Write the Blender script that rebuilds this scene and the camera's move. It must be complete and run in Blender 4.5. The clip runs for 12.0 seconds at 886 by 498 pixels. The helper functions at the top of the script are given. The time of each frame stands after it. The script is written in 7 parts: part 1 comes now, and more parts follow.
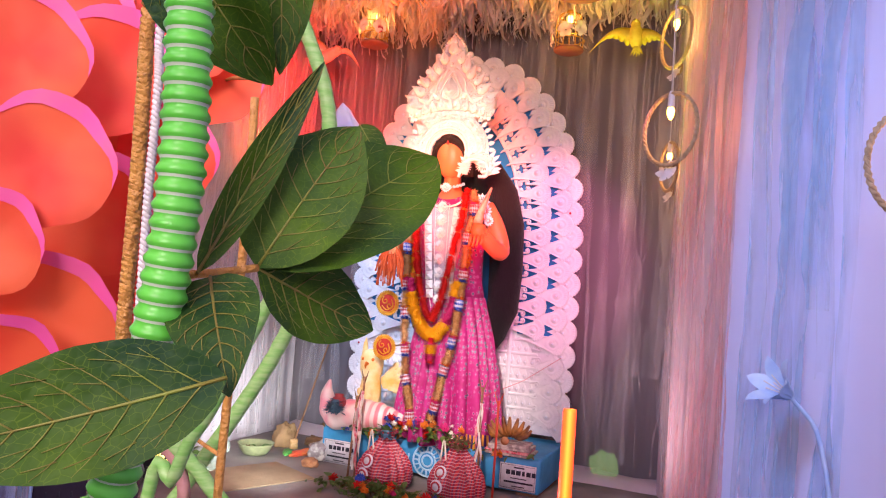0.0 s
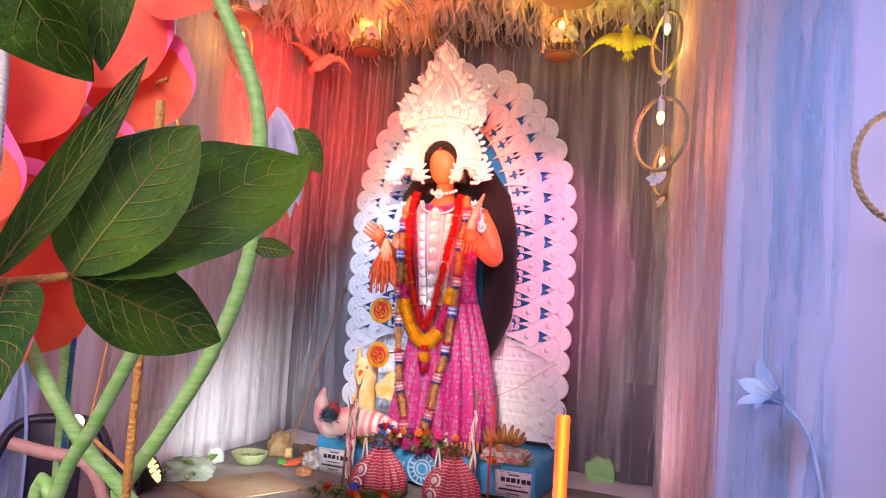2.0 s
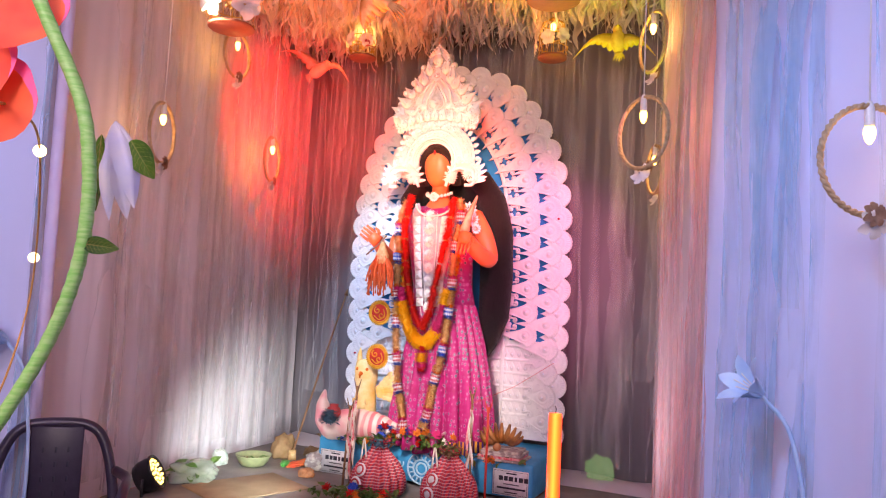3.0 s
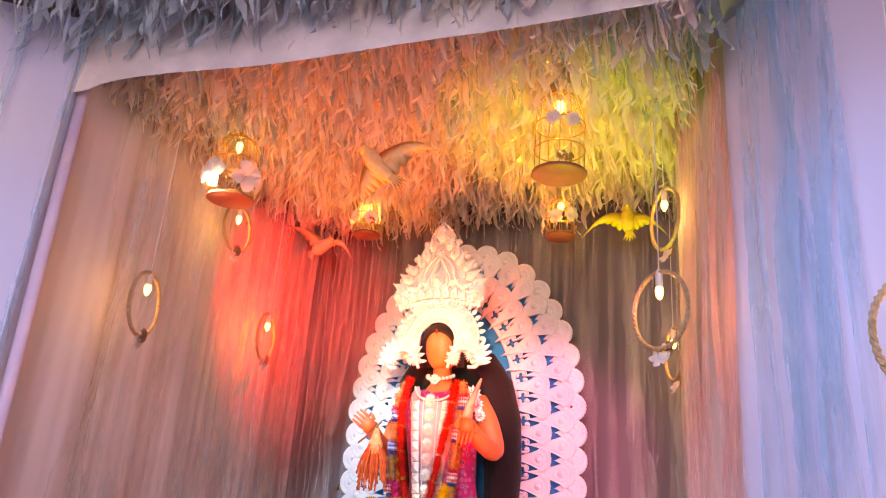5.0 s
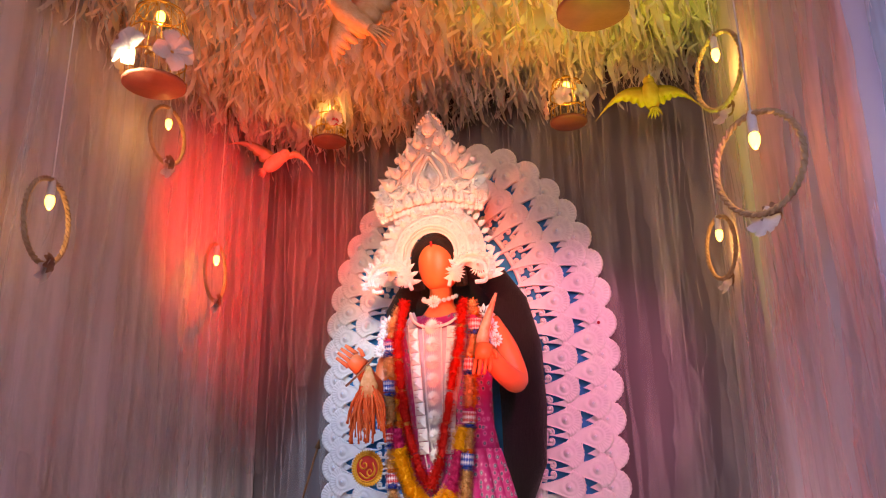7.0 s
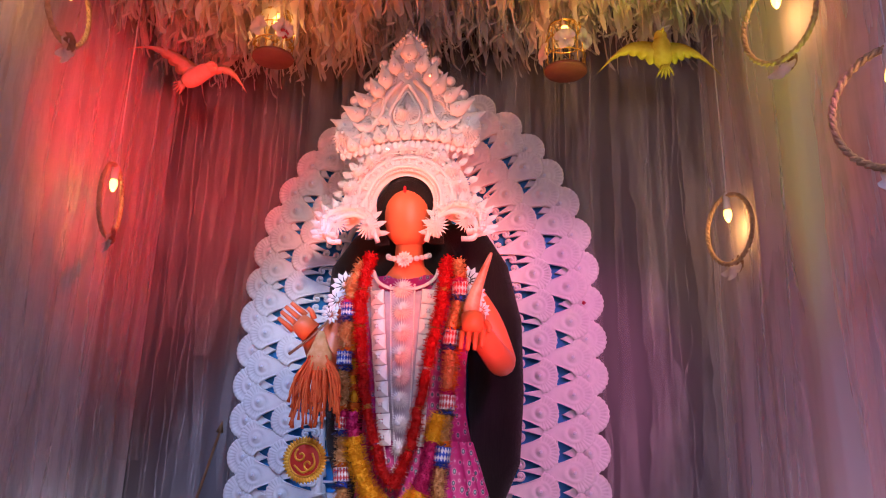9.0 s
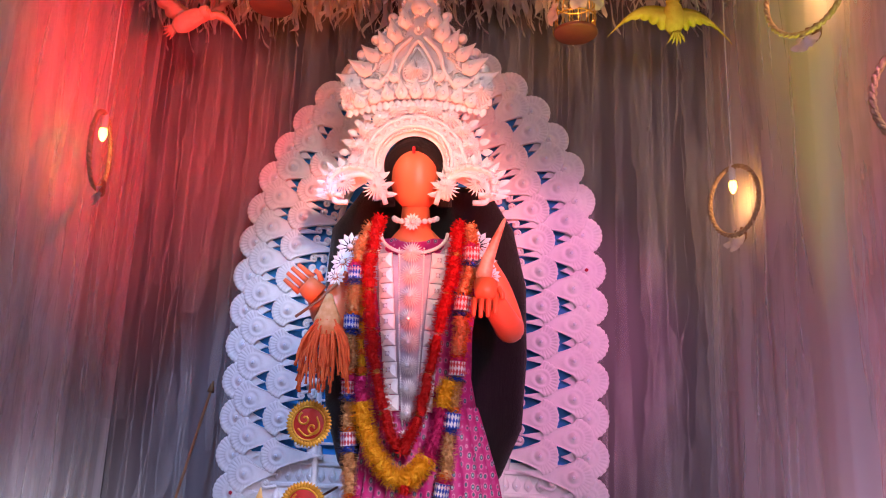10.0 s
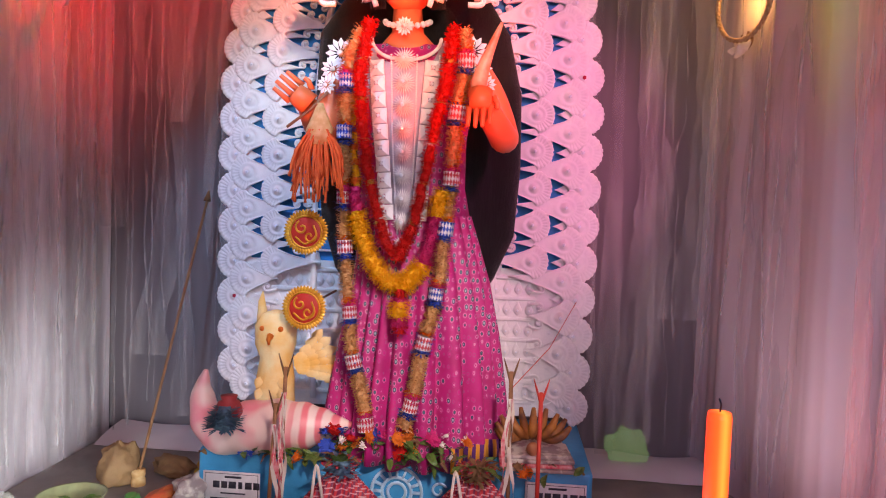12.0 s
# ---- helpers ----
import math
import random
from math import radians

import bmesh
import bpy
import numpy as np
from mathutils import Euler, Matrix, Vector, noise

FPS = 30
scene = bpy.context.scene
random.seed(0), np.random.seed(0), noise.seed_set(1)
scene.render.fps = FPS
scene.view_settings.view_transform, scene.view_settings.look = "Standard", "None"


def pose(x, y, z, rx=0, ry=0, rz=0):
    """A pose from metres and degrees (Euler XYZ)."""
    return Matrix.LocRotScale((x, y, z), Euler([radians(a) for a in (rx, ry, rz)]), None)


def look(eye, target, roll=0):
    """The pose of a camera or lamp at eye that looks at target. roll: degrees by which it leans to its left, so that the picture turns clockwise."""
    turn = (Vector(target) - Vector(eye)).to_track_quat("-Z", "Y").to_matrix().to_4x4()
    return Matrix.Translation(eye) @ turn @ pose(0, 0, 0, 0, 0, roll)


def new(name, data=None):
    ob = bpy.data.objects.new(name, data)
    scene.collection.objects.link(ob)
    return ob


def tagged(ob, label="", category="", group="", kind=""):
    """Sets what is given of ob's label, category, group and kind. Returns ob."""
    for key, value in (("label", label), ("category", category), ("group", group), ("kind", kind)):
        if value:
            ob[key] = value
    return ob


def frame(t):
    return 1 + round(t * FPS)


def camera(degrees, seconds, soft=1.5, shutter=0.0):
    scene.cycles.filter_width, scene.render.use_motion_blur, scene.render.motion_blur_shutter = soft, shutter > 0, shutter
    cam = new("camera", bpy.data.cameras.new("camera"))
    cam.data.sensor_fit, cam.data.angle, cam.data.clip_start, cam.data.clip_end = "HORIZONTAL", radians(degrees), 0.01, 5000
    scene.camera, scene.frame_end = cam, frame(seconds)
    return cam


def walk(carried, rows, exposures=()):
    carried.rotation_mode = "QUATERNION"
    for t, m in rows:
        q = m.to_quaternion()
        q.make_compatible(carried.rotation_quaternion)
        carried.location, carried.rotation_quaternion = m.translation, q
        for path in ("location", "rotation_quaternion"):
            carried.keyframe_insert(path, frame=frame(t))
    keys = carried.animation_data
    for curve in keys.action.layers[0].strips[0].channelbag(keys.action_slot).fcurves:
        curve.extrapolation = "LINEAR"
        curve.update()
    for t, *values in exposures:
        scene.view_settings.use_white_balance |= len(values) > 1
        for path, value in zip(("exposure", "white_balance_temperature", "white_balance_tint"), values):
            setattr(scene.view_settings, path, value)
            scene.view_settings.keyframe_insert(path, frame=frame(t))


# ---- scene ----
cam = camera(63.0, 12.0, soft=1.1)
PATH = [
    (0, (0.344, 0.251, 1.311), (-0.436, 2.089, 1.432), 4.3),
    (0.5, (0.343, 0.252, 1.312), (-0.43, 2.093, 1.438), 4.2),
    (1, (0.343, 0.256, 1.312), (-0.427, 2.096, 1.445), 4.1),
    (1.5, (0.35, 0.261, 1.313), (-0.419, 2.102, 1.456), 3.9),
    (2, (0.367, 0.269, 1.313), (-0.411, 2.106, 1.453), 3.8),
    (2.5, (0.434, 0.248, 1.31), (-0.371, 2.073, 1.454), 3.7),
    (2.7, (0.455, 0.257, 1.312), (-0.357, 2.079, 1.454), 3.2),
    (4.3, (0.509, 0.382, 1.303), (-0.352, 2.162, 1.601), 2.4),
    (4.5, (0.487, 0.419, 1.321), (-0.371, 2.149, 1.841), 2.8),
    (5, (0.429, 0.515, 1.323), (-0.411, 2.21, 1.97), 4.3),
    (5.5, (0.375, 0.669, 1.313), (-0.467, 2.386, 1.9), 3.1),
    (6, (0.285, 0.813, 1.301), (-0.571, 2.533, 1.856), 1.0),
    (6.5, (0.097, 0.935, 1.316), (-0.688, 2.691, 1.865), -0.2),
    (7, (-0.047, 1.062, 1.285), (-0.749, 2.854, 1.83), -1.2),
    (7.5, (-0.182, 1.206, 1.296), (-0.859, 3.013, 1.82), -0.9),
    (7.7, (-0.251, 1.238, 1.293), (-0.875, 3.066, 1.813), 2.1),
    (9.3, (-0.629, 1.451, 1.276), (-0.923, 3.358, 1.805), 0.5),
    (9.5, (-0.664, 1.441, 1.293), (-0.948, 3.355, 1.799), 0.4),
    (10, (-0.731, 1.454, 1.305), (-0.94, 3.398, 1.726), 2.1),
    (10.5, (-0.742, 1.458, 1.307), (-0.913, 3.431, 1.589), 2.8),
    (11, (-0.732, 1.461, 1.317), (-0.902, 3.454, 1.357), 2.0),
    (11.5, (-0.735, 1.47, 1.315), (-0.903, 3.457, 1.171), 2.1),
    (12, (-0.732, 1.461, 1.315), (-0.91, 3.45, 1.209), 2.0),
]
# metering drifts as the phone moves in; white balance stands for changing stage colours
EXPOSURES = [(0, 1.24, 6700, 8), (2.7, 1.18, 6700, 4), (4.5, 1.34, 8000, 0), (6.5, 1.2, 8000, 0), (7.0, 0.5, 7400, 6), (7.7, 0.08, 6300, 20), (9.3, 0.16, 6000, 20), (10.0, 0.36, 6000, 18), (10.5, 0.26, 6000, 18), (11.2, 0.22, 6500, 12), (12, 0.55, 6800, 10)]
walk(cam, [(t, look(eye, target, roll)) for t, eye, target, roll in PATH], EXPOSURES)

# ---- world and lights ----
world = bpy.data.worlds.new("world")
scene.world = world
world.use_nodes = True
world.node_tree.nodes["Background"].inputs["Color"].default_value = (0.62, 0.58, 0.9, 1)
world.node_tree.nodes["Background"].inputs["Strength"].default_value = 0.16


def lamp(name, kind, power, color, eye, target, size=0.1, cone=60, blend=0.6):
    data = bpy.data.lights.new(name, kind)
    data.energy, data.color = power, color
    if kind == "AREA":
        data.size = size
    else:
        data.shadow_soft_size = size
    if kind == "SPOT":
        data.spot_size, data.spot_blend = radians(cone), blend
    ob = new(name, data)
    ob.matrix_world = look(eye, target)
    return ob


# unseen fills for the hall's general light, and the coloured stage par lights
lamp("hall_fill", "AREA", 12, (0.88, 0.54, 1.0), (-0.5, 0.1, 2.95), (-0.8, 2.0, 1.0), size=1.6)
# added fill behind the camera that lifts the near flowers, no known source
lamp("front_fill", "AREA", 20, (1.0, 0.78, 0.85), (0.5, -1.3, 2.1), (-0.2, 1.5, 1.3), size=0.9)
lamp("warm_spot", "SPOT", 30, (1.0, 0.8, 0.55), (-1.75, 2.5, 2.5), (-1.05, 3.5, 2.3), size=0.06, cone=46, blend=0.9)
lamp("front_par", "SPOT", 115, (1.0, 0.86, 0.64), (-0.2, 1.0, 2.3), (-1.05, 3.5, 1.9), size=0.05, cone=22, blend=0.9)
# extra spot added to lift the skirt, no such stage light known
lamp("skirt_fill", "SPOT", 190, (1.0, 0.8, 0.78), (-0.3, 1.1, 2.2), (-1.02, 3.45, 0.9), size=0.05, cone=24, blend=0.9)
lamp("red_corner_par", "SPOT", 38, (1.0, 0.003, 0.006), (-1.42, 3.25, 2.3), (-2.25, 3.85, 2.3), size=0.05, cone=92, blend=1.0)
lamp("red_front_par", "SPOT", 230, (1.0, 0.045, 0.02), (-0.15, 1.75, 1.0), (-0.95, 3.5, 1.82), size=0.05, cone=22, blend=0.8)
lamp("yellow_par", "SPOT", 230, (0.66, 0.78, 0.02), (-0.25, 3.4, 0.5), (-0.3, 3.25, 3.0), size=0.05, cone=36, blend=1.0)
lamp("orange_par", "SPOT", 260, (1.0, 0.15, 0.02), (-1.25, 2.6, 0.5), (-1.12, 3.15, 3.0), size=0.05, cone=56, blend=1.0)
lamp("blue_white_par", "SPOT", 80, (0.34, 0.6, 1.0), (-1.45, 2.2, 2.55), (-1.48, 3.85, 1.3), size=0.05, cone=36, blend=0.8)
lamp("pink_par", "SPOT", 52, (1.0, 0.2, 0.5), (0.0, 2.5, 2.2), (-0.6, 3.85, 1.6), size=0.05, cone=42, blend=0.8)
lamp("white_par", "SPOT", 46, (0.86, 0.93, 1.0), (-1.35, 2.75, 0.62), (-2.22, 3.6, 0.55), size=0.2, cone=58, blend=1.0)
lamp("mauve_floor_par", "SPOT", 8, (1.0, 0.68, 0.8), (-0.4, 3.15, 0.5), (0.05, 3.6, 1.45), size=0.1, cone=120, blend=1.0)
lamp("blue_side_par", "SPOT", 52, (0.24, 0.46, 1.0), (-0.2, 0.6, 2.7), (0.85, 2.4, 1.3), size=0.1, cone=68, blend=0.9)
lamp("lavender_side_par", "SPOT", 40, (0.62, 0.6, 1.0), (-0.6, 0.0, 2.6), (-2.5, 1.6, 1.6), size=0.1, cone=50, blend=0.9)


# ---- materials ----
def mat(name, color, rough=0.6, metal=0.0, color2=None, scale=20.0, stretch=(1, 1, 1), bump=0.0, sheen=0.0, trans=0.0, emit=None, power=0.0, detail=4.0, mix_lo=0.35, mix_hi=0.65, coords="Object", alpha=1.0, sss=0.0, islands=0.0, ragged=None, veil=0.0):
    m = bpy.data.materials.new(name)
    m.use_nodes = True
    nt = m.node_tree
    b = nt.nodes["Principled BSDF"]
    b.inputs["Roughness"].default_value = rough
    b.inputs["Metallic"].default_value = metal
    b.inputs["Base Color"].default_value = (*color, 1)
    b.inputs["Transmission Weight"].default_value = trans
    b.inputs["Sheen Weight"].default_value = sheen
    b.inputs["Alpha"].default_value = alpha
    if sss:
        b.inputs["Subsurface Weight"].default_value = sss
        b.inputs["Subsurface Radius"].default_value = (0.02, 0.01, 0.006)
    tc = nt.nodes.new("ShaderNodeTexCoord")
    mp = nt.nodes.new("ShaderNodeMapping")
    mp.inputs["Scale"].default_value = stretch
    nt.links.new(tc.outputs[coords], mp.inputs["Vector"])
    nz = nt.nodes.new("ShaderNodeTexNoise")
    nz.inputs["Scale"].default_value, nz.inputs["Detail"].default_value = scale, detail
    nt.links.new(mp.outputs["Vector"], nz.inputs["Vector"])
    if color2 is None:
        color2 = tuple(c * 0.82 for c in color)
    ramp = nt.nodes.new("ShaderNodeValToRGB")
    ramp.color_ramp.elements[0].position, ramp.color_ramp.elements[1].position = mix_lo, mix_hi
    ramp.color_ramp.elements[0].color, ramp.color_ramp.elements[1].color = (*color, 1), (*color2, 1)
    nt.links.new(nz.outputs["Fac"], ramp.inputs["Fac"])
    out = ramp.outputs["Color"]
    if islands:
        geo = nt.nodes.new("ShaderNodeNewGeometry")
        hsv = nt.nodes.new("ShaderNodeHueSaturation")
        mr = nt.nodes.new("ShaderNodeMapRange")
        mr.inputs["To Min"].default_value, mr.inputs["To Max"].default_value = 1 - islands, 1 + islands
        nt.links.new(geo.outputs["Random Per Island"], mr.inputs["Value"])
        nt.links.new(mr.outputs["Result"], hsv.inputs["Value"])
        nt.links.new(out, hsv.inputs["Color"])
        out = hsv.outputs["Color"]
    nt.links.new(out, b.inputs["Base Color"])
    if bump:
        fine = nt.nodes.new("ShaderNodeTexNoise")
        fine.inputs["Scale"].default_value, fine.inputs["Detail"].default_value = scale * 4, 3
        nt.links.new(mp.outputs["Vector"], fine.inputs["Vector"])
        bp = nt.nodes.new("ShaderNodeBump")
        bp.inputs["Strength"].default_value, bp.inputs["Distance"].default_value = bump, 0.01
        nt.links.new(fine.outputs["Fac"], bp.inputs["Height"])
        nt.links.new(bp.outputs["Normal"], b.inputs["Normal"])
    if ragged:
        holes = nt.nodes.new("ShaderNodeTexNoise")
        holes.inputs["Scale"].default_value, holes.inputs["Detail"].default_value = ragged[0], 5
        hm = nt.nodes.new("ShaderNodeMapping")
        hm.inputs["Scale"].default_value = (1, 1, ragged[1])
        nt.links.new(tc.outputs[coords], hm.inputs["Vector"])
        nt.links.new(hm.outputs["Vector"], holes.inputs["Vector"])
        hr = nt.nodes.new("ShaderNodeMapRange")
        hr.inputs["From Min"].default_value, hr.inputs["From Max"].default_value = 0.38, 0.6
        hr.inputs["To Min"].default_value, hr.inputs["To Max"].default_value = ragged[2], ragged[3]
        nt.links.new(holes.outputs["Fac"], hr.inputs["Value"])
        nt.links.new(hr.outputs["Result"], b.inputs["Alpha"])
    if veil:
        # thin cloth: part of the light passes through
        tl = nt.nodes.new("ShaderNodeBsdfTranslucent")
        ms = nt.nodes.new("ShaderNodeMixShader")
        ms.inputs["Fac"].default_value = veil
        nt.links.new(out, tl.inputs["Color"])
        nt.links.new(b.outputs["BSDF"], ms.inputs[1])
        nt.links.new(tl.outputs["BSDF"], ms.inputs[2])
        nt.links.new(ms.outputs["Shader"], nt.nodes["Material Output"].inputs["Surface"])
    if emit:
        b.inputs["Emission Color"].default_value = (*emit, 1)
        b.inputs["Emission Strength"].default_value = power
    return m


M = {}
M["backcloth"] = mat("backcloth", (0.2, 0.175, 0.19), 0.95, color2=(0.165, 0.145, 0.16), scale=3, stretch=(5, 5, 0.4), detail=2)
M["drape"] = mat("drape", (0.63, 0.57, 0.6), 0.9, color2=(0.57, 0.51, 0.54), scale=2, stretch=(3, 3, 0.5), detail=2)
M["blue_drape"] = mat("blue_drape", (0.66, 0.65, 0.86), 0.85, color2=(0.56, 0.63, 0.87), scale=1.0, stretch=(2, 2, 0.3), detail=1.0, mix_lo=0.3, mix_hi=0.7)
M["white_cloth"] = mat("white_cloth", (0.8, 0.78, 0.8), 0.85, scale=8, bump=0.2)
M["stage"] = mat("stage", (0.33, 0.3, 0.28), 0.8, color2=(0.22, 0.2, 0.19), scale=5, bump=0.3)
M["ground"] = mat("ground", (0.3, 0.27, 0.24), 0.9, color2=(0.2, 0.18, 0.16), scale=3, bump=0.3)
M["foam"] = mat("foam", (0.84, 0.83, 0.84), 0.55, color2=(0.76, 0.75, 0.78), scale=30, bump=0.08)
M["board_blue"] = mat("board_blue", (0.03, 0.28, 0.68), 0.6, scale=12)
M["plinth"] = mat("plinth", (0.05, 0.33, 0.62), 0.5, color2=(0.03, 0.26, 0.52), scale=14, bump=0.15)
M["skin"] = mat("skin", (0.74, 0.19, 0.07), 0.4, color2=(0.7, 0.165, 0.06), scale=8)
M["hair"] = mat("hair", (0.008, 0.007, 0.008), 0.5, color2=(0.02, 0.018, 0.018), scale=60, stretch=(8, 8, 0.3), bump=0.8)
M["feather"] = mat("feather", (0.86, 0.83, 0.8), 0.9, color2=(0.78, 0.73, 0.68), scale=10, islands=0.14, veil=0.45)


# ---- building helpers ----
def link(name, bm, material, parent=None, smooth=True):
    me = bpy.data.meshes.new(name)
    bm.to_mesh(me)
    bm.free()
    for m in (material if isinstance(material, (list, tuple)) else [material]):
        me.materials.append(m)
    if smooth:
        me.shade_smooth()
    ob = new(name, me)
    if parent is not None:
        ob.parent = parent
    return ob


def part(name, bm, material, parent, label="", smooth=True):
    ob = link(name, bm, material, parent, smooth)
    return tagged(ob, label) if label else ob


def thing(name, m, label, category, group="", kind=""):
    ob = new(name)
    ob.empty_display_size = 0.05
    ob.matrix_world = m
    return tagged(ob, label, category, group, kind)


def box(sx, sy, sz, c=(0, 0, 0), bevel=0.0, rot=None, bm=None):
    bm = bm or bmesh.new()
    m = Matrix.Translation(c) @ (rot.to_4x4() if rot else Matrix()) @ Matrix.Diagonal((sx, sy, sz, 1))
    r = bmesh.ops.create_cube(bm, size=1, matrix=m)
    if bevel:
        es = list({e for v in r["verts"] for e in v.link_edges})
        bmesh.ops.bevel(bm, geom=es, offset=bevel, segments=2, affect="EDGES", profile=0.5)
    return bm


def lathe(profile, n=24, m=None, bm=None, cap=True):
    """A turned shape from (radius, z) pairs, bottom to top."""
    bm = bm or bmesh.new()
    m = m or Matrix()
    rings = []
    for r, z in profile:
        rings.append([bm.verts.new(m @ Vector((r * math.cos(2 * math.pi * i / n), r * math.sin(2 * math.pi * i / n), z))) for i in range(n)])
    for a, b in zip(rings, rings[1:]):
        for i in range(n):
            bm.faces.new((a[i], a[(i + 1) % n], b[(i + 1) % n], b[i]))
    if cap:
        bm.faces.new(rings[0][::-1])
        bm.faces.new(rings[-1])
    return bm


def tube(points, radius, n=8, bm=None, cap=True):
    """A round bar along points; radius is a number or a function of the share of the way."""
    bm = bm or bmesh.new()
    pts = [Vector(p) for p in points]
    rings, side = [], None
    for i, p in enumerate(pts):
        d = (pts[min(i + 1, len(pts) - 1)] - pts[max(i - 1, 0)]).normalized()
        if side is None:
            side = d.orthogonal().normalized()
        side = (side - d * side.dot(d)).normalized()
        up = d.cross(side)
        r = radius(i / max(1, len(pts) - 1)) if callable(radius) else radius
        rings.append([bm.verts.new(p + r * (math.cos(2 * math.pi * k / n) * side + math.sin(2 * math.pi * k / n) * up)) for k in range(n)])
    for a, b in zip(rings, rings[1:]):
        for k in range(n):
            bm.faces.new((a[k], a[(k + 1) % n], b[(k + 1) % n], b[k]))
    if cap and len(rings) > 1:
        bm.faces.new(rings[0][::-1])
        bm.faces.new(rings[-1])
    return bm


def loft(sections, n=24, bm=None):
    """Stacked ellipses (cx, cy, z, rx, ry), bottom to top."""
    bm = bm or bmesh.new()
    rings = []
    for cx, cy, z, rx, ry in sections:
        rings.append([bm.verts.new((cx + rx * math.cos(2 * math.pi * i / n), cy + ry * math.sin(2 * math.pi * i / n), z)) for i in range(n)])
    for a, b in zip(rings, rings[1:]):
        for i in range(n):
            bm.faces.new((a[i], a[(i + 1) % n], b[(i + 1) % n], b[i]))
    bm.faces.new(rings[0][::-1])
    bm.faces.new(rings[-1])
    return bm


def smooth_line(points, n=8):
    """A curved line through points."""
    pts = [Vector(p) for p in points]
    pts = [2 * pts[0] - pts[1]] + pts + [2 * pts[-1] - pts[-2]]
    out = []
    for i in range(1, len(pts) - 2):
        a, b, c, d = pts[i - 1:i + 3]
        for k in range(n):
            t = k / n
            out.append(0.5 * (2 * b + (c - a) * t + (2 * a - 5 * b + 4 * c - d) * t * t + (3 * b - a - 3 * c + d) * t ** 3))
    out.append(pts[-2])
    return out


def curtain(line, z0, z1, step=0.012, depth=0.02, pitch=0.11, seed=0, thick=0.006, flare=0.0):
    """A hanging cloth along a line in plan, with pleats that wander and fade towards the top."""
    pts = [Vector((*p, 0)) for p in line]
    path = []
    for a, b in zip(pts, pts[1:]):
        k = max(2, int((b - a).length / step))
        path += [(a.lerp(b, i / k), (b - a).normalized()) for i in range(k)]
    path.append((pts[-1], (pts[-1] - pts[-2]).normalized()))
    bm = bmesh.new()
    rows, nz = [], 16
    for j in range(nz + 1):
        f = j / nz
        z = z0 + (z1 - z0) * f
        row = []
        for i, (p, d) in enumerate(path):
            s = i * step
            nrm = Vector((d.y, -d.x, 0))
            q = s / pitch
            w = 1.4 * noise.noise((q * 0.9, z * 0.3, seed * 3.1)) + 0.55 * noise.noise((q * 2.3, z * 0.45, seed * 7.7)) + 0.14 * noise.noise((q * 5.5, z * 0.9, seed * 1.3))
            w += 1.1 * noise.noise((q * 0.3, z * 0.4, seed * 5.9))
            amp = depth * (1.15 - 0.45 * f)
            row.append(bm.verts.new(p + Vector((0, 0, z)) + nrm * (amp * w + flare * (1 - f))))
        rows.append(row)
    for a, b in zip(rows, rows[1:]):
        for i in range(len(path) - 1):
            bm.faces.new((a[i], a[i + 1], b[i + 1], b[i]))
    return bm


# ---- the large structure ----
FLOOR, GROUND, TOP = 0.42, 0.0, 3.05
tagged(link("ground", box(7, 8, 0.1, (-0.5, 1.5, GROUND - 0.05)), M["ground"]), "trodden earth floor of the festival tent", "floor", kind="structure")
tagged(link("stage", box(2.45, 2.0, 0.1, (-1.0, 3.35, FLOOR - 0.05), 0.01), M["stage"]), "low stage floor covered with dull cloth sheeting", "stage", kind="structure")
tagged(link("wall_north", box(3.2, 0.08, 3.5, (-1.1, 4.3, 1.4)), M["backcloth"]), "dark grey cloth back wall of the shrine niche", "wall", kind="structure")
tagged(link("wall_west", box(0.08, 2.4, 3.5, (-2.42, 3.2, 1.4)), M["drape"]), "pale cloth side wall behind the gauze drapes", "wall", kind="structure")
tagged(link("wall_east", box(0.08, 6.2, 3.5, (1.25, 0.9, 1.4)), M["blue_drape"]), "pale blue cloth tent side wall", "wall", kind="structure")
tagged(link("wall_far_west", box(0.08, 4.6, 3.5, (-2.95, 0.1, 1.4)), M["blue_drape"]), "pale lavender cloth tent side wall", "wall", kind="structure")
tagged(link("wall_south", box(4.6, 0.08, 3.5, (-0.9, -2.1, 1.4)), M["blue_drape"]), "pale cloth tent wall behind the entrance", "wall", kind="structure")
tagged(link("ceiling", box(4.4, 6.6, 0.06, (-0.85, 1.1, TOP + 0.05)), M["white_cloth"]), "white cloth tent ceiling", "ceiling", kind="structure")

tagged(link("back_curtain", curtain([(-2.28, 4.16), (0.05, 4.16)], FLOOR, 3.0, seed=1, depth=0.016, pitch=0.11), M["backcloth"]), "grey gauzy curtain hanging behind the idol", "curtain")
tagged(link("side_curtain", curtain([(-1.93, 2.04), (-2.05, 2.5), (-2.24, 3.5), (-2.26, 4.15)], FLOOR - 0.1, 3.0, seed=2, depth=0.02, pitch=0.15), M["drape"]), "pale gauze side curtain with ragged edge", "curtain")
tagged(link("side_curtain", curtain([(-0.03, 4.15), (0.08, 3.35), (0.3, 2.92)], FLOOR - 0.1, 3.0, seed=3, depth=0.018, pitch=0.12), M["drape"]), "pale mauve gauze side curtain", "curtain")
tagged(link("front_curtain", curtain([(0.3, 2.9), (0.75, 2.42), (1.15, 2.1)], GROUND, 3.0, seed=4, depth=0.026, pitch=0.26), M["blue_drape"]), "pale blue and lavender satin curtain", "curtain")
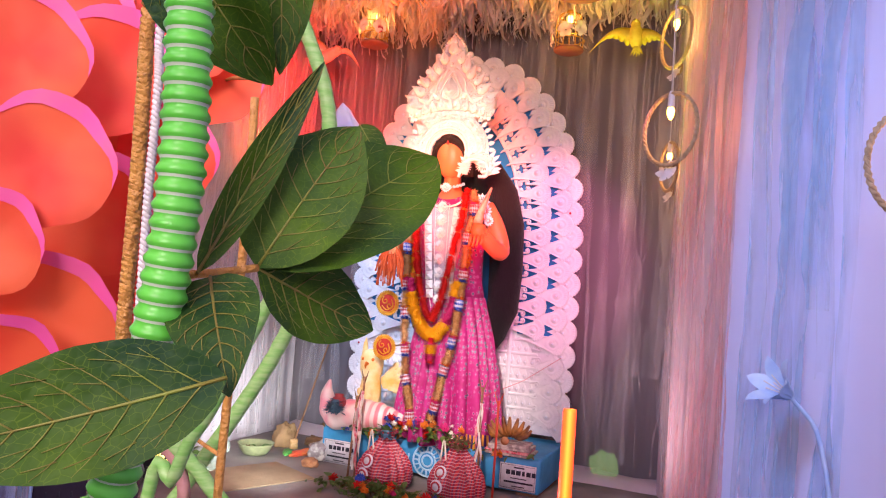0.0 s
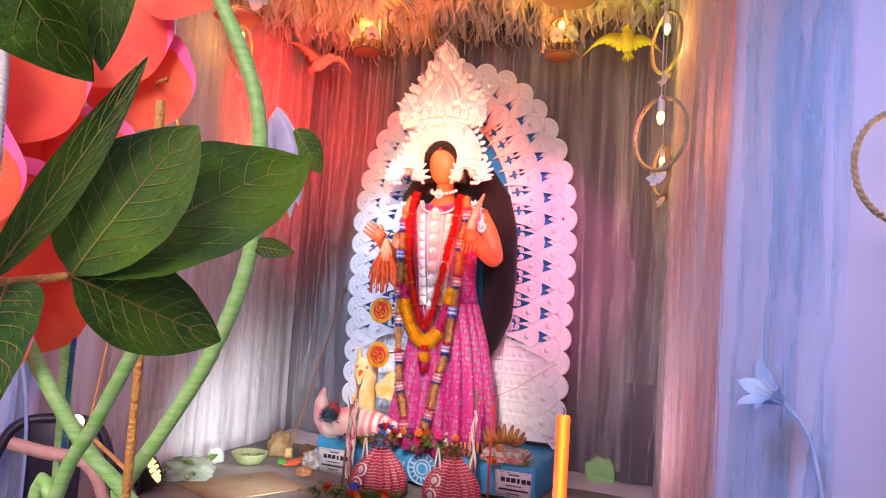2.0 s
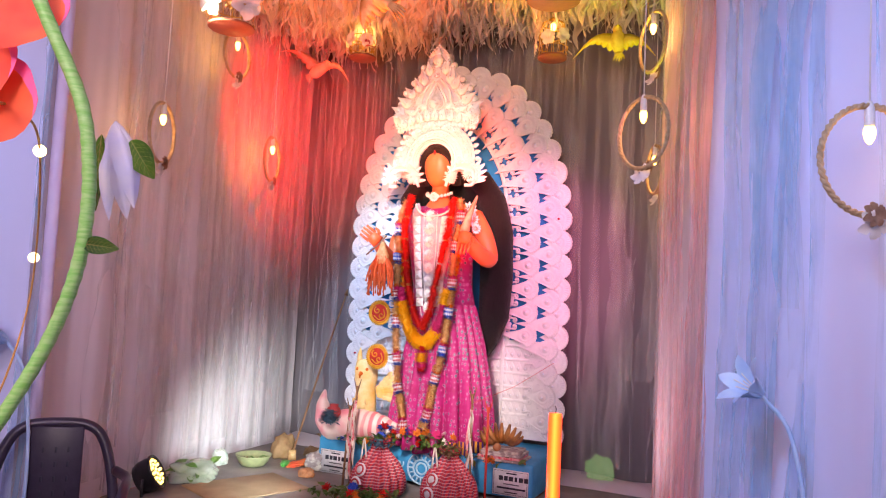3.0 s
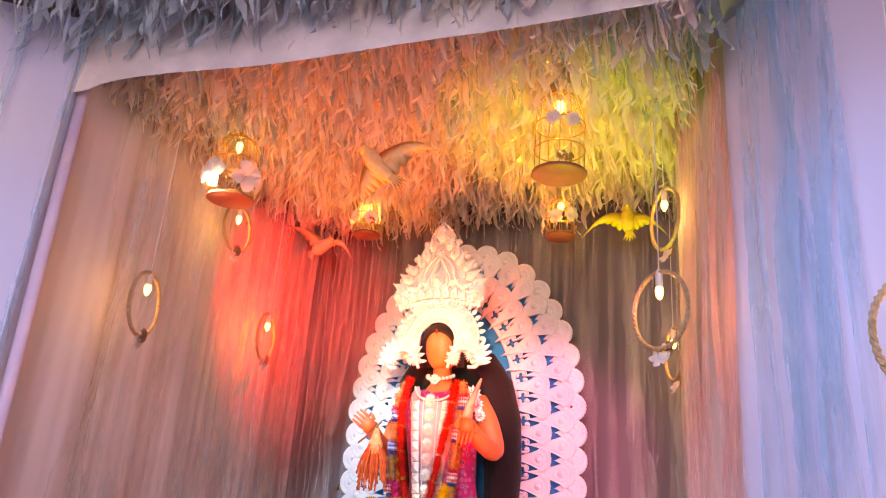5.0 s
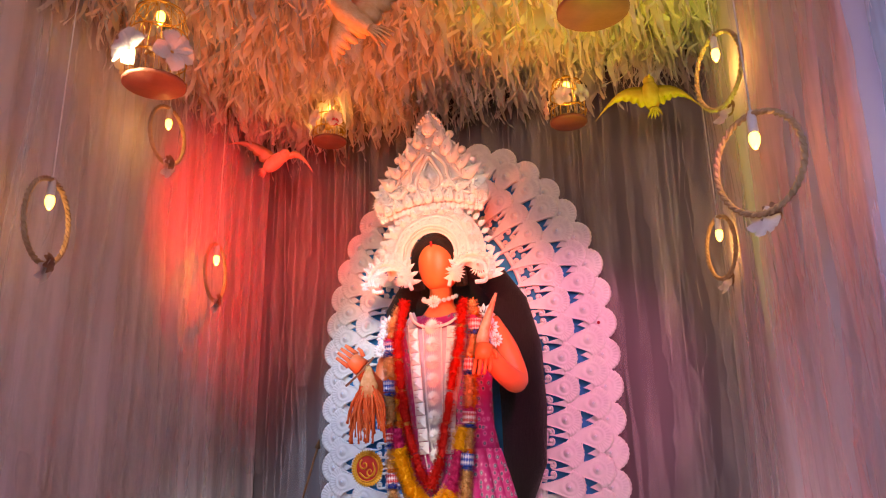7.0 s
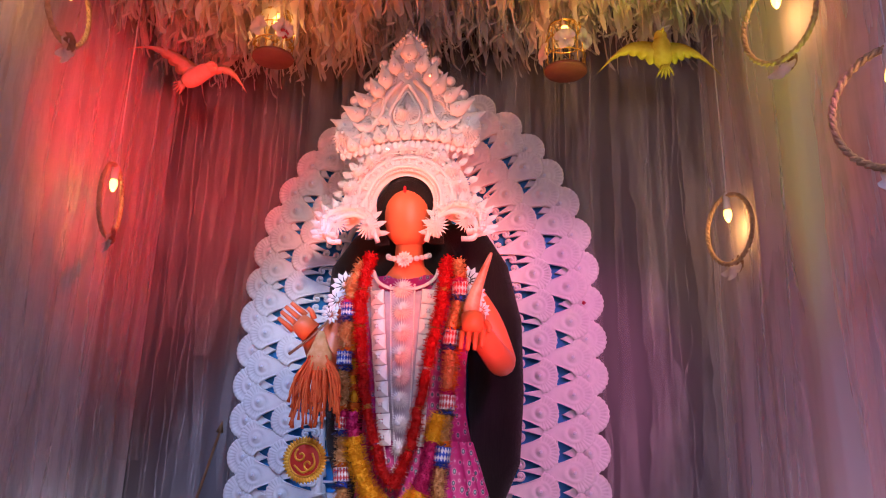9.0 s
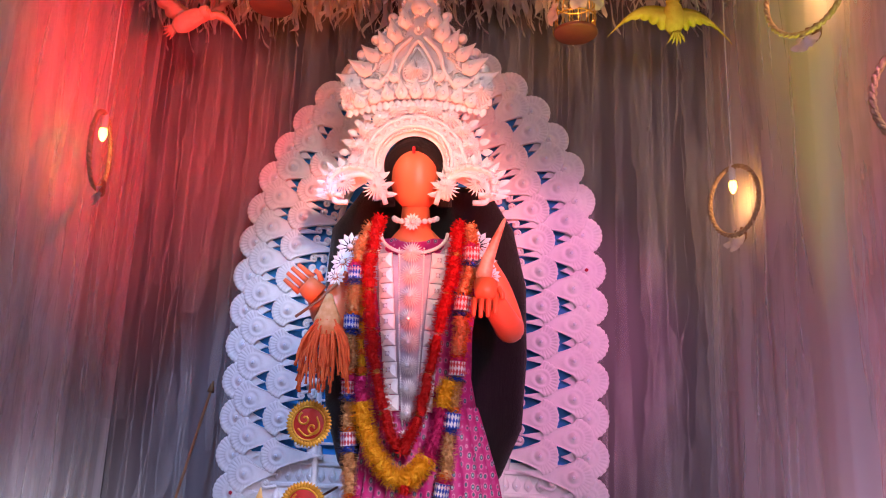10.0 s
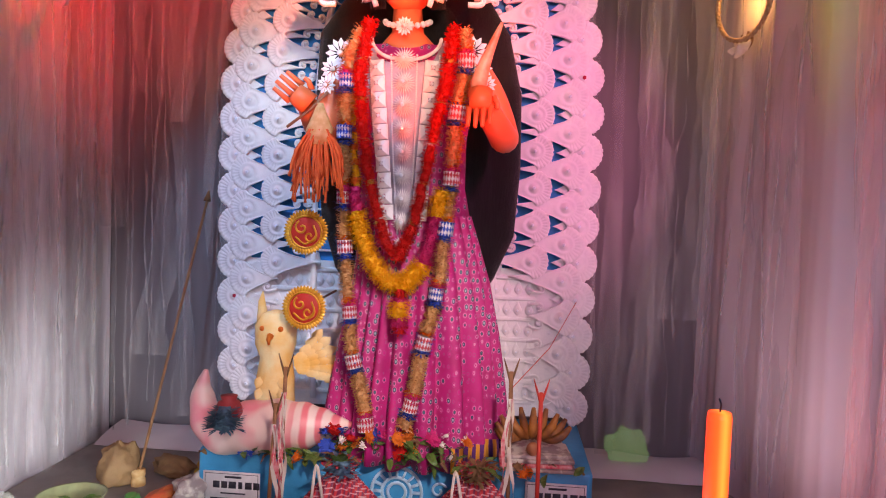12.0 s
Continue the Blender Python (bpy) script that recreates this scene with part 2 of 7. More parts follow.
tagged(link("front_curtain", curtain([(-2.9, 1.2), (-1.96, 2.06)], GROUND, 3.0, seed=5, depth=0.026, pitch=0.28), M["blue_drape"]), "pale lavender satin curtain", "curtain")

M["gauze"] = mat("gauze", (0.76, 0.72, 0.71), 0.95, color2=(0.66, 0.62, 0.61), scale=30, stretch=(1, 1, 0.2), ragged=(22, 0.12, 0.02, 0.26))
M["gauze_thread"] = mat("gauze_thread", (0.74, 0.7, 0.69), 0.95, color2=(0.64, 0.6, 0.59), scale=30, stretch=(1, 1, 0.2), ragged=(30, 0.3, 0.02, 0.36))
M["gauze_blue"] = mat("gauze_blue", (0.3, 0.56, 0.88), 0.9, color2=(0.36, 0.6, 0.9), scale=30, ragged=(14, 0.08, 0.05, 0.5))
M["gauze_pink"] = mat("gauze_pink", (0.85, 0.5, 0.5), 0.9, color2=(0.82, 0.46, 0.48), scale=20, ragged=(14, 0.08, 0.1, 0.5))
M["rope"] = mat("rope", (0.55, 0.4, 0.24), 0.85, color2=(0.38, 0.26, 0.14), scale=60, bump=0.6)
M["cord"] = mat("cord", (0.78, 0.76, 0.74), 0.5, scale=20)
M["plastic_white"] = mat("plastic_white", (0.8, 0.78, 0.76), 0.35, scale=20)
M["bulb"] = mat("bulb", (1, 0.8, 0.45), 0.2, emit=(1.0, 0.5, 0.07), power=7)
M["gold_wire"] = mat("gold_wire", (0.75, 0.5, 0.14), 0.3, metal=0.9, color2=(0.6, 0.38, 0.1), scale=30)
M["cage_base"] = mat("cage_base", (0.22, 0.075, 0.05), 0.45, color2=(0.17, 0.055, 0.04), scale=15, bump=0.1)
M["flower_white"] = mat("flower_white", (0.82, 0.78, 0.74), 0.8, color2=(0.74, 0.66, 0.62), scale=25, bump=0.15)
M["flower_brown"] = mat("flower_brown", (0.3, 0.17, 0.1), 0.8, color2=(0.2, 0.1, 0.06), scale=40, bump=0.3)
M["rose_red"] = mat("rose_red", (0.55, 0.06, 0.08), 0.7, scale=30)
M["bird_yellow"] = mat("bird_yellow", (0.78, 0.66, 0.08), 0.75, color2=(0.66, 0.52, 0.04), scale=35, bump=0.3)
M["bird_orange"] = mat("bird_orange", (0.92, 0.6, 0.28), 0.75, color2=(0.86, 0.48, 0.18), scale=35, bump=0.3)
M["bird_pink"] = mat("bird_pink", (0.88, 0.46, 0.36), 0.75, color2=(0.84, 0.38, 0.28), scale=35, bump=0.3)
M["strip_blue"] = mat("strip_blue", (0.55, 0.68, 0.78), 0.9, color2=(0.5, 0.6, 0.66), scale=10, islands=0.2, veil=0.45)
M["lavender"] = mat("lavender", (0.68, 0.62, 0.82), 0.8, color2=(0.6, 0.54, 0.78), scale=8, bump=0.15)


# ---- gauze hanging in front of the walls ----
def gauze_strip(rnd, z0, z1, width, wander):
    """One loose ragged strip of net, hanging down the local y = 0 plane."""
    bm = bmesh.new()
    n, ph, ph2 = 44, rnd.uniform(0, 6), rnd.uniform(0, 6)
    rows = []
    for i in range(n + 1):
        f = i / n
        z = z1 + (z0 - z1) * f
        cx = wander * (math.sin(3.1 * f + ph) + 0.5 * math.sin(8.3 * f + ph2) + 0.2 * math.sin(23 * f + ph) + 0.12 * math.sin(51 * f + ph2)) * f ** 0.7
        w = width * (0.65 + 0.35 * math.sin(6 * f + ph2) + 0.2 * rnd.random())
        d = 0.012 * math.sin(9 * f + ph)
        rows.append([bm.verts.new((cx + k * w / 2, d + 0.008 * (1 - k * k) * math.sin(11 * f + ph), z)) for k in (-1, 0, 1)])
    for a, b in zip(rows, rows[1:]):
        for k in (0, 1):
            bm.faces.new((a[k], a[k + 1], b[k + 1], b[k]))
    return bm


def gauze_drape(a, b, count, label, seed, z0=FLOOR + 0.02, z1=2.98, material="gauze", wide=(0.03, 0.16), short=0.25, threads=0, hold=0.06):
    """Wide soft veils, and thin twisted threads of the same net before them."""
    rnd = random.Random(seed)
    ob = thing("gauze_drape", pose(a[0], a[1], 0, 0, 0, math.degrees(math.atan2(b[1] - a[1], b[0] - a[0]))), label, "drape")
    length = math.hypot(b[0] - a[0], b[1] - a[1])
    for i in range(count):
        low = z0 + (rnd.uniform(0.1, 1.3) if rnd.random() < short else rnd.uniform(0, 0.12))
        p = part("strip", gauze_strip(rnd, low, z1, rnd.uniform(*wide), rnd.uniform(0.01, hold)), M[material], ob)
        p.location = (length * (i + rnd.uniform(0.1, 0.9)) / count, -rnd.uniform(0.0, 0.03), 0)
    for i in range(threads):
        low = z0 + (rnd.uniform(0.1, 1.2) if rnd.random() < short else rnd.uniform(0, 0.12))
        p = part("thread", gauze_strip(rnd, low, z1, rnd.uniform(0.003, 0.012), rnd.uniform(0.008, 0.04)), M["gauze_thread"], ob)
        p.location = (length * rnd.random(), -rnd.uniform(0.015, 0.035), 0)
    return ob


gauze_drape((-2.22, 4.1), (0.0, 4.1), 34, "ragged strips of pale net hanging over the back curtain", 11, short=0.5, threads=60)
gauze_drape((-2.03, 2.4), (-2.2, 3.45), 12, "loose pale net hanging over the side curtain", 12, wide=(0.06, 0.24), threads=5)
gauze_drape((-2.2, 3.45), (-2.2, 4.05), 14, "loose pale net gathered in the corner", 13, wide=(0.03, 0.14), threads=12, hold=0.09)
gauze_drape((0.02, 3.95), (0.13, 3.3), 9, "loose pale net over the mauve side curtain", 14, threads=10)
gauze_drape((0.1, 3.26), (0.3, 2.86), 9, "pinkish net gathered at the niche edge", 15, material="gauze_pink", wide=(0.04, 0.14), short=0.1)
gauze_drape((0.36, 2.8), (0.62, 2.53), 7, "sky-blue net over the satin curtain", 16, z0=GROUND + 0.1, material="gauze_blue", wide=(0.04, 0.14), short=0.1, hold=0.03)
gauze_drape((0.7, 2.44), (0.95, 2.24), 3, "sky-blue net strands over the satin curtain", 18, z0=GROUND + 0.1, material="gauze_blue", wide=(0.01, 0.04), short=0.1, hold=0.03)
gauze_drape((-2.5, 1.5), (-1.93, 2.05), 6, "sky-blue net over the lavender curtain", 17, z0=GROUND + 0.1, material="gauze_blue", wide=(0.02, 0.12), hold=0.03)

# white valance over the niche's mouth, and its corner pole
def valance():
    bm = bmesh.new()
    a, b, n = Vector((-1.98, 2.06, 0)), Vector((0.36, 2.4, 0)), 40
    rows = [[], [], []]
    for i in range(n + 1):
        f = i / n
        p = a.lerp(b, f)
        low = 2.675 + 0.06 * f + 0.012 * math.sin(9 * f) - 0.02 * math.exp(-((f - 0.04) / 0.03) ** 2)
        for k, z in enumerate((low, (low + TOP) / 2, TOP)):
            rows[k].append(bm.verts.new((p.x, p.y - 0.01 * math.sin(14 * f + k) - 0.015 * (k == 0), z)))
    for r, s in zip(rows, rows[1:]):
        for i in range(n):
            bm.faces.new((r[i], r[i + 1], s[i + 1], s[i]))
    return bm


tagged(link("valance", valance(), M["white_cloth"]), "white cloth valance across the niche opening", "valance")
tagged(link("pole", tube([(-1.95, 2.1, GROUND), (-1.93, 2.1, 1.2), (-1.95, 2.1, TOP)], 0.022, 12), M["lavender"]), "upright pole wrapped in lavender cloth", "pole")


# ---- torn cloth strips under the ceiling ----
def torn_strips(count, region, z_top, lengths, seed):
    """Frayed curling strips of net: broad in the middle, thin and twisted at the tip."""
    rnd = random.Random(seed)
    verts, faces = [], []
    for _ in range(count):
        x, y = region(rnd)
        length, w = rnd.uniform(*lengths), rnd.choice((0.004, 0.006, 0.01, 0.016)) * rnd.uniform(0.8, 1.25)
        az, tw = rnd.uniform(0, 6.28), rnd.uniform(-2.0, 2.0)
        sway, ph = rnd.uniform(0.01, 0.036), rnd.uniform(0, 6.28)
        lean = rnd.uniform(0.0, 0.04)
        base = len(verts)
        n = 12
        for i in range(n + 1):
            f = i / n
            a = az + tw * f
            cx = x + sway * math.sin(5 * f + ph) * f + 0.3 * sway * math.sin(14 * f + 2 * ph) * f + lean * f * f * math.cos(az)
            cy = y + sway * math.cos(4.3 * f + ph) * f + lean * f * f * math.sin(az)
            ww = w * (0.55 + 0.75 * math.sin(2.4 * f)) * (1 - 0.8 * f ** 3) * rnd.uniform(0.6, 1.25)
            z = z_top - length * (f - 0.1 * f ** 4)
            verts += [(cx - ww * math.cos(a), cy - ww * math.sin(a), z), (cx + ww * math.cos(a), cy + ww * math.sin(a), z + 0.012 * math.sin(9 * f + ph))]
            if i:
                k = base + 2 * i
                faces.append((k - 2, k - 1, k + 1, k))
    me = bpy.data.meshes.new("torn_strip")
    me.from_pydata(verts, [], faces)
    me.shade_smooth()
    return me


def inside(rnd):
    y = rnd.uniform(2.2, 4.08)
    return rnd.uniform(-2.2, 0.28 - 0.14 * (y - 2.3)), y


me = torn_strips(6600, inside, 3.04, (0.14, 0.37), 21)
me.materials.append(M["feather"])
tagged(new("ceiling_fringe", me), "shaggy torn cream net strips hanging from the ceiling", "fringe", kind="stuff")
me = torn_strips(2400, lambda r: (r.uniform(-2.1, 0.3), r.triangular(1.3, 3.3, 2.3)), 3.04, (0.1, 0.34), 22)
me.materials.append(M["strip_blue"])
tagged(new("ceiling_fringe", me), "pale blue torn net strips under the tent ceiling", "fringe", kind="stuff")


# ---- hanging lamps ----
def bulb_mesh(s=1.0):
    return lathe([(0.004 * s, -0.036 * s), (0.010 * s, -0.026 * s), (0.0135 * s, -0.012 * s), (0.0125 * s, 0), (0.008 * s, 0.008 * s)], 12)


def blossom(petals, r, width, lift, rnd, bm=None, m=None):
    """An open cloth flower facing -y."""
    bm, m = bm or bmesh.new(), m or Matrix()
    for i in range(petals):
        a = 2 * math.pi * (i + rnd.uniform(-0.2, 0.2)) / petals
        rad, tan = Vector((math.cos(a), 0, math.sin(a))), Vector((-math.sin(a), 0, math.cos(a)))
        rows = []
        for f, w in ((0.08, 0.3), (0.4, 0.9), (0.75, 1.0), (1.0, 0.35)):
            rows.append([bm.verts.new(m @ (rad * r * f + tan * k * w * width / 2 + Vector((0, -lift * math.sin(2.6 * f) - 0.15 * width * k * k, 0)))) for k in (-1, 0, 1)])
        for p, q in zip(rows, rows[1:]):
            for k in (0, 1):
                bm.faces.new((p[k], p[k + 1], q[k + 1], q[k]))
    return bm


def twisted_hoop(r, thick=0.007):
    bm = bmesh.new()
    for k in range(2):
        pts = []
        for i in range(97):
            a = 2 * math.pi * i / 96
            tw = 22 * a + math.pi * k
            rr = r + thick * 0.6 * math.cos(tw)
            pts.append((rr * math.sin(a) * 0.92, thick * 0.6 * math.sin(tw), rr * math.cos(a)))
        tube(pts, thick * 0.75, 6, bm, cap=False)
    return bm


def hoop_lamp(x, y, z_bottom, r, az, seed, label, glow=0.4):
    """A rope hoop with a small flame bulb in it, on a cord from the ceiling. az: degrees from +y, clockwise."""
    rnd = random.Random(seed)
    zc = z_bottom + r
    ob = thing("hoop_lamp", pose(x, y, zc, 0, 0, 90 - az), label, "pendant lamp", "rope hoop lamps")
    part("hoop", twisted_hoop(r), M["rope"], ob, "twisted rope hoop")
    part("cord", tube([(0, 0, TOP - zc), (0.004, 0, (TOP - zc + r) / 2), (0, 0, r - 0.02)], 0.0022, 6), M["cord"], ob)
    part("socket", lathe([(0.006, r + 0.01), (0.011, r - 0.005), (0.012, r - 0.045), (0.010, r - 0.05)], 14), M["plastic_white"], ob, "white plastic bulb socket")
    bulb = part("bulb", bulb_mesh(), M["bulb"], ob, "glowing flame-shaped bulb")
    bulb.location = (0, 0, r - 0.055)
    tie = part("tie_flower", blossom(7, 0.03, 0.02, 0.012, rnd), M["flower_brown"], ob, "small dried brown flower")
    tie.location = (0, -0.012, -r)
    tuft = part("tuft", blossom(6, 0.042, 0.03, 0.016, rnd), M["flower_white"], ob, "tuft of white net")
    tuft.location, tuft.rotation_euler = (0.01, 0.006, -r - 0.012), (0.4, 0.3, 0.2)
    data = bpy.data.lights.new("bulb_light", "POINT")
    data.energy, data.color, data.shadow_soft_size = glow, (1.0, 0.47, 0.13), 0.015
    lo = new("bulb_light", data)
    lo.location = (x, y, zc + r - 0.115)
    return ob


hoop_lamp(-1.82, 2.48, 1.825, 0.125, -21, 1, "lit rope hoop lamp hanging by the pale side curtain")
hoop_lamp(-2.05, 3.5, 1.93, 0.122, -17, 2, "rope hoop lamp with a lit bulb in the red-lit corner")
hoop_lamp(0.07, 2.83, 1.81, 0.126, -54, 3, "large rope hoop lamp with white tuft at the niche edge")
hoop_lamp(-0.03, 3.83, 1.88, 0.116, -28, 4, "rope hoop lamp hanging close to the back curtain")
hoop_lamp(0.025, 3.3, 2.31, 0.125, -36, 5, "rope hoop lamp hung high beside the yellow bird")
hoop_lamp(-1.98, 3.08, 2.385, 0.115, -6, 6, "rope hoop lamp hung under the birdcage lamp")
hoop_lamp(0.69, 2.2, 1.56, 0.13, 62, 7, "rope hoop lamp before the blue satin curtain")


# ---- birdcage lamps ----
def cage_lamp(x, y, z, r, h, seed, label, glow=0.4, rose=False, bloom=0.55):
    rnd = random.Random(seed)
    ob = thing("cage_lamp", pose(x, y, z, 0, 0, rnd.uniform(0, 360)), label, "cage lamp", "birdcage lamps")
    part("base", lathe([(r * 0.97, 0), (r * 1.03, 0.004), (r * 1.03, 0.012), (r * 0.95, 0.016)], 32), M["cage_base"], ob, "round brown-red base plate")
    shoulder = h * 0.55
    n = 14
    for i in range(n):
        a = 2 * math.pi * i / n
        pts = [(r * 0.95 * math.cos(a), r * 0.95 * math.sin(a), 0.012), (r * 0.95 * math.cos(a), r * 0.95 * math.sin(a), shoulder)]
        for k in range(1, 6):
            b = k / 5 * math.pi / 2
            pts.append((r * 0.95 * math.cos(a) * math.cos(b), r * 0.95 * math.sin(a) * math.cos(b), shoulder + (h - shoulder) * math.sin(b) * 0.92))
        part("bar", tube(pts, 0.0014, 5), M["gold_wire"], ob)
    for zz, rr in ((shoulder, 0.96), (shoulder * 0.5, 0.96), (shoulder + (h - shoulder) * 0.62, 0.78)):
        part("ring", tube([(r * rr * math.cos(2 * math.pi * i / 32), r * rr * math.sin(2 * math.pi * i / 32), zz) for i in range(33)], 0.0026, 6, cap=False), M["gold_wire"], ob)
    part("cap", lathe([(0.02, h * 0.93), (0.016, h * 0.97), (0.006, h)], 14), M["gold_wire"], ob)
    part("cord", tube([(0, 0, h - 0.01), (0, 0, TOP - z)], 0.0022, 6), M["cord"], ob)
    part("socket", lathe([(0.009, h * 0.82), (0.011, h * 0.86), (0.011, h * 0.95)], 12), M["plastic_white"], ob)
    bulb = part("bulb", bulb_mesh(1.1), M["bulb"], ob, "glowing flame-shaped bulb")
    bulb.location = (0, 0, h * 0.82)
    inv = ob.matrix_world.to_3x3().inverted()
    for k in range(3):
        a = 200 + 65 * k + rnd.uniform(-20, 20)
        d = Vector((math.cos(radians(a)), math.sin(radians(a)), 0))
        fl = part("cloth_flower", blossom(5, r * bloom, r * bloom * 0.9, r * 0.2, rnd), M["flower_white"], ob, "white cloth flower")
        fl.location = inv @ (d * r * 1.02) + Vector((0, 0, h * rnd.uniform(0.22, 0.5)))
        fl.rotation_euler = (0, rnd.uniform(0, 3), radians(a + 90) - ob.rotation_euler.z)
    for k in range(4):
        a = rnd.uniform(0, 6.28)
        lf = part("gilt_leaf", blossom(5, r * 0.22, r * 0.16, r * 0.06, rnd), M["gold_wire"], ob)
        lf.location, lf.rotation_euler = (r * math.cos(a), r * math.sin(a), 0.02 + rnd.random() * 0.05), (0, 0, a + 1.57)
    if rose:
        ro = part("rose", blossom(8, r * 0.28, r * 0.2, r * 0.16, rnd), M["rose_red"], ob, "small red cloth rose")
        ro.location, ro.rotation_euler = inv @ Vector((r * 0.75, -r * 0.75, 0)) + Vector((0, 0, h * 0.3)), (0, 0, 0.6 - ob.rotation_euler.z)
    data = bpy.data.lights.new("bulb_light", "POINT")
    data.energy, data.color, data.shadow_soft_size = glow, (1.0, 0.5, 0.12), 0.015
    lo = new("bulb_light", data)
    lo.location = (x, y, z + h * 0.82 - 0.055)
    return ob


cage_lamp(-0.293, 2.9, 2.485, 0.1, 0.375, 31, "tall gold wire birdcage lamp with cloth flowers and lit bulb", bloom=0.3)
cage_lamp(-1.692, 2.7, 2.46, 0.098, 0.33, 32, "gold birdcage lamp wreathed in white cloth flowers", bloom=0.72)
cage_lamp(-0.546, 3.78, 2.575, 0.073, 0.22, 33, "small gold birdcage lamp with white flowers near the idol")
cage_lamp(-1.6, 3.66, 2.635, 0.073, 0.22, 34, "small gold birdcage lamp with a red rose near the idol", rose=True)
cage_lamp(-2.0, 1.6, 2.3, 0.095, 0.34, 35, "gold birdcage lamp hanging before the lavender curtain")


# ---- hanging bird ornaments: plain moulded shapes ----
def wing(bm, root_a, root_b, tip, bend, thick=0.008, scallops=7, belly=0.0):
    """A moulded wing from a root edge to a tip, bowed by bend, with a scalloped trailing edge."""
    ra, rb, tip, bend = Vector(root_a), Vector(root_b), Vector(tip), Vector(bend)
    n = 28
    rows = []
    for i in range(n + 1):
        f = i / n
        lead = ra.lerp(tip, f) + bend * math.sin(math.pi * f)
        trail = rb.lerp(tip, f) + bend * math.sin(math.pi * f)
        trail += (trail - lead).normalized() * belly * math.sin(math.pi * min(1, f * 1.04)) ** 0.7 if 0 < f < 0.95 else Vector()
        trail += (trail - lead) * 0.2 * abs(math.sin(math.pi * scallops * f)) * (1 - 0.6 * f)
        mid = lead.lerp(trail, 0.5) + Vector((0, -0.012 * (1 - f), 0))
        rows.append([bm.verts.new(p + Vector((0, s * thick * (1 - 0.7 * f), 0))) for p, s in ((lead, 0), (mid, -1), (trail, 0), (mid, 1))])
    for a, b in zip(rows, rows[1:]):
        for k in range(4):
            bm.faces.new((a[k], a[(k + 1) % 4], b[(k + 1) % 4], b[k]))
    bm.faces.new(rows[0][::-1])
    bm.faces.new(rows[-1])


def bird(at, head, tail, wing_a, wing_b, material, label, bends, roots):
    """head, tail, wing tips: offsets from the body's middle."""
    bm = bmesh.new()
    head, tail = Vector(head), Vector(tail)
    root = tail * 0.45
    tube(smooth_line([root, root * 0.4, head * 0.2, head * 0.75, head], 5), lambda f: 0.011 + 0.024 * math.sin(math.pi * min(1, f * 0.95 + 0.08)) ** 0.8, 12, bm)
    bmesh.ops.create_uvsphere(bm, u_segments=14, v_segments=10, radius=0.023, matrix=Matrix.Translation(head))
    beak = head + (head.normalized() + Vector((0.3, -0.8, -0.5))).normalized() * 0.036
    tube([head + (beak - head) * 0.5, beak], lambda f: 0.008 * (1 - f) + 0.001, 8, bm)
    side = tail.cross(Vector((0, 1, 0))).normalized()
    for k in range(-2, 3):
        tip = tail + side * 0.015 * k - tail.normalized() * 0.006 * abs(k)
        wing(bm, root + side * (0.004 * k - 0.004), root + side * (0.004 * k + 0.006), tip, (0, -0.004, 0), 0.005, 3, 0.006)
    wing(bm, roots[0], roots[1], wing_a, bends[0], belly=0.0)
    wing(bm, roots[2], roots[3], wing_b, bends[1], belly=0.0)
    ob = link("bird_ornament", bm, material)
    ob.location = at
    tagged(ob, label, "bird ornament", "hanging birds")
    wire = link("hanging_wire", tube([(0, 0, 0), (0, 0, TOP - at[2] - 0.02)], 0.0012, 5), M["cord"])
    wire.location = (at[0], at[1], at[2] + 0.02)
    tagged(wire, "thin wire holding a bird ornament", "wire")
    return ob


bird((-0.213, 3.78, 2.62), (-0.004, -0.01, 0.07), (0.005, 0, -0.095), (-0.225, 0, -0.055), (0.19, 0, -0.09), M["bird_yellow"],
     "yellow moulded bird ornament with spread wings", ((0, 0, 0.055), (0, 0, 0.045)), ((-0.01, 0, 0.05), (-0.03, 0, -0.028), (0.01, 0, 0.05), (0.03, 0, -0.028)))
bird((-1.93, 3.7, 2.605), (0.075, -0.01, 0.035), (-0.075, 0, -0.045), (-0.29, 0, 0.145), (0.225, 0, -0.08), M["bird_pink"],
     "coral pink moulded bird ornament in flight", ((0, 0, 0.045), (0, 0, 0.06)), ((0.02, 0, 0.045), (-0.045, 0, 0.015), (0.055, 0.01, 0.035), (0.03, 0.01, -0.015)))
bird((-0.95, 2.69, 2.51), (-0.06, -0.02, 0.075), (0.125, 0, -0.11), (0.265, 0, 0.03), (-0.05, 0, -0.155), M["bird_orange"],
     "pale orange moulded bird ornament hanging under the ceiling", ((0, 0, 0.05), (-0.025, 0, 0)), ((-0.01, 0, 0.065), (0.065, 0, -0.035), (-0.065, 0, 0.045), (0.035, 0, -0.05)))


# ---- the scalloped foam screen behind the idol ----
# clear stones get a white body colour that stands for their sparkle
M["jewel"] = mat("jewel", (0.95, 0.95, 0.97), 0.12, metal=0.0, color2=(0.8, 0.85, 0.95), scale=50)
M["jewel_red"] = mat("jewel_red", (0.7, 0.05, 0.1), 0.08, metal=0.3, scale=50)
CX = -1.085
HALF = [(0.572, 0.65), (0.582, 1.2), (0.58, 1.72), (0.545, 2.0), (0.47, 2.2), (0.35, 2.38), (0.19, 2.51), (0.0, 2.56)]


